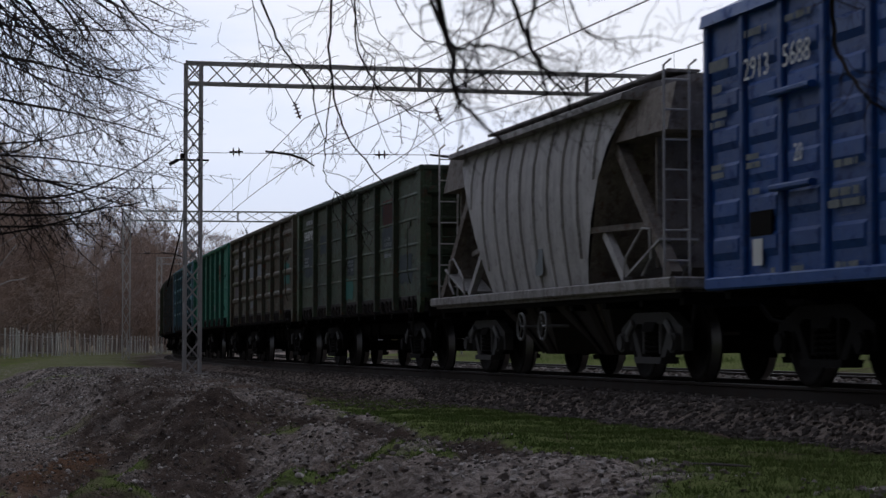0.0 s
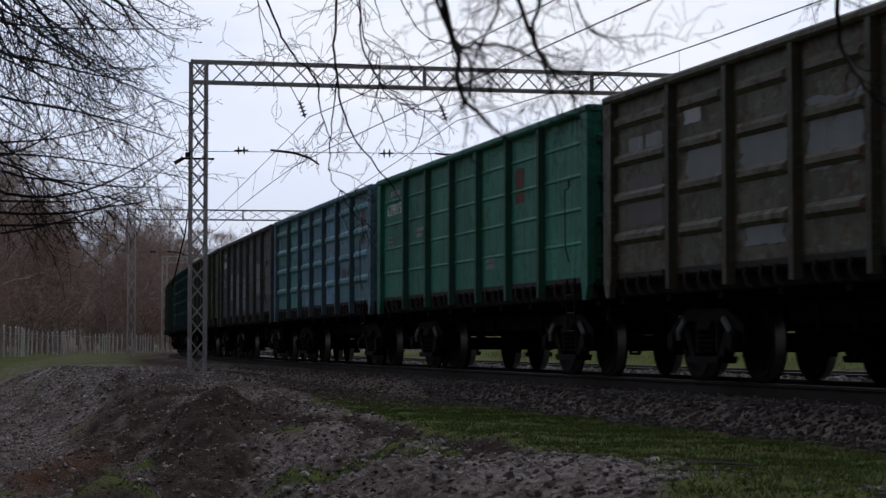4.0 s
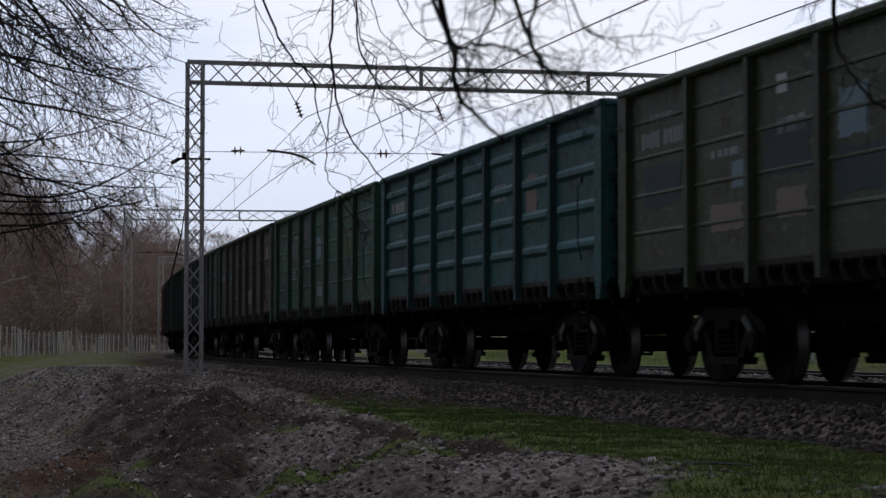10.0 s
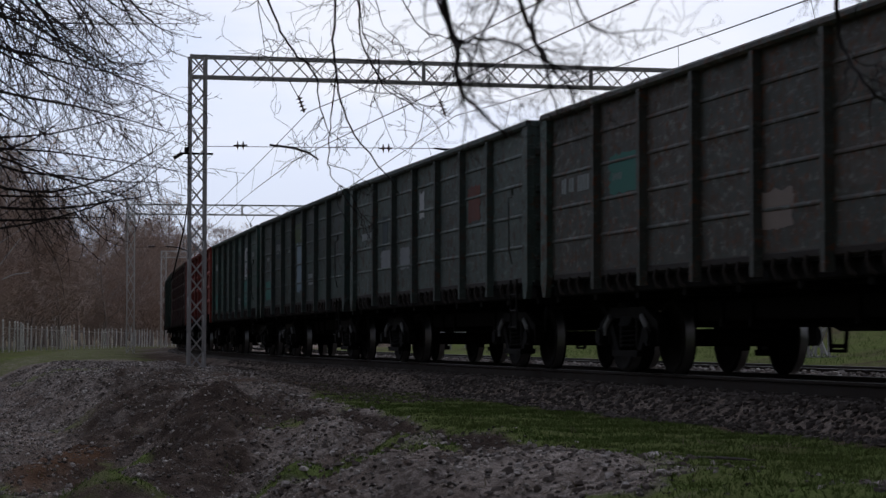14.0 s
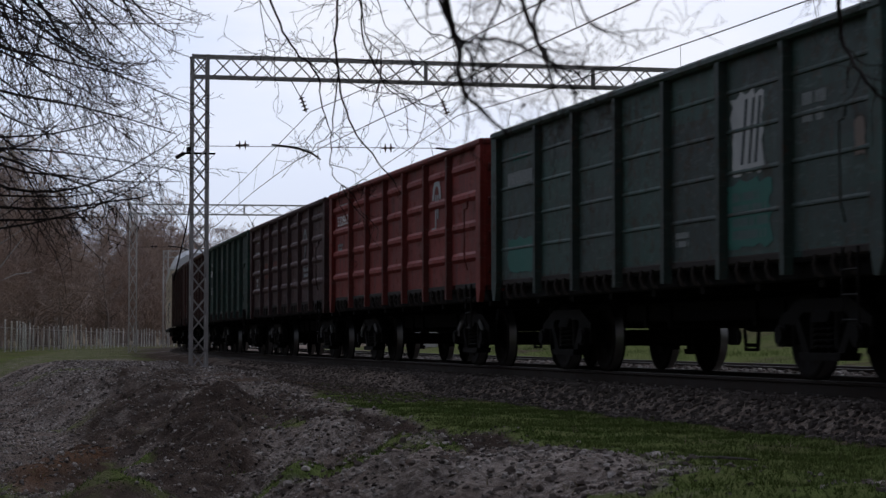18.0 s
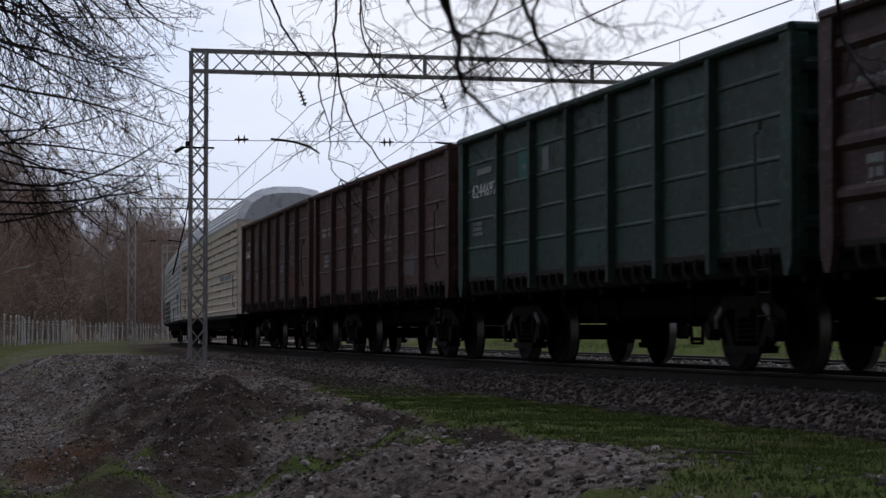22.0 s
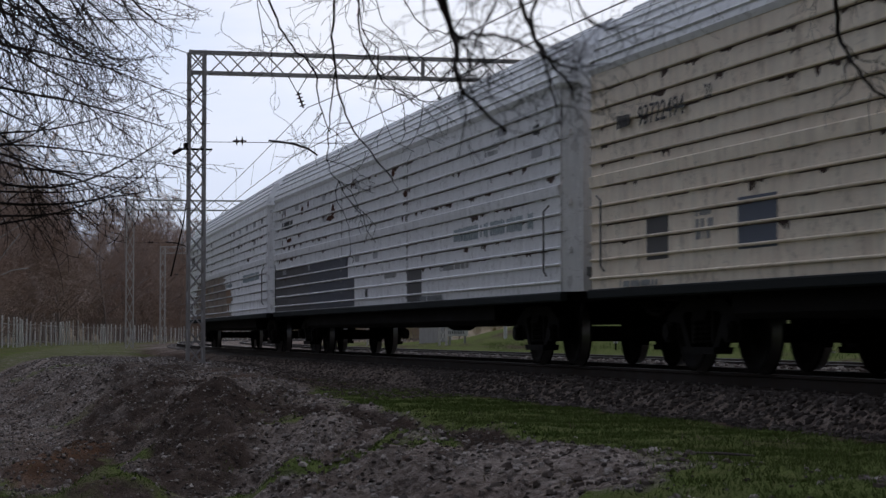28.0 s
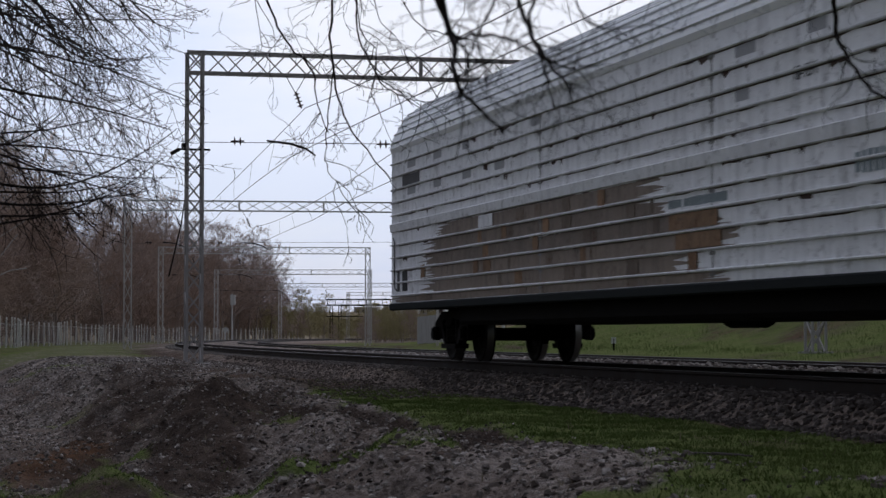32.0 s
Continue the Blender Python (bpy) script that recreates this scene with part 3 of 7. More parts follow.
    gain = m.node("ShaderNodeHueSaturation", Value=1.62)
    m.link(m.mix(tf.outputs["Result"], col, green), gain.inputs["Color"])
    m.colour(gain.outputs["Color"])
    m.bump(fine, 0.8, 0.04)
    return m.m


ground = put("ground", ground_me, ground_material())
tagged(ground, "uneven ground of spring grass, dark soil and spilled gravel beside the railway", "ground", kind="structure")


def floor_z(x, y):
    return float(ground_z(np.array([x]), np.array([y]))[0])


# ---------------------------------------------------------------- the two tracks
FAR_LEFT = -4.15


def rail_shape(left, lo, hi, step=2.0):
    """A rail with head, web and foot swept along the line."""
    prof = [(-0.066, -0.18), (0.066, -0.18), (0.066, -0.168), (0.012, -0.150), (0.009, -0.045), (0.036, -0.034), (0.036, -0.006),
            (0.028, 0.0), (-0.028, 0.0), (-0.036, -0.006), (-0.036, -0.034), (-0.009, -0.045), (-0.012, -0.150), (-0.066, -0.168)]
    sh, n = Shape(), len(prof)
    ss = np.arange(lo, hi + step, step)
    for s in ss:
        for u, z in prof:
            sh.v.append(tuple(line(s, left + u, z)))
    for i in range(len(ss) - 1):
        for k in range(n):
            a, b = i * n + k, i * n + (k + 1) % n
            sh.f.append((a, b, b + n, a + n))
            sh.s.append(1 if k in (6, 7, 8) else 0)
    return sh


for left in (0.0, FAR_LEFT):
    track = thing("railway_track", "pair of steel rails on concrete sleepers in granite ballast", "railway track", kind="structure", group="tracks")
    for side in (-0.76, 0.76):
        part("rail", rail_shape(left + side, -340, 380), [RAIL, RAILTOP], track)

    def sleeper(sh):
        sh.prism([(-0.15, -0.36), (0.15, -0.36), (0.12, -0.17), (-0.12, -0.17)], -1.35, 1.35, 1)
        for q in (-0.76, 0.76):
            sh.box((0, q, -0.168), (0.16, 0.22, 0.016))
            for e in (-0.11, 0.11):
                sh.box((0, q + e, -0.152), (0.06, 0.05, 0.024))

    sl = cached("sleeper", sleeper)
    near_lo, near_hi = (-16, 76) if left == 0.0 else (-14, 40)
    s = near_lo
    while s < near_hi:
        put("sleeper", sl, SLEEPER, track, place(s, left) @ pose(0, 0, random.uniform(-0.008, 0.008), 0, 0, random.uniform(-1.0, 1.0)))
        s += 0.545
    rest = Shape()
    for lo, hi in ((-340, near_lo), (near_hi, 380)):
        s = lo
        while s < hi - 0.3:
            m = place(s, left)
            rest.box(m @ Vector((0, 0, -0.26)), (0.25, 2.7, 0.18), m.to_3x3())
            s += 0.545 if hi < 0 or s < 140 else 1.09
    tagged(part("sleeper_row", rest, SLEEPER, track, "row of concrete sleepers further along the line"), kind="stuff")


# ---------------------------------------------------------------- overhead line: lattice portals, wires
def lattice(sh, a, b, u, w, half_u, half_w, step, chord=0.07, lace=0.035, cross=True):
    """A four-chord lattice from a to b; u and w are its cross directions."""
    a, b, u, w = Vector(a), Vector(b), Vector(u), Vector(w)
    d = (b - a)
    n = max(2, int(round(d.length / step)))
    cor = [(-1, -1), (1, -1), (1, 1), (-1, 1)]
    for p, q in cor:
        o = p * half_u * u + q * half_w * w
        sh.beam(a + o, b + o, chord, chord, u)
    for i in range(n):
        p0, p1 = a + d * (i / n), a + d * ((i + 1) / n)
        for k in range(4):
            c0, c1 = cor[k], cor[(k + 1) % 4]
            o0 = c0[0] * half_u * u + c0[1] * half_w * w
            o1 = c1[0] * half_u * u + c1[1] * half_w * w
            if (i + k) % 2:
                o0, o1 = o1, o0
            sh.beam(p0 + o0, p1 + o1, lace, lace * 0.6, u)
            if cross and k % 2 == 0:
                sh.beam(p0 + o1, p1 + o0, lace, lace * 0.6, u)


def insulator(sh, a, b, discs=3, r=0.085):
    a, b = Vector(a), Vector(b)
    sh.tube([a, b], 0.025, 6)
    for i in range(discs):
        c = a + (b - a) * ((i + 0.7) / (discs + 0.4))
        d = (b - a).normalized() * 0.022
        sh.tube([c - d, c, c + d], [0.04, r, 0.05], 10)


def portal(s, left, right, top, base_l, base_r, mat, detail):
    """A lattice portal across both tracks; its post stands beside the near one."""
    m = place(s)
    ob = thing("catenary_portal", "grey steel lattice portal carrying the overhead wires across two tracks", "gantry", m, "overhead line portals")
    X, Y, Z = Vector((1, 0, 0)), Vector((0, 1, 0)), Vector((0, 0, 1))
    step = 0.50 if detail else 0.9
    for y, zb in ((left, base_l), (-right, base_r)):
        sh = Shape()
        lattice(sh, (0, y, zb), (0, y, top), X, Y, 0.26, 0.20, step, 0.062, 0.042, False)
        part("post", sh, mat, ob)
        if detail:
            sh = Shape()
            sh.bar((0, y, zb - 0.12), (0.85, 0.75, 0.42), 0.05)
            part("footing", sh, CONCRETE, ob, "concrete footing")
    sh = Shape()
    lattice(sh, (0, left + 0.20, top - 0.3), (0, -right - 0.20, top - 0.3), X, Z, 0.235, 0.27, step * 1.05, 0.056, 0.034)
    for q in (0.35, 0.62):
        yy = left + (-right - left) * q
        sh.beam((0, yy, top - 0.62), (0, yy, top + 0.02), 0.09)
    part("crossbeam", sh, mat, ob)
    for c in (0.76, -3.1):
        hang = Shape()
        hang.beam((0, c - 0.25, top - 0.6), (0, c, top - 1.05), 0.02)
        hang.beam((0, c + 0.25, top - 0.6), (0, c, top - 1.05), 0.02)
        hg = part("hanger", hang, WIRE, ob)
        sh = Shape()
        insulator(sh, (0, c, top - 1.0), (0.0, c - 0.16, top - 1.44), 4, 0.10)
        part("suspension_insulator", sh, INSUL, hg, "", None, True)
    sh = Shape()
    sh.tube([(0, left - 0.2, 5.55), (0, -right + 0.2, 5.72)], 0.010, 4)
    cross_wire = part("cross_wire", sh, WIRE, ob)
    for yy in (left - 1.12, -1.6):
        sh = Shape()
        insulator(sh, (0, yy + 0.16, 5.585), (0, yy - 0.20, 5.60), 2, 0.13)
        part("wire_insulator", sh, INSUL, cross_wire, "", None, True)
    for c in (0.58, -3.9):
        sh = Shape()
        sh.tube([(0, c + 0.95, 5.62), (0, c + 0.3, 5.55), (-0.05, c - 0.1, 5.42), (-0.1, c - 0.35, 5.24)], [0.028, 0.034, 0.032, 0.02], 6)
        part("steady_arm", sh, WIRE, ob, "dark curved steady arm")
    if detail:
        sh = Shape()
        sh.beam((0.0, left + 0.42, 5.35), (0, left - 0.42, 5.35), 0.05)
        sh.tube([(0.0, left + 0.40, 5.35), (0, left + 0.62, 5.22)], [0.05, 0.05], 6)
        sh.box((0, left + 0.28, 5.45), (0.25, 0.10, 0.12))
        part("cross_arm", sh, IRON, ob)
        sh = Shape()
        sh.tube([(0.25, left + 0.22, 4.05), (0.35, left + 0.30, 3.4), (0.4, left + 0.62, 2.0)], [0.012, 0.018, 0.022], 6)
        part("cable_drop", sh, IRON, ob, "dark cable conduit leaning off the post")
    return ob


GAP = 60.3
PORTALS = [31.0 + GAP * i for i in range(-2, 7)]
RIGHT = 14.0
for i, s in enumerate(PORTALS):
    lp = line(s, 3.45)
    rp = line(s, -RIGHT)
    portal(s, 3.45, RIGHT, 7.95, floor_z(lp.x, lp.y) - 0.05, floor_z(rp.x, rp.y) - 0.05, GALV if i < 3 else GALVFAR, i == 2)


def wire_run(name, label, left, z_at, r, drops=False):
    """One overhead wire through all the spans, sagging between portals."""
    sh, run_pts = Shape(), []
    for a, b in zip(PORTALS[:-1], PORTALS[1:]):
        pts = []
        for k in range(13):
            q = k / 12
            pts.append(line(a + (b - a) * q, left(q), z_at(q)))
        run_pts += pts[:-1]
    sh.tube(run_pts, r, 4, cap=False)
    ob = part(name, sh, WIRE, None, label)
    return tagged(ob, label, "cable")


for c in (0.55, -3.5):
    wire_run("contact_wire", "dark copper contact wire strung over the track", lambda q: c - 0.3 + 0.6 * abs(2 * q - 1), lambda q: 5.22, 0.011)
    wire_run("catenary_wire", "sagging catenary wire above the contact wire", lambda q: c - 0.05, lambda q: 6.52 - 3.2 * q * (1 - q) * 0.9, 0.011)
    sh = Shape()
    for a in PORTALS[:-1]:
        for k in range(1, 10):
            q = k / 10
            zc = 6.52 - 3.2 * q * (1 - q) * 0.9
            p = line(a + GAP * q, c - 0.05, zc)
            sh.tube([p, line(a + GAP * q, c - 0.3 + 0.6 * abs(2 * q - 1), 5.22)], 0.005, 3, cap=False)
    ob = part("dropper_wires", sh, WIRE, None, "")
    tagged(ob, "thin droppers between catenary and contact wire", "cable", kind="stuff")

# ---------------------------------------------------------------- rolling stock; a wagon's x points the way it runs, its near side is -y
def build_wheelset(sh):
    sh.lathe([(-1.08, 0.0), (-1.08, 0.075), (-0.82, 0.075), (-0.82, 0.095), (0.82, 0.095), (0.82, 0.075), (1.08, 0.075), (1.08, 0.0)], 1, 12)
    for sgn in (-1, 1):
        prof = [(0.83, 0.10), (0.835, 0.16), (0.80, 0.19), (0.79, 0.37), (0.835, 0.405), (0.835, 0.462), (0.825, 0.474), (0.72, 0.4785),
                (0.712, 0.495), (0.695, 0.505), (0.682, 0.495), (0.682, 0.41), (0.74, 0.385), (0.745, 0.20), (0.70, 0.16), (0.70, 0.09)]
        slots = [0] * 15
        slots[6] = slots[7] = 1
        sh.lathe([(sgn * a, r) for a, r in prof], 1, 28, slots=slots)
        sh.box((0.28, sgn * 0.80, 0), (0.10, 0.02, 0.05))


def build_side_frame(sh):
    y0, y1 = -0.07, 0.07
    sh.prism([(-1.12, 0.56), (-1.12, 0.66), (-0.62, 0.86), (0.62, 0.86), (1.12, 0.66), (1.12, 0.56), (0.72, 0.60), (0.50, 0.72),
              (-0.50, 0.72), (-0.72, 0.60)], y0, y1, 1)
    for sg in (-1, 1):
        sh.prism([(sg * 0.72, 0.62), (sg * 0.60, 0.66), (sg * 0.34, 0.30), (sg * 0.46, 0.24)], y0, y1, 1)
        sh.bar((sg * 0.30, 0, 0.54), (0.09, 0.13, 0.40), 0.02)
        for e in (-0.16, 0.16):
            sh.bar((sg * 0.925 + e, 0, 0.50), (0.07, 0.14, 0.24), 0.015)
        sh.bar((sg * 0.925, -0.09, 0.4785), (0.23, 0.10, 0.24), 0.04, 1)
        sh.cyl((sg * 0.925, -0.13, 0.4785), (sg * 0.925, -0.17, 0.4785), 0.10, 14)
    sh.prism([(-0.46, 0.22), (0.46, 0.22), (0.50, 0.30), (-0.50, 0.30)], -0.12, 0.12, 1)


def build_spring(sh):
    pts = [(0.066 * math.cos(0.7 * k), -0.02 + 0.066 * math.sin(0.7 * k), 0.31 + 0.0069 * k) for k in range(45)]
    sh.tube(pts, 0.016, 5)


def build_bolster(sh):
    sh.prism([(-1.15, 0.62), (1.15, 0.62), (1.1, 0.74), (0.3, 0.84), (-0.3, 0.84), (-1.1, 0.74)], -0.21, 0.21, 0)
    sh.cyl((0, 0, 0.82), (0, 0, 0.93), 0.2, 16)
    for x in (-0.45, 0.45):
        sh.bar((x, 0, 0.40), (0.09, 1.9, 0.10), 0.02, 1)
        for y in (-0.76, 0.76):
            sh.bar((x * 0.98, y, 0.46), (0.06, 0.11, 0.34), 0.02)


def build_frame_highlight(sh):
    # two pale bars that stand for the highlight on the side frame
    sh.bar((0.70, -0.10, 0.67), (0.24, 0.05, 0.10), 0.03, 0, Euler((0, radians(34), 0)).to_matrix())
    sh.bar((0.80, -0.10, 0.57), (0.07, 0.05, 0.16), 0.02)


WHEELS = []      # (wheelset, its wagon)


CASTDIM = plain("dusty_dark_casting", (0.035, 0.033, 0.032), (0.07, 0.066, 0.063), 4.0, 0.8)


def bogie(wagon, x, pale=False):
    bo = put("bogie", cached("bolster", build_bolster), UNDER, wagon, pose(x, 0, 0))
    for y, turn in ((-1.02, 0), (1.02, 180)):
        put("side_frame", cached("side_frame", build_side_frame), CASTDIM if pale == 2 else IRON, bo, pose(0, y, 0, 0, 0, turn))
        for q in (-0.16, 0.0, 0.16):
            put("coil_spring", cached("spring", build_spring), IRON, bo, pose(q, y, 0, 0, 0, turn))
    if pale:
        put("wear_strip", cached("shoe_pale", build_frame_highlight), CASTPALE, bo, pose(0, -1.02, 0), "pale grey bars drawn as a highlight on the side frame")
        put("wear_strip", cached("frame_highlight_m", mirrored(build_frame_highlight)), CASTPALE, bo, pose(0, -1.02, 0), "pale grey bars drawn as a highlight on the side frame")
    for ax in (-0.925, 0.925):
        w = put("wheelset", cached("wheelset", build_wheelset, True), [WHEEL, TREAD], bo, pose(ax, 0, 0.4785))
        WHEELS.append((w, wagon, (ax, 0, 0.4785)))
    return bo


def build_coupler(sh):
    sh.bar((0.22, 0, 1.04), (0.9, 0.20, 0.22), 0.04, 0)
    sh.prism([(0.60, 0.92), (0.92, 0.90), (0.98, 1.00), (0.98, 1.14), (0.92, 1.20), (0.60, 1.18)], -0.20, 0.16, 1)
    sh.tube([(0.0, -0.42, 0.92), (0.35, -0.42, 0.74), (0.65, -0.38, 0.70), (0.85, -0.30, 0.84)], 0.03, 6)
    sh.beam((0.0, 0.25, 0.95), (0.0, -1.25, 0.90), 0.035)
    sh.tube([(0.02, -1.25, 0.92), (0.1, -1.3, 0.75), (0.02, -1.28, 0.55)], 0.018, 5)


def underframe(wagon, half, low=1.02, mat=None):
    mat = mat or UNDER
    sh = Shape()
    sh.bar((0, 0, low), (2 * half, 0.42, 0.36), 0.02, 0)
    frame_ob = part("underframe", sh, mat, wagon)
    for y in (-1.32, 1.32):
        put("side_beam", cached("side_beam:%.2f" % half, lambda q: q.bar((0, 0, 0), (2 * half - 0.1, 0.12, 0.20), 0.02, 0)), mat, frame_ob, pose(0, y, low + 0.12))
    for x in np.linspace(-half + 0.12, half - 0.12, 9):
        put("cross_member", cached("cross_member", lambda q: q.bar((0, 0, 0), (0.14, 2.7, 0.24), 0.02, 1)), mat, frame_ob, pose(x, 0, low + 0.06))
    for sg, turn in ((1, 0), (-1, 180)):
        put("coupler", cached("coupler", build_coupler), IRON, wagon, pose(sg * half, 0, 0, 0, 0, turn))


def build_brake_gear(sh):
    sh.cyl((-0.9, 0.35, 0.74), (0.1, 0.35, 0.74), 0.21, 14)
    sh.cyl((0.3, 0.35, 0.78), (0.75, 0.35, 0.78), 0.16, 14)
    sh.cyl((0.75, 0.35, 0.78), (1.5, 0.35, 0.76), 0.03, 8)
    sh.bar((-1.6, 0.2, 0.76), (0.9, 0.06, 0.22), 0.02, 0)
    sh.tube([(-5.5, -0.9, 1.05), (-2, -0.9, 1.02), (2, -0.9, 1.02), (5.5, -0.9, 1.05)], 0.02, 5)


def build_brake_rigging(sh):
    """Pull rods and levers strung between the bogies under the floor."""
    for y, z in ((0.1, 0.62), (-0.42, 0.70), (0.55, 0.66)):
        sh.beam((-3.3, y, z), (3.3, y, z + 0.04), 0.07)
    for x in (-3.0, -2.1, -1.2, 1.6, 2.4, 3.1):
        sh.bar((x, 0.05, 0.74), (0.10, 1.5, 0.30), 0.03, 1)
    for y in (-0.62, 0.62):
        sh.bar((0, y, 0.80), (6.2, 0.08, 0.26), 0.03, 0)


def build_safety_bracket(sh):
    """A small strap frame hanging low under the levers."""
    sh.tube([(-0.26, 0.75, 0.68), (-0.20, 0.75, 0.30), (0.20, 0.75, 0.30), (0.26, 0.75, 0.68)], 0.028, 6)
    sh.beam((-0.20, 0.75, 0.36), (0.20, 0.75, 0.36), 0.05)


# --- open gondola
G_HALF = 6.60
BAYS = [-6.60, -4.36, -2.62, -0.875, 0.875, 2.62, 4.36, 6.60]


def build_panel(kind, w, top):
    """A side sheet; the plain kind has lapped seams."""
    lo, hi = 1.34, top - 0.09
    y = -1.47

    def make(sh):
        pts = [(y + 0.024, lo), (y, lo)]
        if kind == "plain":
            for q in (0.20, 0.41, 0.62, 0.82):
                z = lo + (hi - lo) * q
                pts += [(y, z), (y - 0.016, z + 0.010), (y - 0.016, z + 0.03), (y, z + 0.055)]
        pts += [(y, hi), (y + 0.024, hi)]
        sh.prism(pts, -0.5 * w, 0.5 * w, 0)
    return make


def build_rib(w):
    """A pressed rib, tapered at its edges."""
    def make(sh):
        a, b, y = 0.5 * w - 0.17, 0.10, -1.47
        sh.add([(-a, y, -0.085), (a, y, -0.085), (a, y, 0.085), (-a, y, 0.085),
                (-a + b, y - 0.055, -0.03), (a - b, y - 0.055, -0.03), (a - b, y - 0.055, 0.03), (-a + b, y - 0.055, 0.03)],
               [(0, 1, 5, 4), (1, 2, 6, 5), (2, 3, 7, 6), (3, 0, 4, 7), (4, 5, 6, 7), (3, 2, 1, 0)])
    return make


def build_post(top):
    def make(sh):
        sh.prism([(-0.085, -1.47), (-0.055, -1.565), (0.055, -1.565), (0.085, -1.47)], 1.10, top - 0.10, 2)
    return make


def build_corner(top):
    def make(sh):
        sh.prism([(-0.24, top - 0.09), (0.04, top - 0.09), (0.04, 1.22), (-0.05, 1.03), (-0.16, 1.03), (-0.24, 1.30)], -1.555, -1.47, 1)
        sh.bar((0.0, -1.42, 0.5 * (top + 1.2)), (0.10, 0.14, top - 1.4), 0.02)
    return make


def mirrored(make):
    def flip(sh):
        make(sh)
        sh.v = [(-x, y, z) for x, y, z in sh.v]
    return flip


def build_end(top):
    """An end wall pressed into broad horizontal ridges."""
    def make(sh):
        pts = [(-0.03, 1.22), (0.0, 1.22)]
        for z in np.linspace(1.55, top - 0.45, 4):
            pts += [(0.0, z - 0.10), (0.10, z - 0.04), (0.10, z + 0.04), (0.0, z + 0.10)]
        pts += [(0.0, top - 0.06), (-0.03, top - 0.06)]
        sh.v = []
        n = len(pts)
        sh.add([(x, -1.43, z) for x, z in pts] + [(x, 1.43, z) for x, z in pts],
               [(i, (i + 1) % n, n + (i + 1) % n, n + i) for i in range(n)] + [tuple(range(n - 1, -1, -1)), tuple(range(n, 2 * n))])
    return make


def build_hooks(sh):
    """Hatch hinges and hooked latches hanging under one bay, from the rusty sill."""
    r = random.Random(4)
    sh.bar((0, -1.455, 1.30), (1.55, 0.06, 0.10), 0.02, 0)
    for x in (-0.42, 0.02, 0.36):
        k = x + r.uniform(-0.05, 0.05)
        sh.tube([(k, -1.49, 1.28), (k + 0.02, -1.52, 1.18), (k + 0.07, -1.50, 1.08), (k + 0.13, -1.47, 1.05)], [0.026, 0.024, 0.030, 0.015], 5)
        sh.box((k - 0.09, -1.44, 1.20), (0.05, 0.05, 0.14))


def build_ladder(sh):
    for x in (-0.17, 0.17):
        sh.tube([(x, -1.58, 0.58), (x, -1.58, 1.32)], 0.016, 5)
    for z in (0.62, 0.86, 1.10):
        sh.tube([(-0.17, -1.58, z), (0.17, -1.58, z)], 0.014, 5)


def build_end_steps(top):
    def make(sh):
        for y in (-1.20, -0.84):
            sh.tube([(0.14, y, 1.2), (0.14, y, top - 0.1)], 0.014, 5)
        for z in np.arange(1.35, top - 0.1, 0.33):
            sh.tube([(0.14, -1.20, z), (0.14, -0.84, z)], 0.013, 5)
    return make


def build_handle(sh):
    sh.tube([(0, -1.56, 2.55), (0.01, -1.62, 2.53), (0.03, -1.62, 1.75), (0.03, -1.57, 1.55)], 0.012, 5)
    sh.box((0, -1.565, 2.62), (0.07, 0.03, 0.10))


def text_mesh(body, size):
    key = "writing:" + body + str(size)
    if key not in MESHES:
        cu = bpy.data.curves.new("writing", "FONT")
        cu.body, cu.size, cu.extrude, cu.resolution_u = body, size, 0.002, 2
        cu.align_x = "LEFT"
        ob = bpy.data.objects.new("writing", cu)
        scene.collection.objects.link(ob)
        me = bpy.data.meshes.new_from_object(ob.evaluated_get(bpy.context.evaluated_depsgraph_get()))
        bpy.data.objects.remove(ob)
        me.name = "writing"
        MESHES[key] = me
    return MESHES[key]


def writing(wagon, body, x, z, size, mat, y=-1.475, tight=0.8):
    """Letters on the near side; they read from rear to front of the wagon."""
    return put("writing", text_mesh(body, size), mat, wagon, pose(x, y, z) @ pose(0, 0, 0, 90, 0, 0) @ Matrix.Diagonal((tight, 1, 1, 1)))


CHALK = plain("thin_chalky_lettering", (0.26, 0.27, 0.27), (0.38, 0.39, 0.39), 6.0, 0.75)


def bars(wagon, x, z, w, h, rows, mat, y=-1.474, name="faded_lettering", label=""):
    """Writing too faint to read: rows of short upright bars."""
    mat = CHALK if mat is WHITEPAINT else mat
    r = random.Random(int(abs(x * 97) + z * 31 + w * 13))
    sh = Shape()
    hh = h / rows
    for i in range(rows):
        q, end = x, x + w * r.uniform(0.75, 1.0)
        while q < end:
            ww = r.uniform(0.28, 0.5) * hh
            if r.random() < 0.86:
                sh.box((q + ww / 2, y, z + h - (i + 0.5) * hh), (ww * 0.72, 0.004, hh * r.uniform(0.62, 0.78)))
            q += ww
    return tagged(part(name, sh, mat, wagon, label), kind="stuff")


def daub(wagon, x, z, w, h, mat, y=-1.476, seed=0, label="", name="paint_patch"):
    """A patch of other paint with a ragged edge."""
    r = random.Random(seed)
    sh = Shape()
    pts = []
    for k in range(36):
        q = k / 36 * 4
        e = int(q)
        f = q - e
        u, w2 = [(f, 0), (1, f), (1 - f, 1), (0, 1 - f)][e]
        pts.append((x + w * (u + r.uniform(-0.07, 0.05)), z + h * (w2 + r.uniform(-0.07, 0.05))))
    sh.prism(pts, y, y + 0.003, 1)
    return part(name, sh, mat, wagon, label)


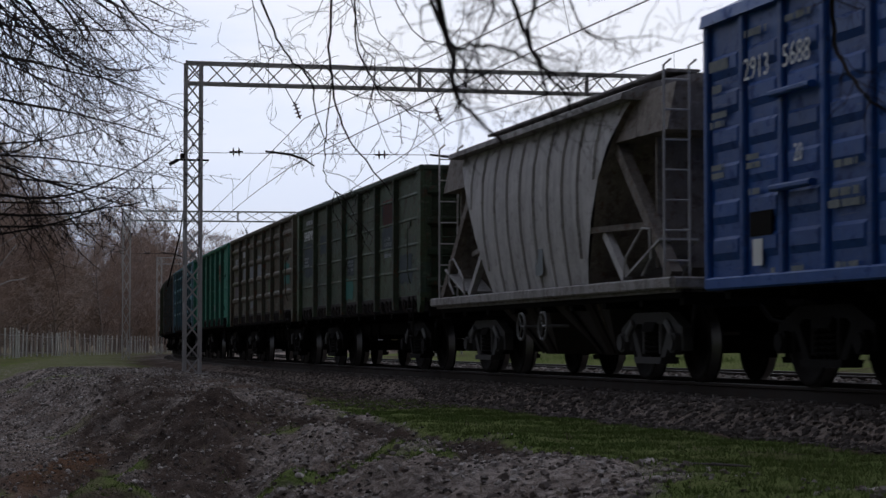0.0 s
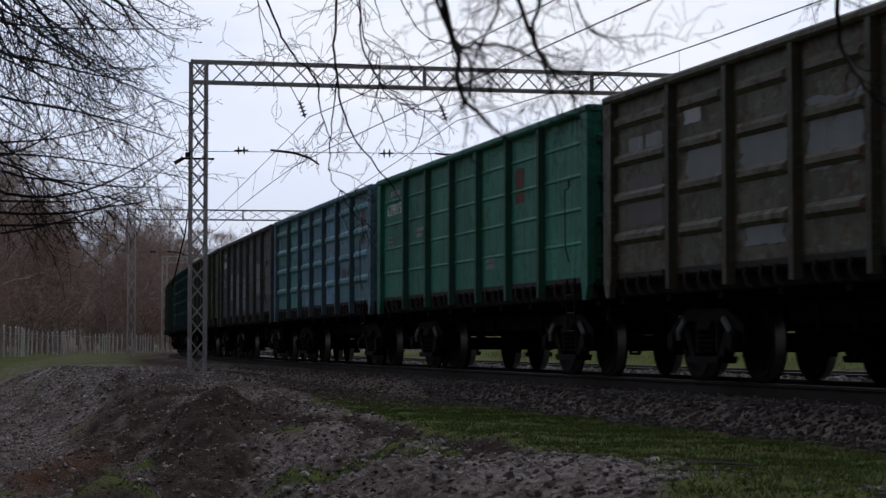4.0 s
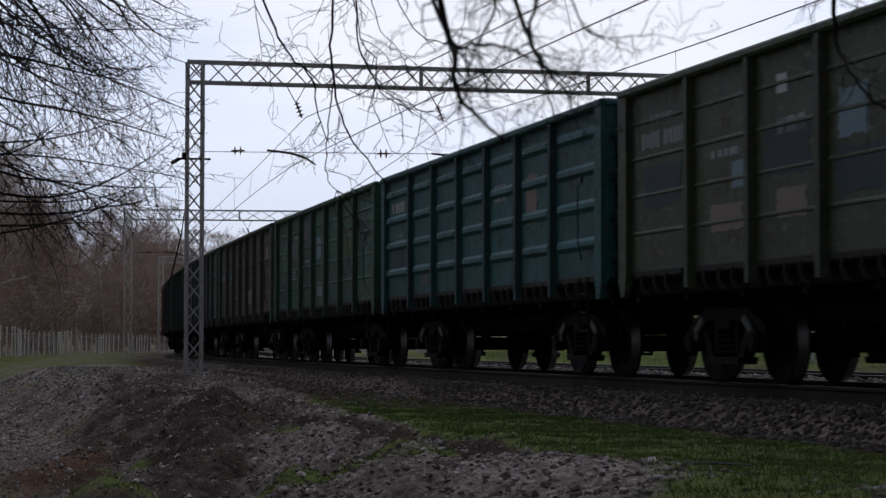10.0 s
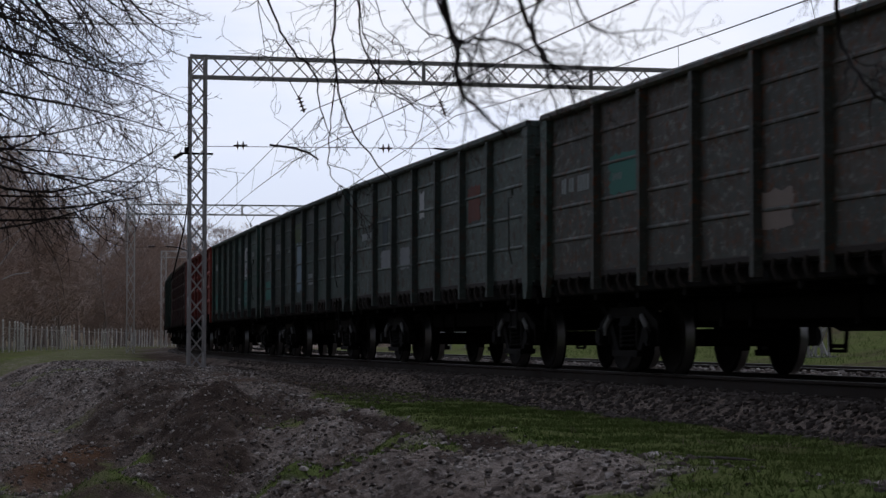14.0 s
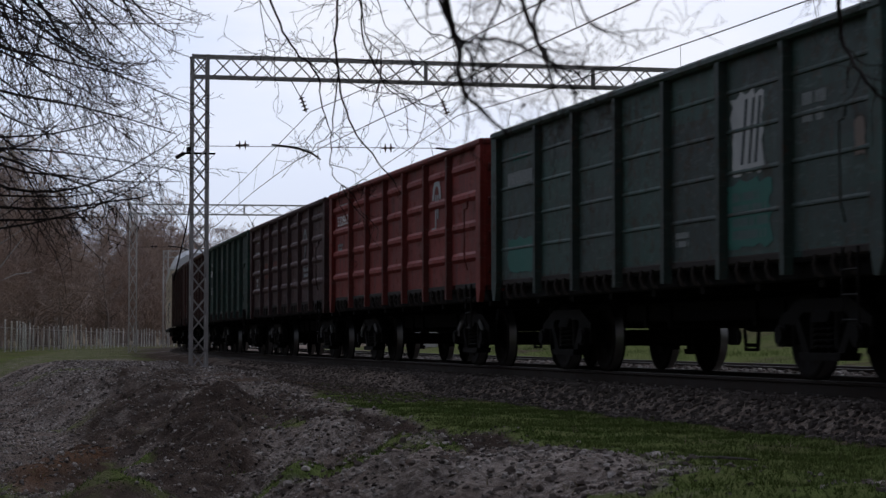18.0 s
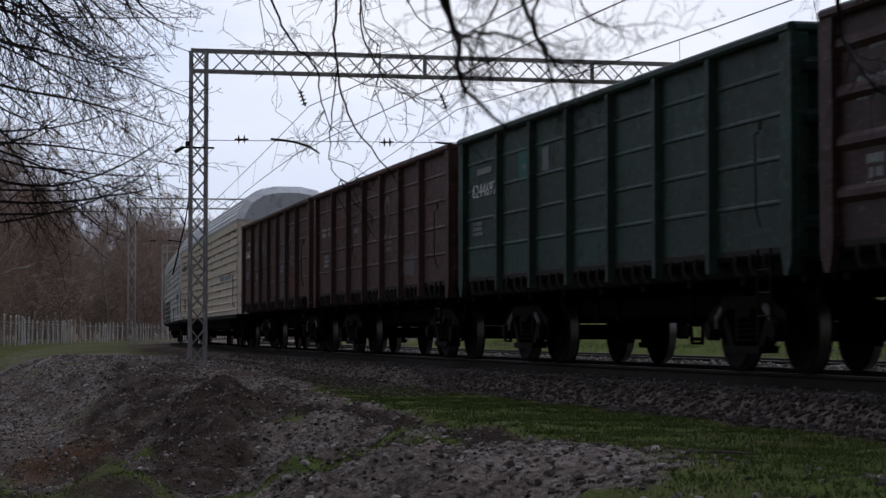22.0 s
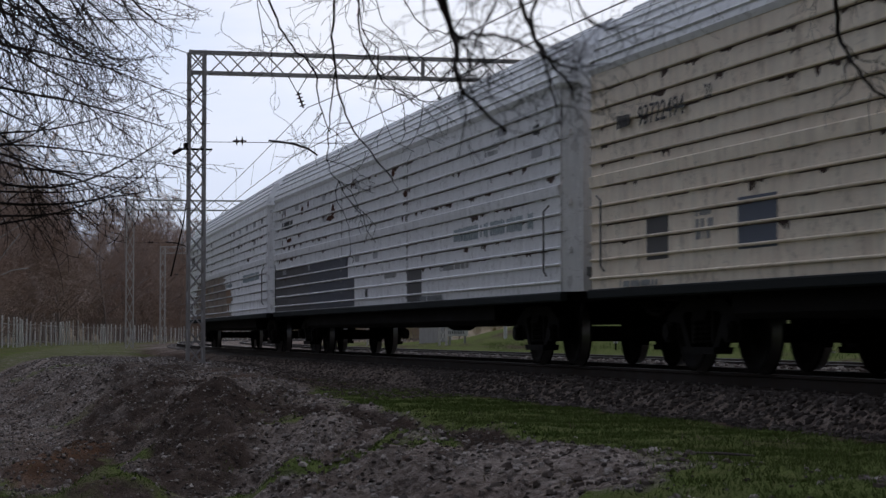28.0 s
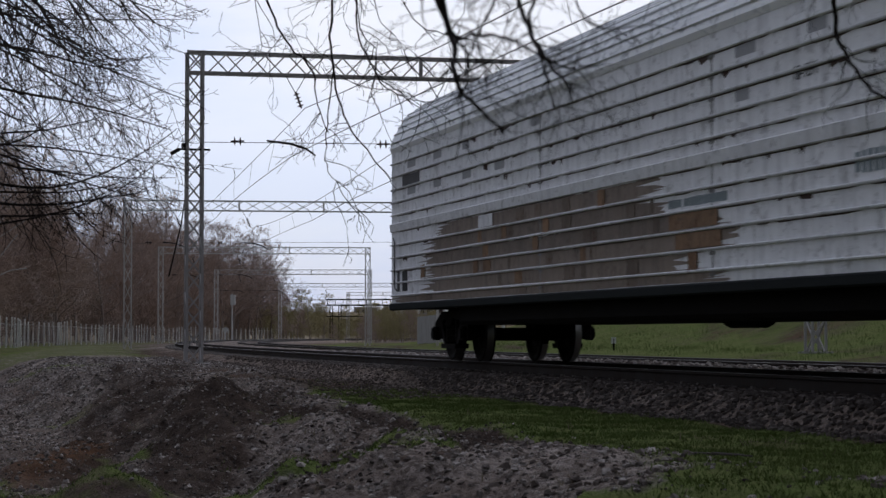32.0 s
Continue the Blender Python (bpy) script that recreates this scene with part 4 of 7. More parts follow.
def emblem(wagon, x, z, mat, k=1.0):
    """A plain arch-shaped emblem with two short strokes beneath it."""
    sh = Shape()
    outer = [(x + 0.30 * k * math.cos(a), z + 0.36 * k * math.sin(a)) for a in np.linspace(0, math.pi, 12)]
    inner = [(x + 0.19 * k * math.cos(a), z + 0.23 * k * math.sin(a)) for a in np.linspace(math.pi, 0, 12)]
    sh.prism(outer + inner, -1.484, -1.480, 1)
    sh.box((x - 0.06 * k, -1.482, z - 0.22 * k), (0.07 * k, 0.004, 0.62 * k))
    sh.box((x + 0.08 * k, -1.482, z - 0.12 * k), (0.06 * k, 0.004, 0.40 * k))
    sh.box((x - 0.20 * k, -1.482, z - 0.50 * k), (0.26 * k, 0.004, 0.09 * k))
    return part("emblem", sh, mat, wagon, "painted arch emblem")


def number(wagon, body, mat, bay=0, z=2.88, size=0.30):
    """The painted running number and the load mark under it."""
    x = (-6.02, -4.12)[bay]
    wide = (1.62, 1.42)[bay]
    me = text_mesh(body, size)
    w = max(v.co.x for v in me.vertices)
    put("running_number", me, mat, wagon, pose(x, -1.486, z) @ pose(0, 0, 0, 90, 0, 0) @ Matrix.Diagonal((wide / w, 1, 1, 1)), "painted running number")
    writing(wagon, "20", x + wide - 0.32, z - 0.38, 0.20, mat, -1.486, 0.85)
    bars(wagon, x + 0.30, z + 0.33, 0.9, 0.14, 1, mat, -1.486)
    bars(wagon, x + 0.05, z - 0.62, 0.6, 0.24, 3, GREYPAINT, -1.486)


def gondola(spec):
    top = spec.get("top", 3.61)
    kind, mat = spec["kind"], spec["paint"]
    wg = thing("gondola_wagon", spec["label"], "railway wagon", None, "gondola wagons in the train")
    low = spec.get("low", mat)
    underframe(wg, G_HALF)
    for a, b in zip(BAYS[:-1], BAYS[1:]):
        w, c = b - a, 0.5 * (a + b)
        me = cached("panel:%s %.2f %.2f" % (kind, w, top), build_panel(kind, w - 0.004, top))
        hooks = cached("hooks", build_hooks)
        for turn in (0, 180):
            pn = put("panel", me, spec.get("panels", {}).get(BAYS.index(a), mat) if turn == 0 else mat, wg, pose(c if turn == 0 else -c, 0, 0, 0, 0, turn))
            if kind == "ribbed" and turn == 0:
                for q in (0.20, 0.43, 0.65, 0.87):
                    put("pressed_rib", cached("pressed_rib:%.2f" % w, build_rib(w)), spec["rib_highlight"], pn, pose(0, 0, 1.34 + (top - 1.43) * q))
            put("hatch_hinge", hooks, low if turn == 0 else UNDER, wg, pose(c if turn == 0 else -c, 0, 0, 0, 0, turn))
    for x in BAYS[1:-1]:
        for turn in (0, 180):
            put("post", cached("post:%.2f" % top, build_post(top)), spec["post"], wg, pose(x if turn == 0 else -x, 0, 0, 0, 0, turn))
    cm = cached("corner:%.2f" % top, build_corner(top))
    put("corner_post", cm, spec.get("corner", mat), wg, pose(G_HALF, 0, 0))
    put("corner_post", cm, mat, wg, pose(-G_HALF, 0, 0, 0, 0, 180))
    cm2 = cached("corner_m:%.2f" % top, mirrored(build_corner(top)))
    put("corner_post", cm2, spec.get("corner", mat), wg, pose(-G_HALF, 0, 0))
    put("corner_post", cm2, mat, wg, pose(G_HALF, 0, 0, 0, 0, 180))
    sh = Shape()
    for y in (-1.50, 1.50):
        sh.bar((0, y, top - 0.05), (2 * G_HALF + 0.06, 0.15, 0.11), 0.03, 0)
    for x in (-G_HALF, G_HALF):
        sh.bar((x, 0, top - 0.05), (0.13, 3.0, 0.11), 0.03, 1)
    part("top_rail", sh, spec.get("rail", mat), wg)
    for turn in (0, 180):
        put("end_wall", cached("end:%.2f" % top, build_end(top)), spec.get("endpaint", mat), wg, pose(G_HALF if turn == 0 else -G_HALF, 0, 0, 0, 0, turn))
        put("end_ladder", cached("end_steps:%.2f" % top, build_end_steps(top)), mat, wg, pose(G_HALF if turn == 0 else -G_HALF, 0, 0, 0, 0, turn))
        put("step_ladder", cached("ladder", build_ladder), IRON, wg, pose((6.0) if turn == 0 else -6.0, 0, 0, 0, 0, turn))
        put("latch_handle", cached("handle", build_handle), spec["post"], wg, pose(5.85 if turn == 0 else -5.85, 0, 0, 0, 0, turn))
    sh = Shape()
    sh.box((0, 0, 1.25), (13.0, 2.9, 0.05))
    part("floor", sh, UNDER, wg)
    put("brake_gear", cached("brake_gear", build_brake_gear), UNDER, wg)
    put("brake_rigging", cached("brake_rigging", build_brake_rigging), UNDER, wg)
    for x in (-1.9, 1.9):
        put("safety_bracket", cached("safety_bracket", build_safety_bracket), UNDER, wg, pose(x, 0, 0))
    for x in (-4.325, 4.325):
        bogie(wg, x, spec.get("pale", False))
    if "number" in spec:
        number(wg, *spec["number"])
    for w in spec.get("bars", ()):
        bars(wg, *w)
    if "emblem" in spec:
        emblem(wg, *spec["emblem"])
    for i, w in enumerate(spec.get("daubs", ())):
        daub(wg, *w, seed=i + int(w[0] * 7) + 50)
    return wg


# --- grain hopper
CHUTE = plain("dark_brown_chute_steel", (0.030, 0.025, 0.022), (0.055, 0.045, 0.040), 2.0, 0.8)


def hopper():
    wg = thing("hopper_wagon", "weathered pale grey covered hopper wagon with barrel sides and sloping ends", "railway wagon")
    H = 5.8
    underframe(wg, H, 0.98)
    sh = Shape()
    for y in (-1.5, 1.5):
        sh.bar((0, y, 1.18), (2 * H, 0.10, 0.14), 0.02, 0)
    for x in (-H, H):
        sh.bar((x, 0, 1.18), (0.12, 3.0, 0.14), 0.02, 1)
    sh.box((0, 0, 1.10), (2 * H - 0.1, 2.9, 0.06))
    part("deck_frame", sh, HOPROOF, wg)
    # barrel side: z against half width, tank long at the top and short at the bottom
    prof = [(1.26, 1.40), (1.6, 1.47), (2.1, 1.54), (2.6, 1.56), (3.0, 1.54), (3.35, 1.47), (3.62, 1.38)]
    front = [2.35, 2.55, 2.88, 3.22, 3.55, 3.95, 4.25]
    for sg, nm in ((-1, "barrel_side"), (1, "barrel_side")):
        sh = Shape()
        n = 15
        vs, fs = [], []
        for (z, y), fx in zip(prof, front):
            for i in range(n):
                vs.append((-fx + 2 * fx * i / (n - 1), sg * y, z))
        for j in range(len(prof) - 1):
            for i in range(n - 1):
                a = j * n + i
                fs.append((a, a + 1, a + n + 1, a + n))
        sh.add(vs, fs)
        side = part(nm, sh, HOPLITE, wg, "", None, True)
        for k in range(12):
            x = -3.85 + 7.7 * k / 11
            pts = [(x * 0.93 + 0.07 * x * (z - 1.2) / 2.4, sg * (y + 0.012), z) for (z, y), fx in zip(prof, front) if abs(x) < fx + 0.02]
            if len(pts) < 2:
                continue
            rib = Shape()
            rib.tube(pts, 0.026, 5)
            part("rib", rib, HOPLITE, side)
    for sg in (-1, 1):
        sh = Shape()
        # sloping hopper end below, upright plate above
        sh.add([(sg * 4.25, -1.38, 3.62), (sg * 4.25, 1.38, 3.62), (sg * 3.95, 1.47, 3.35), (sg * 3.95, -1.47, 3.35),
                (sg * 3.22, 1.56, 2.6), (sg * 3.22, -1.56, 2.6), (sg * 2.35, 1.40, 1.26), (sg * 2.35, -1.40, 1.26),
                (sg * 1.75, 0.9, 0.55), (sg * 1.75, -0.9, 0.55)],
               [(0, 1, 2, 3), (3, 2, 4, 5), (5, 4, 6, 7), (7, 6, 8, 9)])
        sh.add([(sg * 5.4, -1.30, 3.60), (sg * 5.4, 1.30, 3.60), (sg * 5.4, 1.42, 3.02), (sg * 5.4, -1.42, 3.02),
                (sg * 3.6, 1.46, 3.02), (sg * 3.6, -1.46, 3.02), (sg * 3.6, -1.34, 3.60), (sg * 3.6, 1.34, 3.60)],
               [(0, 1, 2, 3), (3, 2, 4, 5), (0, 3, 5, 6), (1, 7, 4, 2), (0, 6, 7, 1)])
        part("sloped_end", sh, HOPEND, wg)
        for y in (-1.36, 1.36):
            sh = Shape()
            sh.beam((sg * 3.5, y, 3.02), (sg * 5.5, y, 1.26), 0.16, 0.14, (0, 1, 0))
            part("end_strut", sh, HOPEND, wg)
            sh = Shape()
            sh.beam((sg * 3.0, y, 1.9), (sg * 3.8, y, 1.26), 0.12, 0.10, (0, 1, 0))
            part("brace", sh, HOPLITE, wg)
            sh = Shape()
            sh.beam((sg * 2.7, y * 1.08, 1.95), (sg * 4.6, y * 0.8, 1.95), 0.10, 0.08)
            part("cross_bearer", sh, HOPEND, wg)
        sh = Shape()
        sh.box((sg * 4.7, 0, 2.2), (0.05, 2.6, 1.6))
        part("end_plate", sh, HOPEND, wg)
        sh = Shape()
        for y in (-1.48, -1.16):
            sh.tube([(sg * 5.45, y, 1.2), (sg * 5.45, y, 3.78), (sg * 5.43, y + 0.1, 3.86)], 0.016, 5)
        for z in np.arange(1.45, 3.7, 0.36):
            sh.tube([(sg * 5.45, -1.48, z), (sg * 5.45, -1.16, z)], 0.013, 5)
        part("ladder", sh, HOPLITE, wg)
        sh = Shape()
        for y0 in (-1.45, -0.95):
            sh.tube([(sg * 3.9, y0, 1.27), (sg * 4.0, y0, 1.55), (sg * 4.6, y0, 1.88), (sg * 4.85, y0, 1.86), (sg * 4.9, y0, 1.5), (sg * 4.6, y0, 1.3)], 0.018, 5)
        sh.beam((sg * 4.0, -1.2, 1.32), (sg * 5.2, -1.2, 1.72), 0.5, 0.03)
        part("handrail", sh, HOPLITE, wg)
    # discharge chutes under the deck
    for x in (-1.35, 1.35):
        sh = Shape()
        top_, low_ = [(x - 1.3, -1.25, 1.10), (x + 1.3, -1.25, 1.10), (x + 1.3, 1.25, 1.10), (x - 1.3, 1.25, 1.10)], [(x - 0.3, -0.75, 0.32), (x + 0.3, -0.75, 0.32), (x + 0.3, 0.75, 0.32), (x - 0.3, 0.75, 0.32)]
        sh.add(top_ + low_, [(0, 1, 5, 4), (1, 2, 6, 5), (2, 3, 7, 6), (3, 0, 4, 7), (4, 5, 6, 7)])
        part("chute", sh, CHUTE, wg, "dark steel discharge chute")
        for e in (-0.55, 0.55):
            sh = Shape()
            sh.beam((x + e, -1.28, 1.08), (x + e * 0.45, -0.80, 0.34), 0.10, 0.04)
            part("chute_rib", sh, CHUTE, wg)
    # roof with its overhanging eaves
    arc = [(1.62, 3.50), (1.60, 3.58), (1.25, 3.72), (0.75, 3.84), (0.25, 3.90), (-0.25, 3.90), (-0.75, 3.84), (-1.25, 3.72), (-1.60, 3.58), (-1.62, 3.50)]
    sh = Shape()
    sh.prism(arc, -4.3, 4.3, 0)
    roof = part("roof", sh, HOPROOF, wg)
    for x in (-2.8, -0.95, 0.95, 2.8):
        sh = Shape()
        sh.cyl((x, 0, 3.86), (x, 0, 4.0), 0.34, 18)
        part("hatch", sh, HOPROOF, roof)
    sh = Shape()
    sh.bar((0, -0.75, 3.90), (8.4, 0.45, 0.04), 0.01, 0)
    part("walkway", sh, HOPROOF, roof)
    for x in (-0.2, 0.85):
        sh = Shape()
        sh.ring((x, -1.58, 0.72), 0.19, 0.02, 1, 18, 5)
        sh.cyl((x, -1.58, 0.72), (x, -1.2, 0.72), 0.025, 6)
        for k in range(3):
            a = 2.1 * k
            sh.tube([(x, -1.58, 0.72), (x + 0.19 * math.cos(a), -1.58, 0.72 + 0.19 * math.sin(a))], 0.012, 4)
        part("handwheel", sh, CASTPALE, wg)
    for x in (-3.9, 3.9):
        bogie(wg, x, 2)
    daub(wg, 0.25, 1.45, 0.35, 0.55, GREYDAUB, -1.50, 3, "faded blue-grey paint patch")
    return wg


# --- blue box wagon
def box_wagon():
    wg = thing("box_wagon", "bright blue covered box wagon with ribbed steel sides and white lettering", "railway wagon")
    H, top = 6.9, 3.98
    underframe(wg, H)
    edges = np.linspace(-H, H, 15)
    w = edges[1] - edges[0] - 0.004
    sheet = cached("box_panel", lambda sh: sh.box((0, -1.488, 0.5 * (1.12 + top)), (w, 0.024, top - 1.12)))

    def press(sh):
        q, y = 0.5 * w - 0.12, -1.50
        sh.add([(-q, y, -0.13), (q, y, -0.13), (q, y, 0.13), (-q, y, 0.13),
                (-q + 0.04, y - 0.035, -0.05), (q - 0.04, y - 0.035, -0.05), (q - 0.04, y - 0.035, 0.09), (-q + 0.04, y - 0.035, 0.09)],
               [(0, 1, 5, 4), (1, 2, 6, 5), (2, 3, 7, 6), (3, 0, 4, 7), (4, 5, 6, 7), (3, 2, 1, 0)])
    rib = cached("box_rib", press)
    for a, b in zip(edges[:-1], edges[1:]):
        c = 0.5 * (a + b)
        for turn in (0, 180):
            pn = put("panel", sheet, BLUE, wg, pose(c if turn == 0 else -c, 0, 0, 0, 0, turn))
            if turn == 0:
                for z in np.arange(1.50, top - 0.2, 0.40):
                    put("pressed_rib", rib, BLUE, pn, pose(0, 0, z))
    for x in edges:
        for y in (-1.515, 1.515):
            sh = Shape()
            sh.bar((x, y, 0.5 * (1.08 + top)), (0.12, 0.09, top - 1.08), 0.02)
            part("post", sh, BLUE, wg)
    for x in (-H, H):
        pts = [(-0.03, 1.1), (0.0, 1.1)]
        for z in (1.6, 2.2, 2.8, 3.4):
            pts += [(0.0, z - 0.10), (0.08, z - 0.04), (0.08, z + 0.04), (0.0, z + 0.10)]
        pts += [(0.0, top), (-0.03, top)]
        sg, n, sh = (1 if x > 0 else -1), len(pts), Shape()
        sh.add([(x + sg * u, -1.49, z) for u, z in pts] + [(x + sg * u, 1.49, z) for u, z in pts],
               [(i, (i + 1) % n, n + (i + 1) % n, n + i) for i in range(n)] + [tuple(range(n - 1, -1, -1)), tuple(range(n, 2 * n))])
        part("end_wall", sh, BLUE, wg)
    arc = [(1.60, top), (1.57, top + 0.14), (1.1, top + 0.36), (0.5, top + 0.5), (-0.5, top + 0.5), (-1.1, top + 0.36), (-1.57, top + 0.14), (-1.60, top)]
    sh = Shape()
    sh.prism(arc, -H - 0.06, H + 0.06, 0)
    part("roof", sh, BLUE, wg)
    sh = Shape()
    sh.bar((0, -1.52, 1.12), (2 * H, 0.10, 0.14), 0.02, 0)
    part("side_sill", sh, BLUE, wg)
    for z in (2.05, 3.02):
        sh = Shape()
        sh.bar((-4.55, -1.60, z), (0.95, 0.10, 0.07), 0.02, 0)
        part("step_rail", sh, BLUE, wg)
    sh = Shape()
    sh.box((-5.52, -1.545, 1.42), (0.24, 0.01, 0.28))
    part("placard", sh, SIGNWHITE, wg, "small white paper placard")
    sh = Shape()
    sh.box((-5.45, -1.538, 1.72), (0.55, 0.012, 0.26))
    part("placard_board", sh, UNDER, wg)
    writing(wg, "2913", -5.86, 3.26, 0.34, WHITEPAINT, -1.546, 0.98)
    writing(wg, "5688", -4.88, 3.28, 0.34, WHITEPAINT, -1.546, 0.98)
    writing(wg, "20", -4.62, 2.30, 0.26, WHITEPAINT, -1.546, 0.8)
    for x, z, w_, h, n in ((-6.80, 3.44, 0.62, 0.16, 1), (-6.72, 3.20, 0.30, 0.12, 1), (-6.78, 2.82, 0.46, 0.20, 2), (-6.75, 2.26, 0.36, 0.18, 2), (-5.80, 2.30, 0.40, 0.18, 2),
                           (-5.75, 2.02, 0.34, 0.09, 1), (-3.75, 2.14, 0.62, 0.10, 1), (-3.85, 1.75, 0.80, 0.22, 2), (-5.2, 1.16, 0.12, 0.10, 1),
                           (-5.84, 3.70, 0.62, 0.11, 1), (-4.8, 3.72, 0.74, 0.10, 1), (-3.7, 1.16, 0.5, 0.10, 1), (-4.7, 1.16, 0.3, 0.10, 1)):
        bars(wg, x, z, w_, h, n, GREYPAINT, -1.546)
    for x in (-4.9, 4.9):
        bogie(wg, x, False)
    put("brake_gear", cached("brake_gear", build_brake_gear), UNDER, wg)
    return wg


# --- long van with corrugated sides
V_HALF = 13.08


VENTSEAM = plain("dull_seam_paint", (0.22, 0.21, 0.21), (0.34, 0.33, 0.33), 3.0, 0.75)


def van(label, shell, roofmat, extras, seed):
    wg = thing("car_carrier_van", label, "railway wagon", None, "long vans at the end of the train")
    underframe(wg, V_HALF - 0.2, 0.98)
    lo, eave, peak, chamfer = 1.03, 3.86, 4.86, 0.33
    sh = Shape()
    sh.bar((0, -1.50, 0.965), (2 * V_HALF - 0.5, 0.10, 0.13), 0.02, 0)
    sh.bar((0, 1.50, 0.965), (2 * V_HALF - 0.5, 0.10, 0.13), 0.02, 0)
    part("side_sill", sh, DARKSILL, wg)
    sh = Shape()
    sh.bar((0, 0, 0.80), (2 * V_HALF - 9.0, 2.7, 0.36), 0.06, 0)
    part("floor_frame", sh, UNDER, wg)
    zs = [1.17, 1.405, 1.635, 1.87, 2.10, 2.42, 2.65, 2.885, 3.12, 3.36, 3.60]
    for y, turn in ((-1, 0), (1, 180)):
        side = put("side_wall", cached("van_side", lambda sh: sh.box((0, -1.50, 0.5 * (lo + eave)), (2 * (V_HALF - chamfer), 0.04, eave - lo))), shell, wg,
                   pose(0, 0, 0, 0, 0, turn))
        for z in zs:
            big = abs(z - zs[5]) < 0.01
            put("rib", cached("van_rib:%d" % big, lambda sh: sh.prism([(-0.0, -0.022), (-0.03, -0.012), (-0.034, 0.004), (0.0, 0.018)] if not big else
                                                     [(0, -0.085), (-0.03, -0.075), (-0.045, 0.06), (0, 0.08)], -V_HALF + chamfer, V_HALF - chamfer, 0)),
                shell, side, pose(0, -1.52, z))
    # corrugated roof: slopes up to a flat ridge
    prof = [(-1.53, eave - 0.05), (-1.56, eave + 0.02), (-1.50, eave + 0.22), (-1.28, eave + 0.62), (-0.85, eave + 0.90), (-0.35, peak), (0.35, peak),
            (0.85, eave + 0.90), (1.28, eave + 0.62), (1.50, eave + 0.22), (1.56, eave + 0.02), (1.53, eave - 0.05)]
    sh = Shape()
    sh.prism(prof, -V_HALF + chamfer, V_HALF - chamfer, 0)
    for e in (-1, 1):      # hipped ends
        a = [(e * (V_HALF - chamfer), y, z) for y, z in prof]
        b = [(e * V_HALF, y * 0.86, eave - 0.05 + (z - eave + 0.05) * 0.80) for y, z in prof]
        n = len(prof)
        sh.add(a + b, [(i, i + 1, n + i + 1, n + i) for i in range(n - 1)] + [tuple(n + i for i in range(n))])
    roof = part("roof", sh, roofmat, wg)
    for (y0, z0), (y1, z1) in zip(prof[1:5], prof[2:6]):
        k = 3 if z0 > eave + 0.1 else 1
        for i in range(k):
            q = (i + 0.5) / k
            y, z = y0 + (y1 - y0) * q, z0 + (z1 - z0) * q
            rib = Shape()
            rib.tube([(-V_HALF + chamfer, y - 0.006, z + 0.006), (V_HALF - chamfer, y - 0.006, z + 0.006)], 0.020, 5)
            part("roof_rib", rib, roofmat, roof)
    for e in (-1, 1):
        sh = Shape()
        x0, x1 = e * (V_HALF - chamfer), e * V_HALF
        for y in (-1, 1):
            sh.add([(x0, y * 1.50, lo), (x0, y * 1.50, eave), (x1, y * 1.30, eave), (x1, y * 1.30, lo)], [(0, 1, 2, 3)])
        sh.add([(x1, -1.30, lo), (x1, 1.30, lo), (x1, 1.30, eave), (x1, -1.30, eave)], [(0, 1, 2, 3)])
        end = part("end_wall", sh, shell, wg)
        for y in (-1.40, 1.40):
            pst = Shape()
            pst.tube([(e * (V_HALF - 0.22), y, lo), (e * (V_HALF - 0.22), y, eave)], 0.022, 6)
            for z in (1.6, 2.25, 3.2, 3.7):
                pst.box((e * (V_HALF - 0.22), y, z), (0.10, 0.10, 0.08))
            part("door_bar", pst, shell, end)
        sh = Shape()
        sh.bar((x1, 0, 1.3), (0.2, 2.5, 0.12), 0.02, 1)
        part("end_step", sh, CASTPALE, wg)
        sh = Shape()
        sh.tube([(e * (V_HALF - 0.9), -1.55, 1.25), (e * (V_HALF - 0.9), -1.60, 1.32), (e * (V_HALF - 0.9), -1.60, 2.15), (e * (V_HALF - 0.7), -1.58, 2.22)], 0.014, 5)
        part("grab_rail", sh, CASTPALE, wg)
    for x in (-V_HALF + 3.0, V_HALF - 3.0):
        bogie(wg, x, False)
    put("brake_gear", cached("brake_gear", build_brake_gear), UNDER, wg)
    for x in (-3.45, 3.02):
        seam = Shape()
        seam.box((x, -1.5225, 0.5 * (lo + 3.6)), (0.025, 0.005, 3.6 - lo))
        for z in zs:
            for e in (-0.05, 0.05):
                seam.box((x + e, -1.527, z - 0.05), (0.035, 0.012, 0.045))
        part("door_seam", seam, VENTSEAM, wg, "riveted seam of the side door")
    extras(wg, zs)
    # flakes and painted rib-shadow lines, crowded in some stretches and rare in others
    r = random.Random(seed)
    sh = Shape()
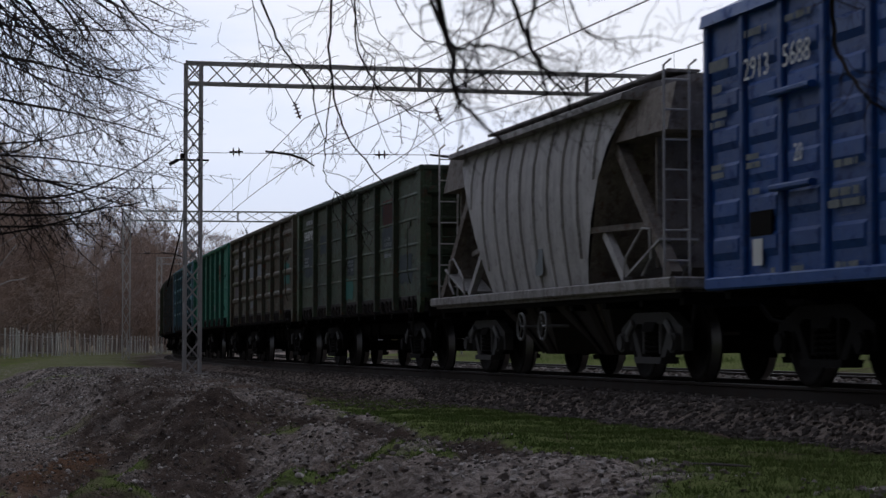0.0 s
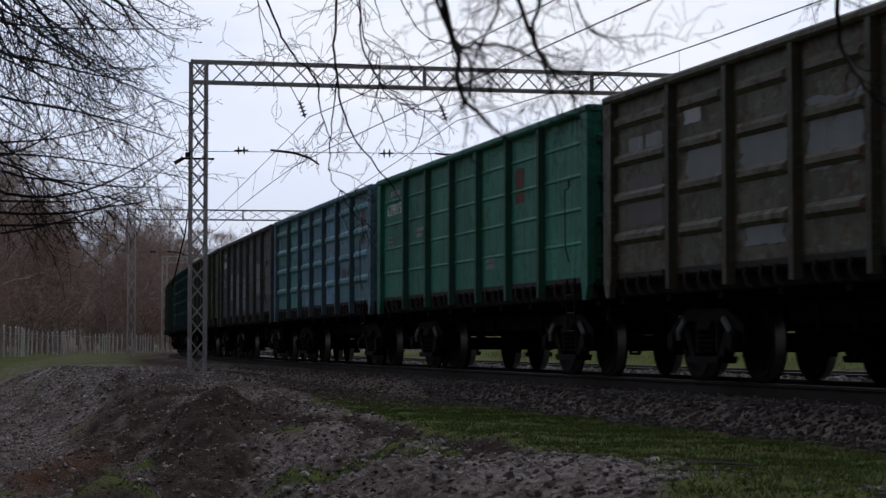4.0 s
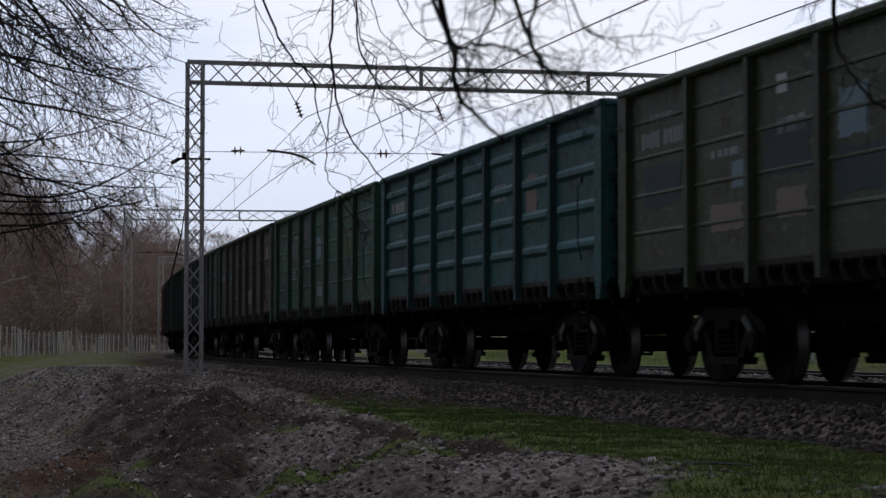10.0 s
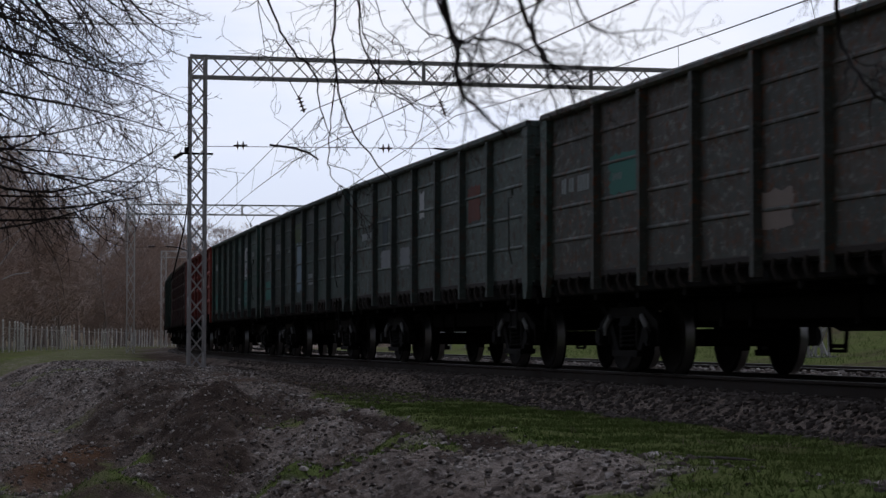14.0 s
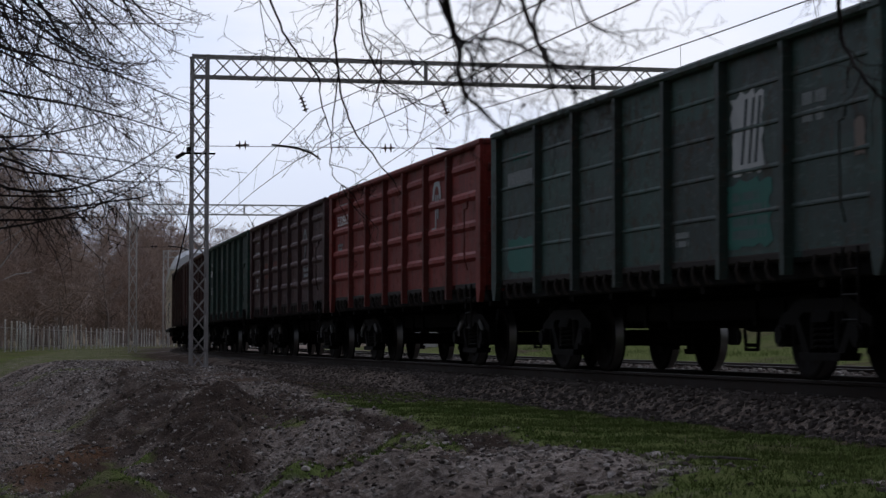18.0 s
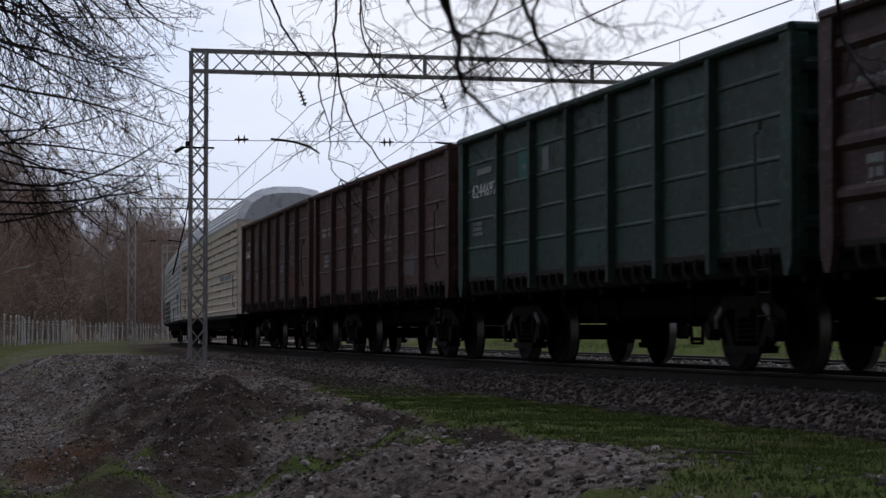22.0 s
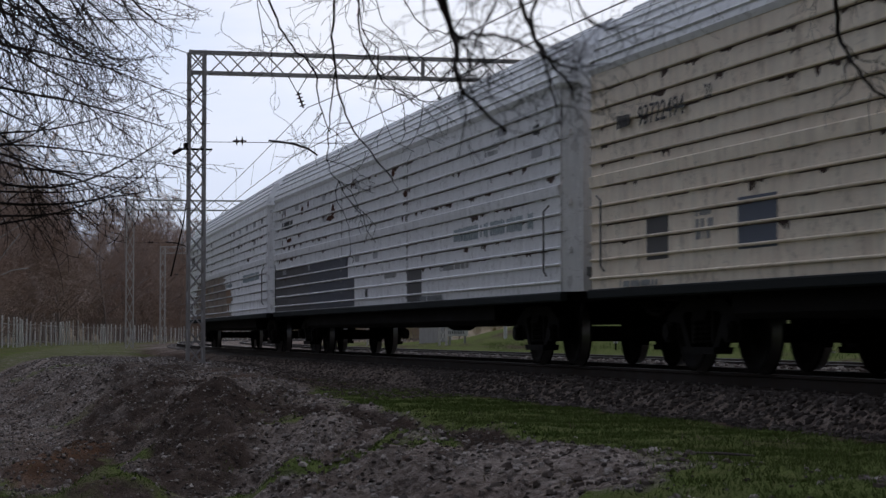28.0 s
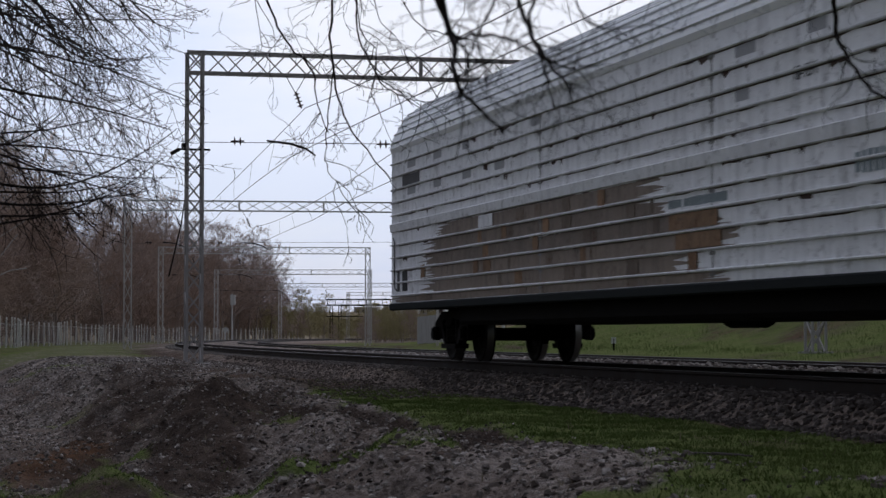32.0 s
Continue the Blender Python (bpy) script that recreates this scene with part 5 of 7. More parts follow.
    for row, z in enumerate(zs[2:]):
        z = z - (0.065 if z == zs[5] else 0)
        x, crowd = -V_HALF + 0.7, 0.3
        while x < V_HALF - 1:
            if r.random() < 0.16:
                crowd = r.choice((0.05, 0.15, 0.3, 0.8)) * (0.5 + 0.08 * row)
            if r.random() < crowd:        # ragged flake hanging under the rib
                w, h, k = r.uniform(0.05, 0.34) * r.choice((1, 1, 2)), r.uniform(0.02, 0.12), r.randint(4, 9)
                xs = sorted(r.uniform(0, w) for q in range(k))
                low = [(x + q, z - 0.026 - h * r.uniform(0.1, 1.0)) for q in reversed(xs)]
                sh.prism([(x, z - 0.022), (x + w, z - 0.022)] + low, -1.5235, -1.5215, 1)
            if r.random() < 0.90:         # narrow dark line along it: rib shadow and grime
                w, h = r.uniform(0.3, 1.6), r.uniform(0.004, 0.015)
                sh.prism([(x, z - 0.022), (x + w, z - 0.022), (x + w * r.uniform(0.6, 0.95), z - 0.024 - h), (x + w * r.uniform(0.05, 0.4), z - 0.024 - h)], -1.5235, -1.5215, 1)
            x += r.uniform(0.15, 0.9)
    tagged(part("chipped_paint", sh, CHIPSHADE, wg, "dark paint chips, and shadow lines painted under the ribs"), kind="stuff")
    return wg


# ---------------------------------------------------------------- the train
HOPLITE = paint("pale_grey_hopper_paint", (0.43, 0.41, 0.40), (0.37, 0.35, 0.34), 0.06, 0.05, 0.25, 0.75, gain=0.98)
HOPEND = paint("dirty_brown_grey_paint", (0.21, 0.18, 0.155), (0.14, 0.115, 0.10), 0.25, 0.25, 0.4, 0.75)
HOPROOF = paint("dark_grey_roof_paint", (0.30, 0.28, 0.27), (0.22, 0.20, 0.19), 0.2, 0.2, 0.4, 0.8)
GREYDAUB = plain("blue_grey_overpaint", (0.17, 0.19, 0.20), (0.23, 0.25, 0.26), 3.0, 0.7)
BLUE = paint("fresh_blue_paint", (0.009, 0.072, 0.28), (0.008, 0.060, 0.23), 0.03, 0.02, 0.12, 0.42, 0.3)
CREAM = paint("cream_van_paint", (0.79, 0.67, 0.54), (0.73, 0.625, 0.51), 0.03, 0.02, 0.15, 0.6, 0.4, gain=1.0)
VANWHITE = paint("weathered_white_van_paint", (0.85, 0.85, 0.87), (0.79, 0.79, 0.81), 0.04, 0.03, 0.12, 0.6, 0.4, gain=1.04)
VANGREY = paint("dull_white_van_paint", (0.80, 0.80, 0.82), (0.74, 0.74, 0.76), 0.07, 0.05, 0.17, 0.65, 0.4, gain=1.0)
ROOFWHITE = paint("white_roof_paint", (0.88, 0.89, 0.91), (0.83, 0.84, 0.86), 0.04, 0.03, 0.1, 0.6, 0.3, gain=1.0)
DARKSILL = plain("dark_green_grey_sill", (0.014, 0.017, 0.017), (0.024, 0.027, 0.027), 1.2, 0.8)
RUSTSPOT = plain("dark_red_rust", (0.050, 0.020, 0.014), (0.095, 0.040, 0.026), 9.0, 0.9)
CHIPSHADE = plain("dark_undercoat_and_rib_shadow", (0.05, 0.032, 0.026), (0.085, 0.05, 0.04), 5.0, 0.85)
VENTGREY = plain("dull_grey_vent_paint", (0.36, 0.36, 0.375), (0.42, 0.42, 0.44), 2.0, 0.7)
FADEDBLUE = plain("faded_blue_grey_lettering", (0.26, 0.31, 0.33), (0.33, 0.38, 0.40), 3.0, 0.7)
FADEDGREY = plain("faded_grey_lettering", (0.30, 0.30, 0.30), (0.36, 0.36, 0.36), 3.0, 0.7)
VANBLUE = plain("blue_grey_panel_paint", (0.085, 0.10, 0.135), (0.12, 0.135, 0.17), 1.5, 0.7)
PATCHGREY = plain("dark_grey_repair_paint", (0.078, 0.074, 0.076), (0.10, 0.096, 0.098), 1.2, 0.7)
PATCHBROWN = paint("brown_rust_stain", (0.235, 0.185, 0.150), (0.20, 0.16, 0.135), 0.06, 0.12, 0.25, 0.8, gain=1.0)
PATCHDARK = paint("dark_brown_rust_stain", (0.17, 0.125, 0.095), (0.20, 0.15, 0.115), 0.1, 0.3, 0.3, 0.8, gain=1.0)
VANNAVY = plain("navy_repair_paint", (0.060, 0.064, 0.084), (0.082, 0.086, 0.105), 1.2, 0.65)
PATCHORANGE = paint("orange_rust_stain", (0.27, 0.155, 0.085), (0.22, 0.14, 0.085), 0.1, 0.3, 0.3, 0.85, gain=1.0)

# distance that the train has run after t seconds, and where each wagon's middle stands at the start
def run(t):
    return 9.179 * t + 0.013508 * t * t + 0.0001859 * t ** 3


FIRST_REAR, PITCH = 24.736, 13.92
TRAIN = []

TRAIN.append((box_wagon(), -1.7 - 6.9))
TRAIN.append((hopper(), 5.25))

PALEBLUE = plain("pale_blue_overpaint", (0.15, 0.20, 0.24), (0.20, 0.26, 0.30), 2.0, 0.75, 0.0, 20.0)
PALEGREY = plain("pale_grey_overpaint", (0.16, 0.17, 0.18), (0.24, 0.25, 0.26), 1.5, 0.75, 0.0, 20.0)
WHITEPATCH = plain("chalky_white_overpaint", (0.36, 0.37, 0.38), (0.50, 0.51, 0.51), 2.0, 0.75, 0.0, 20.0)
TEALPATCH = plain("teal_overpaint", (0.025, 0.12, 0.10), (0.035, 0.16, 0.13), 2.0, 0.7, 0.0, 20.0)
DARKPATCH = plain("dark_slate_overpaint", (0.028, 0.042, 0.050), (0.042, 0.058, 0.064), 2.0, 0.7, 0.0, 20.0)
REDPATCH = plain("dull_red_overpaint", (0.095, 0.036, 0.028), (0.15, 0.050, 0.038), 2.0, 0.75, 0.0, 20.0)
TANPATCH = plain("pale_tan_overpaint", (0.18, 0.14, 0.12), (0.24, 0.19, 0.165), 2.0, 0.75, 0.0, 20.0)
GREENPATCH = plain("olive_green_overpaint", (0.060, 0.085, 0.040), (0.085, 0.11, 0.055), 2.0, 0.75, 0.0, 20.0)
BROWNGREY = plain("brown_grey_overpaint", (0.10, 0.085, 0.085), (0.15, 0.13, 0.13), 1.5, 0.75, 0.0, 20.0)
SILL = plain("rusty_black_hatch_gear", (0.013, 0.011, 0.010), (0.034, 0.025, 0.020), 2.5, 0.85, 0.0, 20.0)

# each wagon: side pattern, two paints, wear, then what is painted on it: x from the middle, z, width, height
G = [
    dict(kind="plain", c1=(0.050, 0.082, 0.040), c2=(0.062, 0.076, 0.032), odd=(0.04, 0.065, 0.07), worn=0.3, rust=0.25,
         label="dark olive green gondola wagon with slate blue and teal paint patches", number=("58439531", WHITEPAINT),
         daubs=[(-6.0, 2.05, 1.5, 0.75, DARKPATCH), (3.0, 2.25, 0.95, 0.95, DARKPATCH), (3.05, 2.70, 0.85, 0.50, REDPATCH), (-1.0, 2.60, 0.28, 0.42, TEALPATCH),
                (-0.9, 1.42, 0.9, 0.42, TEALPATCH), (-0.6, 1.9, 0.7, 0.40, DARKPATCH), (-3.9, 2.5, 0.9, 0.4, DARKPATCH), (4.6, 1.6, 1.0, 0.5, DARKPATCH)],
         bars=[(-0.55, 1.98, 0.6, 0.24, 3, GREYPAINT), (3.15, 2.10, 0.7, 0.42, 4, GREYPAINT), (-3.0, 1.55, 0.4, 0.1, 1, GREYPAINT)]),
    dict(kind="ribbed", c1=(0.080, 0.082, 0.045), c2=(0.100, 0.072, 0.050), odd=(0.12, 0.12, 0.10), worn=0.45, rust=0.4,
         label="olive brown gondola wagon with embossed ribs and grey overpainted patches",
         daubs=[(-3.9, 2.30, 1.1, 0.5, PALEGREY), (-2.3, 2.25, 1.2, 0.55, PALEGREY), (-0.6, 2.2, 1.2, 0.7, PALEGREY), (-5.9, 1.9, 1.2, 0.6, BROWNGREY), (-2.2, 1.50, 1.0, 0.3, PALEGREY),
                (1.6, 1.85, 0.7, 0.4, GREENPATCH), (4.6, 2.0, 0.9, 0.5, TEALPATCH), (-4.0, 3.0, 0.5, 0.2, WHITEPATCH)],
         bars=[(-5.9, 2.80, 1.5, 0.25, 1, WHITEPAINT), (-0.4, 2.6, 0.5, 0.15, 2, GREYPAINT)]),
    dict(kind="plain", gain=1.2, c1=(0.018, 0.185, 0.120), c2=(0.016, 0.150, 0.098), odd=(0.02, 0.16, 0.10), worn=0.05, rust=0.05,
         label="freshly painted teal green gondola wagon with white numbers", number=("63981500", WHITEPAINT),
         daubs=[(2.9, 2.55, 0.45, 0.5, REDPATCH)], bars=[(-3.6, 2.35, 0.6, 0.2, 2, WHITEPAINT), (1.2, 1.6, 0.6, 0.2, 2, GREYPAINT)]),
    dict(kind="ribbed", gain=1.45, c1=(0.085, 0.190, 0.245), c2=(0.050, 0.170, 0.145), odd=(0.13, 0.20, 0.26), worn=0.28, rust=0.2, corner_c=(0.10, 0.19, 0.25),
         label="faded light blue gondola wagon with embossed ribs and turquoise panels", number=("56173289", GREYPAINT),
         panels_c={0: (0.035, 0.155, 0.130), 1: (0.040, 0.165, 0.150), 4: (0.09, 0.19, 0.27)},
         daubs=[(3.0, 1.75, 0.5, 0.3, BROWNGREY), (5.2, 2.5, 0.5, 0.7, BROWNGREY), (-2.2, 1.5, 1.0, 0.25, PALEBLUE), (2.9, 2.0, 0.9, 0.5, PALEBLUE), (1.2, 2.5, 0.9, 0.35, PALEBLUE)]),
    dict(kind="plain", gain=0.78, c1=(0.080, 0.102, 0.104), c2=(0.085, 0.078, 0.068), odd=(0.13, 0.15, 0.165), worn=0.5, rust=0.45,
         panels_c={0: (0.028, 0.075, 0.073), 1: (0.034, 0.072, 0.068)},
         label="grey brown gondola wagon with chalky blue grey sides", number=("53607883", WHITEPAINT),
         daubs=[(-4.0, 1.85, 1.2, 0.8, PALEBLUE), (-2.3, 1.5, 1.2, 1.1, PALEGREY), (-0.6, 1.5, 1.2, 0.9, PALEBLUE), (0.95, 2.5, 1.2, 0.6, BROWNGREY), (2.8, 1.9, 1.1, 0.8, PALEGREY), (4.6, 1.8, 1.2, 0.8, BROWNGREY)]),
    dict(kind="plain", gain=0.75, c1=(0.058, 0.092, 0.040), c2=(0.078, 0.080, 0.040), odd=(0.05, 0.07, 0.06), worn=0.3, rust=0.25,
         label="olive green gondola wagon with pale and red patches",
         daubs=[(-0.55, 2.45, 0.62, 0.48, PALEBLUE), (2.9, 2.65, 0.75, 0.5, REDPATCH), (2.8, 1.95, 0.8, 0.35, TANPATCH), (-3.8, 1.7, 0.9, 0.3, TANPATCH), (-2.0, 1.75, 0.7, 0.3, TANPATCH),
                (-3.2, 2.15, 0.35, 0.3, PALEBLUE), (-2.0, 3.05, 0.25, 0.2, WHITEPATCH), (-5.9, 2.1, 1.2, 0.5, DARKPATCH), (-0.6, 1.9, 1.2, 0.45, DARKPATCH), (-2.3, 2.2, 1.1, 0.5, DARKPATCH)],
         bars=[(-6.0, 2.78, 1.55, 0.26, 1, GREYPAINT), (-5.7, 3.1, 0.9, 0.13, 1, GREYPAINT), (-3.8, 2.5, 0.8, 0.12, 1, WHITEPAINT), (-2.0, 2.6, 0.7, 0.2, 2, WHITEPAINT)]),
    dict(kind="ribbed", gain=0.9, c1=(0.014, 0.105, 0.115), c2=(0.018, 0.095, 0.085), odd=(0.02, 0.10, 0.10), worn=0.12, rust=0.18,
         label="dark teal gondola wagon, embossed ribs, pale pink patch",
         daubs=[(2.95, 2.2, 0.55, 0.7, TANPATCH), (-5.9, 1.75, 0.8, 0.45, DARKPATCH), (-3.6, 1.5, 0.4, 0.3, BROWNGREY)],
         bars=[(-6.0, 2.85, 1.5, 0.26, 1, WHITEPAINT), (-5.7, 2.3, 0.6, 0.2, 2, GREYPAINT), (1.2, 2.6, 0.8, 0.3, 2, GREYPAINT)]),
    dict(kind="plain", gain=0.92, c1=(0.020, 0.100, 0.058), c2=(0.034, 0.078, 0.050), odd=(0.045, 0.125, 0.065), worn=0.3, rust=0.25,
         label="dark green gondola wagon with scuffed number on brown strip", number=("55149942", GREYPAINT, 1, 2.62),
         daubs=[(-4.15, 2.52, 1.5, 0.42, BROWNGREY), (-0.55, 2.4, 0.55, 0.5, PALEBLUE), (-0.5, 1.55, 0.7, 0.3, PALEGREY), (-2.3, 2.9, 0.6, 0.45, BROWNGREY), (-5.9, 1.5, 0.7, 0.5, DARKPATCH), (2.9, 2.3, 0.9, 0.6, GREENPATCH)],
         bars=[(-5.7, 2.55, 0.6, 0.2, 2, GREYPAINT), (-2.2, 2.35, 0.8, 0.1, 1, GREYPAINT)]),
    dict(kind="plain", gain=0.66, c1=(0.072, 0.074, 0.060), c2=(0.050, 0.078, 0.066), odd=(0.085, 0.060, 0.050), worn=0.6, rust=0.6, corner_c=(0.045, 0.085, 0.07),
         label="rust blotched brown green gondola wagon with a pale smear",
         daubs=[(4.9, 2.6, 0.55, 0.45, TANPATCH), (0.95, 1.6, 0.8, 0.4, TANPATCH), (-3.9, 2.3, 1.2, 0.5, TEALPATCH)],
         bars=[(-6.0, 2.4, 1.4, 0.28, 1, GREYPAINT), (-3.8, 2.45, 0.4, 0.14, 1, GREYPAINT)]),
    dict(kind="plain", c1=(0.068, 0.098, 0.086), c2=(0.055, 0.082, 0.074), odd=(0.05, 0.07, 0.065), worn=0.35, rust=0.25,
         label="grey green gondola wagon with white smears and a red mark",
         daubs=[(2.9, 2.35, 0.75, 0.55, REDPATCH), (-0.6, 2.6, 0.35, 0.45, WHITEPATCH), (-3.9, 1.8, 1.0, 0.35, PALEGREY), (-2.2, 1.75, 0.8, 0.4, PALEGREY), (-3.8, 2.2, 0.5, 0.6, DARKPATCH)],
         bars=[(-5.8, 2.4, 1.2, 0.2, 1, GREYPAINT)]),
    dict(kind="plain", gain=0.76, c1=(0.040, 0.062, 0.058), c2=(0.036, 0.068, 0.052), odd=(0.03, 0.075, 0.055), worn=0.2, rust=0.15,
         label="dark slate green gondola wagon with pale blue poster patches",
         daubs=[(-0.45, 1.62, 0.95, 1.15, PALEBLUE), (-4.1, 2.55, 1.35, 0.48, DARKPATCH), (-5.1, 2.0, 0.2, 0.5, PALEBLUE), (-6.0, 1.5, 1.4, 0.5, TEALPATCH), (-0.75, 2.8, 1.3, 0.45, GREENPATCH)],
         bars=[(-4.05, 2.62, 1.25, 0.32, 1, WHITEPAINT), (-2.0, 2.6, 0.5, 0.16, 2, GREYPAINT), (1.3, 1.7, 0.7, 0.3, 2, GREYPAINT), (0.1, 2.85, 0.3, 0.25, 2, GREYPAINT), (-5.8, 2.5, 0.5, 0.15, 1, GREYPAINT)]),
    dict(kind="plain", gain=0.76, c1=(0.036, 0.066, 0.060), c2=(0.032, 0.080, 0.062), odd=(0.022, 0.105, 0.080), worn=0.2, rust=0.15,
         label="dark green gondola wagon with a pale striped poster patch",
         daubs=[(-5.95, 1.45, 1.35, 0.5, TEALPATCH), (2.85, 2.25, 0.85, 0.85, WHITEPATCH), (2.7, 1.45, 1.2, 0.7, TEALPATCH), (5.9, 2.2, 0.22, 0.35, TANPATCH)],
         bars=[(-6.0, 2.7, 1.5, 0.28, 1, GREYPAINT), (-5.7, 3.08, 0.9, 0.15, 1, TEALPATCH), (2.85, 1.5, 0.95, 0.55, 4, PALEGREY), (4.7, 2.6, 0.6, 0.35, 2, GREYPAINT), (1.1, 1.5, 0.5, 0.2, 2, GREYPAINT)],
         stripes=(2.85, 2.25)),
    dict(kind="ribbed", c1=(0.270, 0.026, 0.018), c2=(0.230, 0.024, 0.018), odd=(0.22, 0.03, 0.022), worn=0.03, rust=0.08,
         label="red oxide gondola wagon with embossed ribs and a white emblem", number=("52286382", WHITEPAINT), emblem=(3.35, 2.85, WHITEPATCH, 1.05), low_c=True),
    dict(kind="ribbed", gain=0.66, c1=(0.092, 0.036, 0.038), c2=(0.074, 0.032, 0.036), odd=(0.08, 0.04, 0.04), worn=0.18, rust=0.25,
         label="dark brown gondola wagon with embossed ribs and a faded emblem", emblem=(3.3, 2.75, GREYPAINT, 0.9),
         daubs=[(-4.0, 2.1, 0.6, 0.4, REDPATCH), (-2.3, 2.2, 0.7, 0.3, REDPATCH), (-3.4, 1.45, 0.8, 0.5, DARKPATCH)],
         bars=[(-6.0, 2.62, 1.3, 0.30, 1, GREYPAINT), (-5.8, 1.75, 0.4, 0.4, 3, WHITEPAINT), (3.0, 1.9, 0.8, 0.4, 3, GREYPAINT), (-5.7, 3.1, 0.8, 0.13, 1, GREYPAINT)]),
    dict(kind="plain", gain=0.70, c1=(0.020, 0.070, 0.054), c2=(0.022, 0.060, 0.050), odd=(0.02, 0.085, 0.06), worn=0.15, rust=0.1,
         label="dark bottle green gondola wagon with white numbers", number=("62446976", WHITEPAINT, 0, 2.60),
         daubs=[(-3.4, 2.7, 0.5, 0.5, TEALPATCH), (-2.2, 2.75, 0.3, 0.35, PALEGREY)], bars=[(-3.2, 2.85, 0.2, 0.1, 1, WHITEPAINT)]),
    dict(kind="plain", gain=0.74, c1=(0.125, 0.046, 0.038), c2=(0.100, 0.044, 0.040), odd=(0.115, 0.050, 0.044), worn=0.25, rust=0.2,
         label="dull brown gondola wagon with a faded pale emblem", emblem=(1.3, 2.75, TANPATCH, 0.9),
         bars=[(-6.0, 2.55, 1.3, 0.28, 1, WHITEPAINT), (-5.7, 1.9, 0.6, 0.3, 3, GREYPAINT), (1.0, 2.0, 0.8, 0.35, 3, TANPATCH), (-2.2, 2.5, 0.5, 0.14, 1, GREYPAINT)],
         daubs=[(-4.1, 2.5, 1.3, 0.4, REDPATCH), (2.7, 1.5, 1.0, 0.4, BROWNGREY)]),
    dict(kind="plain", gain=0.74, c1=(0.125, 0.050, 0.040), c2=(0.100, 0.048, 0.040), odd=(0.125, 0.055, 0.050), worn=0.2, rust=0.18,
         label="reddish brown gondola wagon with grey overpainted panels and an emblem", number=("60662616", WHITEPAINT, 0, 2.62), emblem=(3.3, 2.75, TANPATCH, 1.0),
         panels_c={4: (0.115, 0.095, 0.105)},
         daubs=[(-4.1, 2.55, 1.4, 0.40, BROWNGREY), (-2.45, 2.6, 0.5, 0.45, BROWNGREY), (-5.5, 2.1, 0.6, 0.4, BROWNGREY), (2.7, 1.5, 1.2, 0.45, REDPATCH)],
         bars=[(3.0, 2.1, 0.9, 0.3, 2, TANPATCH), (-3.8, 1.95, 0.5, 0.18, 2, GREYPAINT), (1.2, 2.0, 0.5, 0.2, 2, WHITEPAINT), (-1.9, 2.55, 0.5, 0.2, 2, GREYPAINT)]),
]
for i, sp in enumerate(G):
    sp["paint"] = paint("wagon_paint", sp["c1"], sp["c2"], sp["worn"], sp["rust"], 0.5, strips=0.55, odd=sp["odd"], gain=sp.get("gain", 0.85) * (0.9 if i < 5 else 0.78))
    sp["low"] = SILL
    sp["gain"] = sp.get("gain", 0.82)
    sp["pale"] = i % 4 != 3
    # half-dark copy of the side paint: shade on posts and end walls painted in
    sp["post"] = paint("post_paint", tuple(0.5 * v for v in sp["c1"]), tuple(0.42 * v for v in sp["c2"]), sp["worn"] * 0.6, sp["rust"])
    # lighter copy for pressed ribs: sky caught on their upper faces, put in colour
    sp["rib_highlight"] = paint("highlit_rib_paint", tuple(0.003 + 1.02 * v for v in sp["c1"]), tuple(0.014 + 1.2 * v for v in sp["c2"]), sp["worn"], sp["rust"], 0.2, patch=0.8, gain=0.9 * sp["gain"])
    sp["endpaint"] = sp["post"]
    if "corner_c" in sp:
        sp["corner"] = paint("corner_paint", sp["corner_c"], sp["c1"], sp["worn"], sp["rust"])
    sp["panels"] = {k: paint("panel_paint", c, sp["c1"], sp["worn"], sp["rust"], patch=0.3, gain=sp.get("gain", 0.85)) for k, c in sp.get("panels_c", {}).items()}
    wg = gondola(sp)
    if "stripes" in sp:
        x, z = sp["stripes"]
        for q in (0.25, 0.45, 0.62):
            sh = Shape()
            sh.prism([(x + q, z + 0.08), (x + q + 0.06, z + 0.08), (x + q + 0.2, z + 0.78), (x + q + 0.14, z + 0.78)], -1.482, -1.478, 1)
            part("stripe", sh, DARKPATCH, wg)
    TRAIN.append((wg, FIRST_REAR + PITCH * i - 6.37))


def side_patch(wg, x0, x1, z0, z1, mat, label, name="paint_patch", y=-1.5215):
    """A flat patch of other paint between the ribs of a van's side."""
    sh = Shape()
    sh.box((0.5 * (x0 + x1), y, 0.5 * (z0 + z1)), (x1 - x0, 0.003, z1 - z0))
    return part(name, sh, mat, wg, label)


def blotch(wg, x, z, w, h, mat, y, seed, label, name):
    """A ragged flat spot where paint has come off."""
    r = random.Random(seed)
    n = 15
    pts = []
    for k in range(n):
        a, q = 2 * math.pi * k / n, r.uniform(0.55, 1.0)
        pts.append((x + 0.5 * w * (1 + q * math.cos(a)), z + 0.5 * h * (1 + q * math.sin(a))))
    sh = Shape()
    sh.prism(pts, y - 0.002, y, 1)
    return part(name, sh, mat, wg, label)


def vents(wg, zs, seed):
    r = random.Random(seed)
    for z in (zs[10], zs[8], zs[4]):
        for x in np.arange(-11.5, 11.5, 1.9):
            if r.random() < 0.45:
                side_patch(wg, x, x + r.uniform(0.35, 0.6), z - 0.16, z - 0.03, VENTGREY, "dull grey vent plate", "vent_plate")


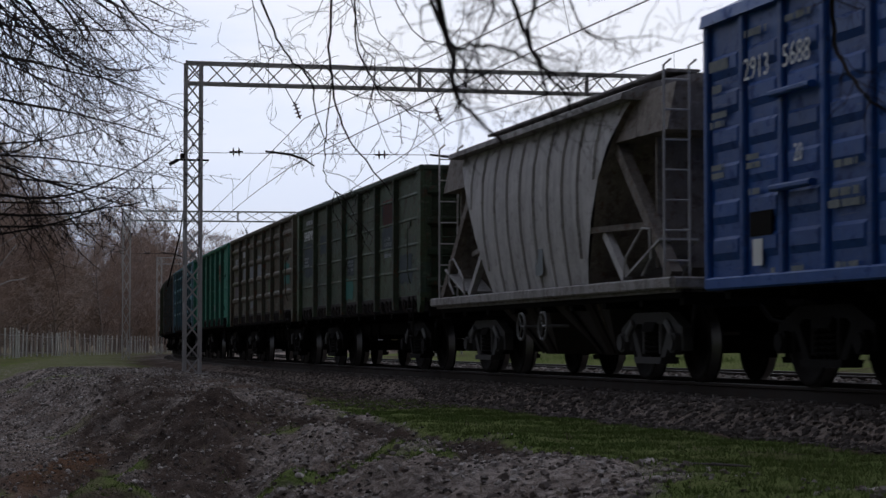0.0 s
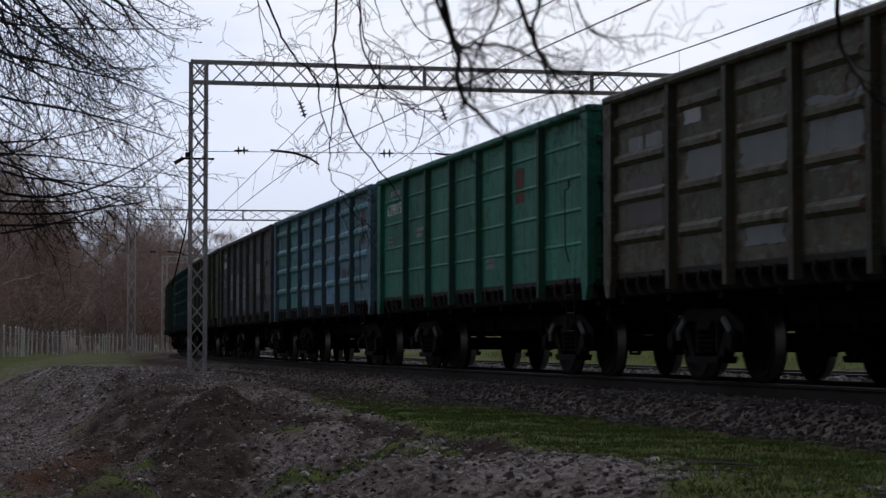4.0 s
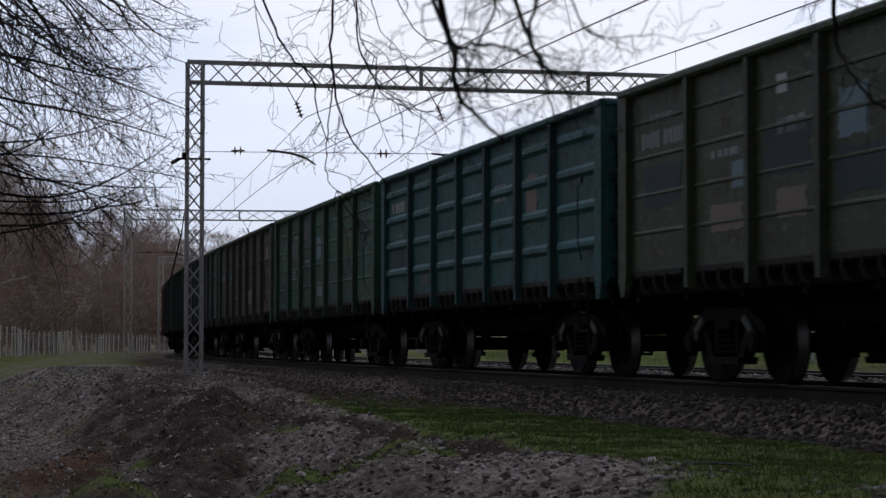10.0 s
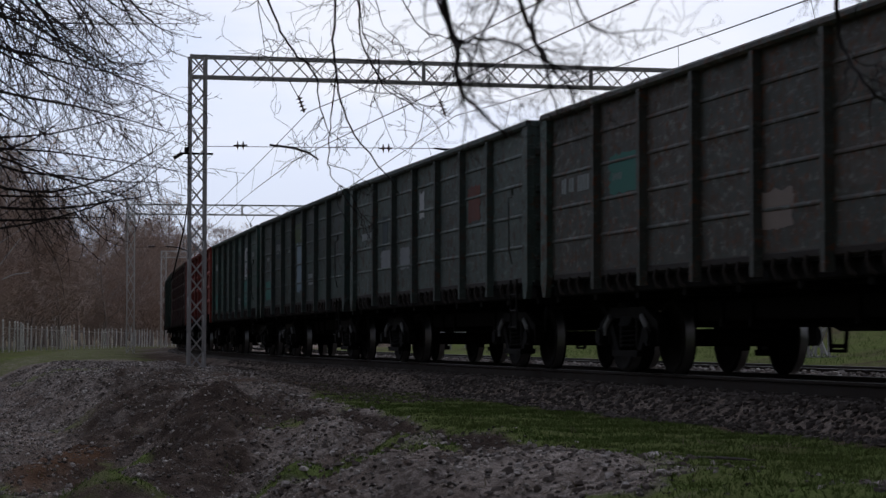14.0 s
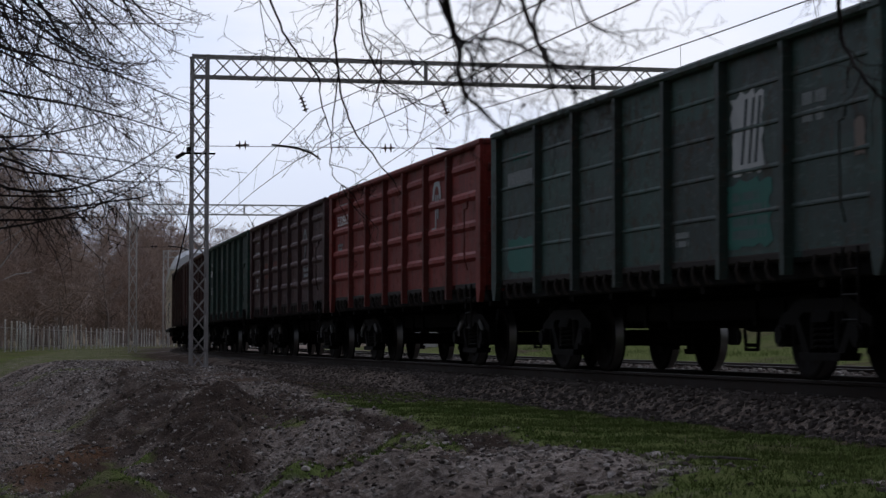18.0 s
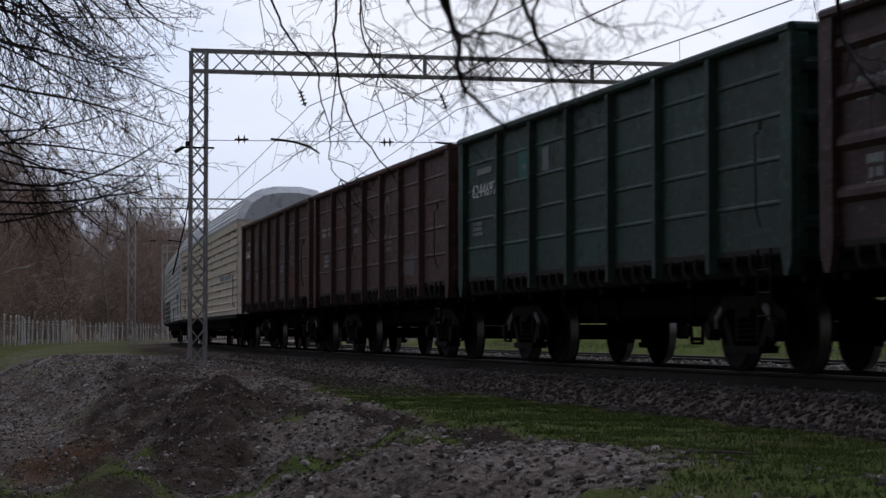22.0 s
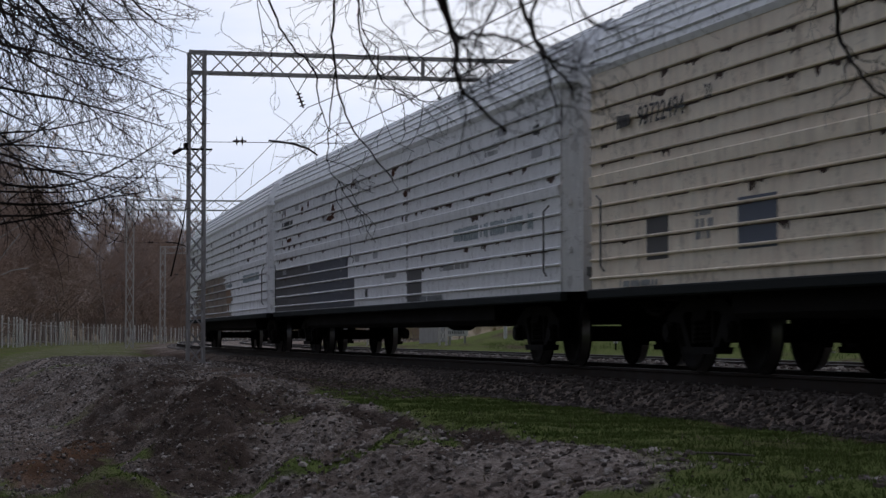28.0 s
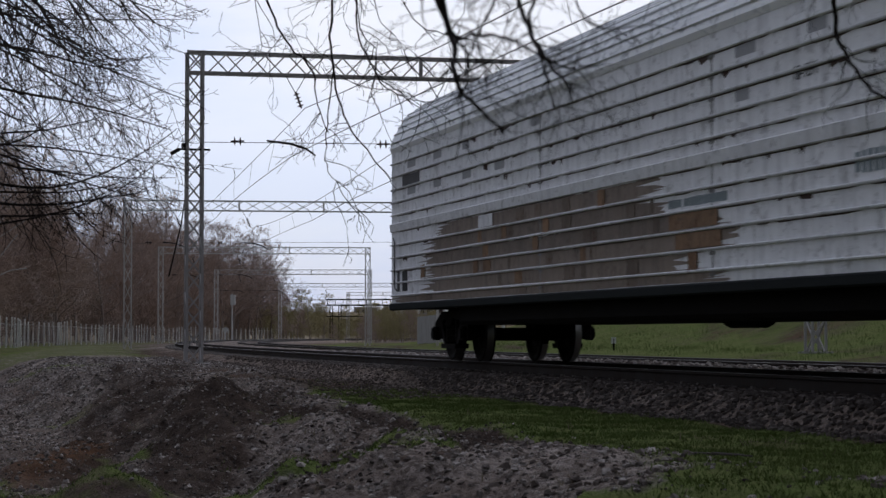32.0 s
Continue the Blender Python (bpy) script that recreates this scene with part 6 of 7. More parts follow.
def cream_extras(wg, zs):
    me = text_mesh("93722494", 0.34)
    w = max(v.co.x for v in me.vertices)
    put("running_number", me, BLACKPAINT, wg, pose(-10.95, -1.556, 2.98) @ pose(0, 0, 0, 90, 0, 0) @ Matrix.Diagonal((1.5 / w, 1, 1, 1)), "black running number")
    writing(wg, "20", -8.85, 3.08, 0.24, BLACKPAINT, -1.556, 0.9)
    bars(wg, -11.7, 2.98, 0.55, 0.22, 1, BLACKPAINT, -1.556)
    side_patch(wg, -10.75, -10.05, 1.34, 1.86, PATCHGREY, "dark grey paint square")
    side_patch(wg, -8.0, -7.0, 1.36, 1.92, VANBLUE, "blue grey paint panel")
    bars(wg, 6.6, 2.02, 4.6, 0.30, 1, FADEDBLUE, -1.5235)
    bars(wg, 0.8, 1.5, 1.2, 0.3, 2, FADEDGREY, -1.5235)
    bars(wg, -9.2, 1.5, 0.5, 0.4, 3, FADEDGREY, -1.5235)
    bars(wg, -11.6, 1.02, 1.6, 0.10, 1, WHITEPAINT, -1.5535)
    for z in (zs[10], zs[8], zs[5]):
        for x in np.arange(-9.5, 9.5, 2.3):
            side_patch(wg, x, x + 0.42, z - 0.05, z - 0.025, CHIPSHADE, "dark slot", "slot")


def white_extras(wg, zs):
    side_patch(wg, -12.74, -2.05, 1.04, zs[2] - 0.02, PATCHGREY, "dark grey repair paint over the lower side")
    side_patch(wg, -12.74, -2.75, zs[2] - 0.02, zs[4] - 0.02, PATCHGREY, "dark grey repair paint over the lower side")
    side_patch(wg, 3.05, 4.2, 1.04, zs[2] - 0.02, PATCHGREY, "dark grey paint square")
    side_patch(wg, -7.4, -2.05, 1.045, zs[2] - 0.025, VANNAVY, "navy repair paint over the lower side", "paint_patch", -1.5275)
    side_patch(wg, -7.4, -2.75, zs[2] + 0.025, zs[4] - 0.025, VANNAVY, "navy repair paint over the lower side", "paint_patch", -1.5275)
    bars(wg, 6.6, 1.92, 4.8, 0.30, 1, FADEDBLUE, -1.5235)
    bars(wg, -11.6, 3.02, 1.7, 0.26, 1, BLACKPAINT, -1.5235)
    bars(wg, 8.6, 3.18, 1.1, 0.2, 2, FADEDGREY, -1.5235)
    bars(wg, 11.4, 3.25, 0.35, 0.2, 1, BLACKPAINT, -1.5235)
    bars(wg, 1.0, 1.5, 1.2, 0.14, 1, FADEDGREY, -1.5235)
    bars(wg, 5.6, 1.5, 2.6, 0.14, 1, FADEDGREY, -1.5235)
    bars(wg, 4.0, 1.02, 2.4, 0.12, 1, PALEGREY, -1.5535)
    side_patch(wg, -0.9, -0.65, 1.2, 1.36, BLACKPAINT, "small black mark", "mark")
    for x, z, w, h in ((-11.62, 3.28, 0.17, 0.24), (-11.18, 3.30, 0.16, 0.24), (-8.75, 3.24, 0.42, 0.30), (-7.85, 3.38, 0.30, 0.20), (-10.9, 2.70, 0.85, 0.13),
                       (-5.35, 2.92, 1.05, 0.17), (-4.75, 3.02, 0.50, 0.30), (-11.55, 2.66, 0.12, 0.16), (1.6, 3.40, 0.40, 0.18), (2.6, 2.95, 0.55, 0.15)):
        blotch(wg, x, z, w, h, RUSTSPOT, -1.5245, int(300 + 10 * x), "dark rust where white paint has come off", "rust_spot")
    vents(wg, zs, 3)


def last_extras(wg, zs):
    stain = ((1.04, 1.15, -12.4, 2.9), (1.19, 1.385, -9.7, 2.5), (1.425, 1.615, -10.2, 3.3), (1.655, 1.85, -10.0, 3.2), (1.89, 2.08, -9.7, 1.5), (2.12, 2.32, -8.9, 1.3))
    r = random.Random(4)
    for z0, z1, x0, x1 in stain:
        daub(wg, x0 + r.uniform(-0.2, 0.2), z0, x1 - x0, z1 - z0, PATCHBROWN, -1.5235, r.randint(0, 999), "brown rust stain over the lower side", "rust_stain")
        for k in range(5):
            w = r.uniform(0.08, 0.45)
            daub(wg, r.uniform(x0 + 1.5, x1 - w), z0 + 0.01, w, (z1 - z0) * 0.9, r.choice((PATCHDARK, PATCHDARK, PATCHDARK, PATCHORANGE)), -1.5275 - 0.0012 * k, r.randint(0, 999), "rust blotch", "rust_streak")
    side_patch(wg, -6.7, -5.9, 2.125, 2.315, VANGREY, "bare dull white paint", "bare_patch", -1.5355)
    for x0, x1, z0, z1 in ((1.9, 3.3, 1.43, 1.61), (1.7, 3.2, 1.66, 1.845)):
        side_patch(wg, x0, x1, z0, z1, PATCHORANGE, "orange rust stain", "rust_stain", -1.5355)
    for x, z in ((-10.45, 1.45), (-5.4, 1.9), (-3.8, 1.66), (-3.3, 1.89), (-0.9, 2.1), (2.3, 1.2), (-7.0, 1.42)):
        daub(wg, x, z, 0.28, 0.22, PATCHORANGE, -1.5365, int(100 + 10 * x), "orange rust streak", "rust_streak")
    bars(wg, 5.3, 2.98, 0.15, 0.2, 1, BLACKPAINT, -1.5235)
    writing(wg, "11-1291", 5.2, 3.02, 0.20, BLACKPAINT, -1.524, 0.95)
    bars(wg, 6.6, 1.92, 4.9, 0.30, 1, FADEDBLUE, -1.5235)
    bars(wg, 1.6, 1.9, 2.2, 0.14, 1, FADEDBLUE, -1.5235)
    side_patch(wg, -11.9, -10.6, zs[8] + 0.02, zs[9] - 0.03, PATCHGREY, "dark grey paint panel")
    side_patch(wg, -11.9, -11.5, 1.24, zs[2] - 0.03, BLACKPAINT, "black label plate", "label_plate")
    side_patch(wg, -12.3, -12.1, 1.24, zs[2] - 0.03, PATCHGREY, "dark label plate", "label_plate")
    side_patch(wg, 3.2, 12.2, 1.165, 1.18, PATCHGREY, "dark sill edge")
    vents(wg, zs, 8)


last = FIRST_REAR + PITCH * 16
TRAIN.append((van("long cream van with corrugated sides and white roof", CREAM, ROOFWHITE, cream_extras, 5), last + 26.82 - 13.05))
TRAIN.append((van("long weathered white van with dark grey repair patch", VANWHITE, ROOFWHITE, white_extras, 6), last + 26.82 + 26.77 - 13.05))
TRAIN.append((van("long dull white van with brown rust stains, last of the train", VANGREY, ROOFWHITE, last_extras, 7), last + 26.82 + 26.77 + 26.95 - 13.05))

# ---------------------------------------------------------------- bare spring woods
def grow(limbs, twigs, p, d, length, r, depth, rnd, lift=0.0, wander=0.16, kids=(4, 6), thin=0.012, taper=0.45, segs=3, low=None):
    """A branch and all that grows from it. Thick wood goes to limbs, thin to twigs."""
    n = max(4, segs) if depth > 1 else segs
    pts, rad, dirs = [Vector(p)], [r], [d.normalized()]
    for i in range(n):
        d = (d + Vector((rnd.gauss(0, wander), rnd.gauss(0, wander), rnd.gauss(0, wander) + lift))).normalized()
        if low is not None and pts[-1].z < low:
            d = Vector((d.x, d.y, abs(d.z) * 0.3)).normalized()
        pts.append(pts[-1] + d * (length / n))
        rad.append(max(thin * 0.6, r * (1 - (1 - taper) * (i + 1) / n)))
        dirs.append(d)
    (limbs if r > thin * 2.2 else twigs).tube(pts, rad, 5 if r > 0.05 else 3, cap=False)
    if depth <= 0:
        return
    for k in range(rnd.randint(*kids)):
        q = rnd.uniform(0.25, 1.0)
        i = min(n - 1, int(q * n))
        f = q * n - i
        at = pts[i].lerp(pts[i + 1], f)
        side = Vector((rnd.gauss(0, 1), rnd.gauss(0, 1), rnd.gauss(0, 1))).cross(dirs[i]).normalized()
        nd = dirs[i] * rnd.uniform(0.5, 1.0) + side * rnd.uniform(0.5, 0.95)
        grow(limbs, twigs, at, nd, length * rnd.uniform(0.45, 0.7), max(thin * 0.5, rad[i] * rnd.uniform(0.4, 0.6)), depth - 1, rnd, lift, wander, kids, thin, taper, segs, low)


def tree_meshes(seed, height, kind):
    rnd = random.Random(seed)
    limbs, twigs = Shape(), Shape()
    bend = Vector((rnd.uniform(-0.05, 0.05), rnd.uniform(-0.05, 0.05), 1))
    pts, rad, n = [], [], 9
    p = Vector((0, 0, -0.3))
    r0 = 0.012 * height * rnd.uniform(0.8, 1.1)
    for i in range(n + 1):
        pts.append(p.copy())
        rad.append(r0 * (1.25 if i == 0 else 1) * (1 - 0.86 * i / n))
        bend = (bend + Vector((rnd.gauss(0, 0.04), rnd.gauss(0, 0.04), 0))).normalized()
        p = p + bend * (height / n)
    limbs.tube(pts, rad, 7, cap=False)
    low = 0.22 if kind == "tall" else 0.10
    for k in range(32 if kind == "tall" else 26):
        q = low + (1 - low) * (k + rnd.random()) / (32 if kind == "tall" else 26)
        q = min(q, 0.98)
        i = min(n - 1, int(q * n))
        at = pts[i].lerp(pts[i + 1], q * n - i)
        a = rnd.uniform(0, 6.28)
        up = rnd.uniform(0.35, 1.0)
        d = Vector((math.cos(a), math.sin(a), up))
        ln = height * (0.26 * (1 - q) + 0.09) * rnd.uniform(0.8, 1.25)
        grow(limbs, twigs, at, d, ln, max(0.02, rad[i] * 0.5), 3 if k % 3 else 2, rnd, 0.05, 0.16, (4, 5), 0.017)
    return limbs.mesh("trunk"), twigs.mesh("crown")


KINDS = [tree_meshes(31 + i, (15.5, 17.0, 14.0, 18.0, 16.0, 13.0)[i], "tall") for i in range(6)]
LOWKINDS = [tree_meshes(61 + i, (6.0, 7.5, 5.0)[i], "low") for i in range(3)]


def plant(x, y, kinds, rnd, label, bark, twig, name="bare_tree", scale=1.0, group="bare trees of the wood"):
    tr, cr = rnd.choice(kinds)
    k = scale * rnd.uniform(0.85, 1.15)
    ob = thing(name, label, "tree" if name == "bare_tree" else "bush", pose(x, y, floor_z(x, y), 0, 0, rnd.uniform(0, 360)) @ Matrix.Scale(k, 4), group)
    put("trunk", tr, bark, ob)
    put("crown", cr, twig, ob)
    return ob


rnd = random.Random(12)
# the wood behind the fence
for i in range(280):
    s = 58 + 300 * rnd.random() ** 1.1
    back = rnd.random() ** 1.4
    d = 13.5 + 62 * back
    if s > 290 and d > 34:
        d = 14 + 20 * rnd.random()
    p = line(s, d)
    if p.y < 58 or p.x > -0.081 * p.y:
        continue
    pale = rnd.random() < 0.10
    plant(p.x, p.y, KINDS, rnd, "tall leafless tree with pale trunk in the wood" if pale else "tall leafless brown tree in the wood behind the fence",
          BARKPALE if pale else BARK, TWIGRED if rnd.random() < 0.5 else TWIG, scale=1.0 - 0.25 * back)
# brush along the edge of the wood
for i in range(150):
    s = 56 + 290 * rnd.random()
    p = line(s, 12.6 + 22 * rnd.random() ** 1.5)
    if p.x > -0.076 * p.y:
        continue
    plant(p.x, p.y, LOWKINDS, rnd, "leafless brown bush at the edge of the wood", BARK, TWIGRED if rnd.random() < 0.7 else TWIG, "bush", rnd.uniform(0.8, 1.5), "bushes along the fence")
# budding scrub in the distance, where the line bends
for i in range(64):
    s = rnd.uniform(300, 430)
    p = line(s, rnd.uniform(-40, 8) if s > 385 else rnd.uniform(5.5, 34))
    plant(p.x, p.y, LOWKINDS, rnd, "budding yellow green bush far along the line", BARK, BUDTWIG, "bush", 1.0, "budding scrub")
# tall olive thicket on the outside of the bend
for i in range(135):
    far = rnd.uniform(235, 330)
    p = Vector((far * rnd.uniform(-0.080, -0.012), far, 0))
    if abs(off_line(np.array([p.x]), np.array([p.y]))[1][0] + 2) < 7:
        continue
    plant(p.x, p.y, LOWKINDS, rnd, "olive budding thicket beyond the far track", BARK, BUDTWIG if rnd.random() < 0.65 else TWIG, "bush", rnd.uniform(0.5, 0.75), "thicket beyond the bend")
for i in range(70):
    far = rnd.uniform(345, 460)
    p = Vector((far * rnd.uniform(-0.085, -0.005), far, 0))
    plant(p.x, p.y, LOWKINDS, rnd, "olive budding thicket beyond the far track", BARK, BUDTWIG, "bush", rnd.uniform(0.7, 1.0), "thicket beyond the bend")
# unseen trees of the wood added around and behind the camera; they cut light
for i in range(44):
    a = rnd.uniform(radians(95), radians(385))
    r = rnd.uniform(9, 34)
    x, y = r * math.cos(a), r * math.sin(a)
    s_, d_ = off_line(np.array([x]), np.array([y]))
    if d_[0] < 6.5 or (abs(math.atan2(x, y)) < radians(24) and y > 0):
        continue
    plant(x, y, KINDS, rnd, "tall leafless tree added unseen around the camera, dimming the light", BARK, TWIG)


# ---------------------------------------------------------------- fence of upright boards before the wood
FENCEWIRE = plain("dull_fence_wire", (0.20, 0.18, 0.165), (0.30, 0.275, 0.255), 1.0, 0.9)


def build_board(sh):
    sh.prism([(-0.07, -0.1), (0.07, -0.1), (0.07, 1.98), (0.0, 2.06), (-0.07, 1.98)], -0.045, 0.045, 1)


FENCE_LEFT = 11.5
fence = thing("picket_fence", "long fence of pale grey upright pickets and dull wire", "fence", pose(0, 0, 0))
rest = Shape()
s = 86.0
bm_ = cached("picket", build_board)
prev = None
while s < 330:
    p = line(s, FENCE_LEFT + 0.25 * math.sin(s * 0.21))
    z = floor_z(p.x, p.y)
    m = pose(p.x, p.y, z + rnd.uniform(-0.10, 0.08) + 0.10 * math.sin(s * 0.13), rnd.uniform(-2, 2), rnd.uniform(-2.0, 2.0), along(s))
    put("picket", bm_, FENCE, fence, m)
    q = line(s + 2.8, FENCE_LEFT + 0.25 * math.sin((s + 2.8) * 0.21))
    qz = floor_z(q.x, q.y)
    for h in (0.2, 0.36, 0.52, 0.68, 0.84, 1.0, 1.16, 1.32, 1.48, 1.64):
        rest.beam((p.x - 0.06, p.y, z + h), (q.x - 0.06, q.y, qz + h), 0.016)
    if prev is not None:
        for h in (0.45, 1.70):
            rl = Shape()
            rl.beam(prev + Vector((-0.05, 0, h)), p + Vector((-0.05, 0, z + h)), 0.03, 0.05)
            part("rail", rl, FENCEWIRE, fence)
    prev = Vector((p.x, p.y, z))
    s += 2.8
tagged(part("wire_mesh", rest, FENCEWIRE, fence, "dull thin wires between the pickets"), kind="stuff")


# ---------------------------------------------------------------- boughs that hang before the camera
near_rnd = random.Random(5)
oak = thing("overhanging_tree", "dark leafless boughs with hanging twigs close to the camera", "tree", pose(0, 0, 0))
limbs, twigs = Shape(), Shape()
limbs.tube([(-2.7, 5.4, floor_z(-2.7, 5.4) - 0.2), (-2.72, 5.5, 0.8), (-2.6, 5.6, 2.2), (-2.4, 5.7, 4.2), (-2.3, 5.7, 7.5)], [0.20, 0.16, 0.14, 0.11, 0.04], 10)
part("trunk", limbs, NEARBARK, oak, "", None, True)
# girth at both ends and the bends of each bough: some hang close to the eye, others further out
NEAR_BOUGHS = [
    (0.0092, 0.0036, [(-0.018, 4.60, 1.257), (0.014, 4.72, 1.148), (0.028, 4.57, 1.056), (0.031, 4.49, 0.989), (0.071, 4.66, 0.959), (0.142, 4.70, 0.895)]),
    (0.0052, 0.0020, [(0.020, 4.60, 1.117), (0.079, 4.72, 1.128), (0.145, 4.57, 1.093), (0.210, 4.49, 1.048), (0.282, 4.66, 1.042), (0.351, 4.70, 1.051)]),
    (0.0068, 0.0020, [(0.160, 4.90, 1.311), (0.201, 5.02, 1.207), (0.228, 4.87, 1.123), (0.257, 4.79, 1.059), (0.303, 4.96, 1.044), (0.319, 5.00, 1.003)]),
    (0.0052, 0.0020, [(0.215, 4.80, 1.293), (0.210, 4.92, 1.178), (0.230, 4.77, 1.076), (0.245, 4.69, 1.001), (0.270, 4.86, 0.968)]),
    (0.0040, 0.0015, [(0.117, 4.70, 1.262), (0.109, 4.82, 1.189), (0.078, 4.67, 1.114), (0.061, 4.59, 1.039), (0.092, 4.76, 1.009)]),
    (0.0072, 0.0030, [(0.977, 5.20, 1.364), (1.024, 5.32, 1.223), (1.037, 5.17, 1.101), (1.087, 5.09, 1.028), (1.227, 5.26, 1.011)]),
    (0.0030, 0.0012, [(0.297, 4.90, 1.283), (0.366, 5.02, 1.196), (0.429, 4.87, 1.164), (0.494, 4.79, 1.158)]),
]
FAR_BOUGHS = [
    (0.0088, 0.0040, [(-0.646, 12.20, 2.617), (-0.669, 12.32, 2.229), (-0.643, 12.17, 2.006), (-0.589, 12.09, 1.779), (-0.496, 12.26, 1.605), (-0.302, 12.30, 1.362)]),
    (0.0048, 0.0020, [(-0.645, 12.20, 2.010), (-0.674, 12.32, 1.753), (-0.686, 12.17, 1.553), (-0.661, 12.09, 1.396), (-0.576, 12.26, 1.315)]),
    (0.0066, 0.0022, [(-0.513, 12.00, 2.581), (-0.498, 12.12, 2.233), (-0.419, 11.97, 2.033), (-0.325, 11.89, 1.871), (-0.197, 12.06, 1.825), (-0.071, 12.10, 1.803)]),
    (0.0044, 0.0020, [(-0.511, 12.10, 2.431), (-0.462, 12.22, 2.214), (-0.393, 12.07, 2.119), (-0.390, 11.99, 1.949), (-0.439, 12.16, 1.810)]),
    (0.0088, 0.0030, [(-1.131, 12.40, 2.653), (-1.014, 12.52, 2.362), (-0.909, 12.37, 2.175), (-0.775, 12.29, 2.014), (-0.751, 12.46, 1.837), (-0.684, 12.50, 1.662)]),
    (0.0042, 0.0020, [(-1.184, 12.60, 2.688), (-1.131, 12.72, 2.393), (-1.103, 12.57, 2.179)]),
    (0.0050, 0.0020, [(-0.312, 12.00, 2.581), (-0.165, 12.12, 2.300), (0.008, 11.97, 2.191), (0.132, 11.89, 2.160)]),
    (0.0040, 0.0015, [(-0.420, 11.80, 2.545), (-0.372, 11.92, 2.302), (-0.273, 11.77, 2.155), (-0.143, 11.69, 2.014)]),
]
carry = Shape()
carry.tube([(-2.5, 5.65, 2.9), (-1.3, 5.2, 2.2), (-0.3, 4.8, 1.75), (0.8, 5.0, 1.62), (1.6, 5.3, 1.55)], [0.07, 0.05, 0.035, 0.022, 0.012], 8)
part("main_limb", carry, NEARBARK, oak, "", None, True)
carry = Shape()
carry.tube([(-2.35, 5.7, 4.3), (-2.0, 8.5, 4.0), (-1.4, 11.6, 3.35), (-0.6, 12.3, 2.9), (0.3, 12.1, 2.72)], [0.08, 0.06, 0.04, 0.025, 0.012], 8)
part("main_limb", carry, NEARBARK, oak, "", None, True)
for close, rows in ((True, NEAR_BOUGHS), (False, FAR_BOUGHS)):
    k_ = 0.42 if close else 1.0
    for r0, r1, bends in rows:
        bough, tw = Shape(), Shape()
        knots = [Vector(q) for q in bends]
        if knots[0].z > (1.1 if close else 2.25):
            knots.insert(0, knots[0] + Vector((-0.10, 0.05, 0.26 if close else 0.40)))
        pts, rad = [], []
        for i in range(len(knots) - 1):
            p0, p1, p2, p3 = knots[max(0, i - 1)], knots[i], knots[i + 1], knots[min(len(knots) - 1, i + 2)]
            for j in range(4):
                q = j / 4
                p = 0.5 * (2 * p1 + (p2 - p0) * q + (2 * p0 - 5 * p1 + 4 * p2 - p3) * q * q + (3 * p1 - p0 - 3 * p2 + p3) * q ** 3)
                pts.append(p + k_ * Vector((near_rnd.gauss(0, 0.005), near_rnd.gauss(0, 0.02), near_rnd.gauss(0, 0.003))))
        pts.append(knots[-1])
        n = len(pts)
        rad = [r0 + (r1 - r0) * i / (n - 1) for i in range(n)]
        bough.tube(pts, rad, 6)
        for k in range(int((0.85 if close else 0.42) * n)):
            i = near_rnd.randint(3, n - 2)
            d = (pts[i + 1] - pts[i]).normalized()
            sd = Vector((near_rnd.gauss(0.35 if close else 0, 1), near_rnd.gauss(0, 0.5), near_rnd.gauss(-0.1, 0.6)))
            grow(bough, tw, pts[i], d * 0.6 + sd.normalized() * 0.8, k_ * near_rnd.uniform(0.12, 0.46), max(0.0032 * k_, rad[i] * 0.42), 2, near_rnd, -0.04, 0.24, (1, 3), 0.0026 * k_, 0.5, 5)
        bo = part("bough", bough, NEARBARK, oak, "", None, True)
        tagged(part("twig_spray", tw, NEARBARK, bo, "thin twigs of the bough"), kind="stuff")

# the tree that fills the corner of the view with fine drooping twigs
lime = thing("leafless_tree", "leafless tree with dense fine drooping twigs beside the clearing", "tree", pose(0, 0, 0))
trunk = Shape()
TX, TY = -4.35, 13.6
trunk.tube([(TX - 0.2, TY, floor_z(TX, TY) - 0.2), (TX - 0.1, TY, 1.0), (TX - 0.15, TY, 3.0), (TX, TY, 6.0), (TX + 0.1, TY, 9.0)], [0.22, 0.17, 0.14, 0.10, 0.03], 10)
part("trunk", trunk, NEARBARK, lime, "", None, True)


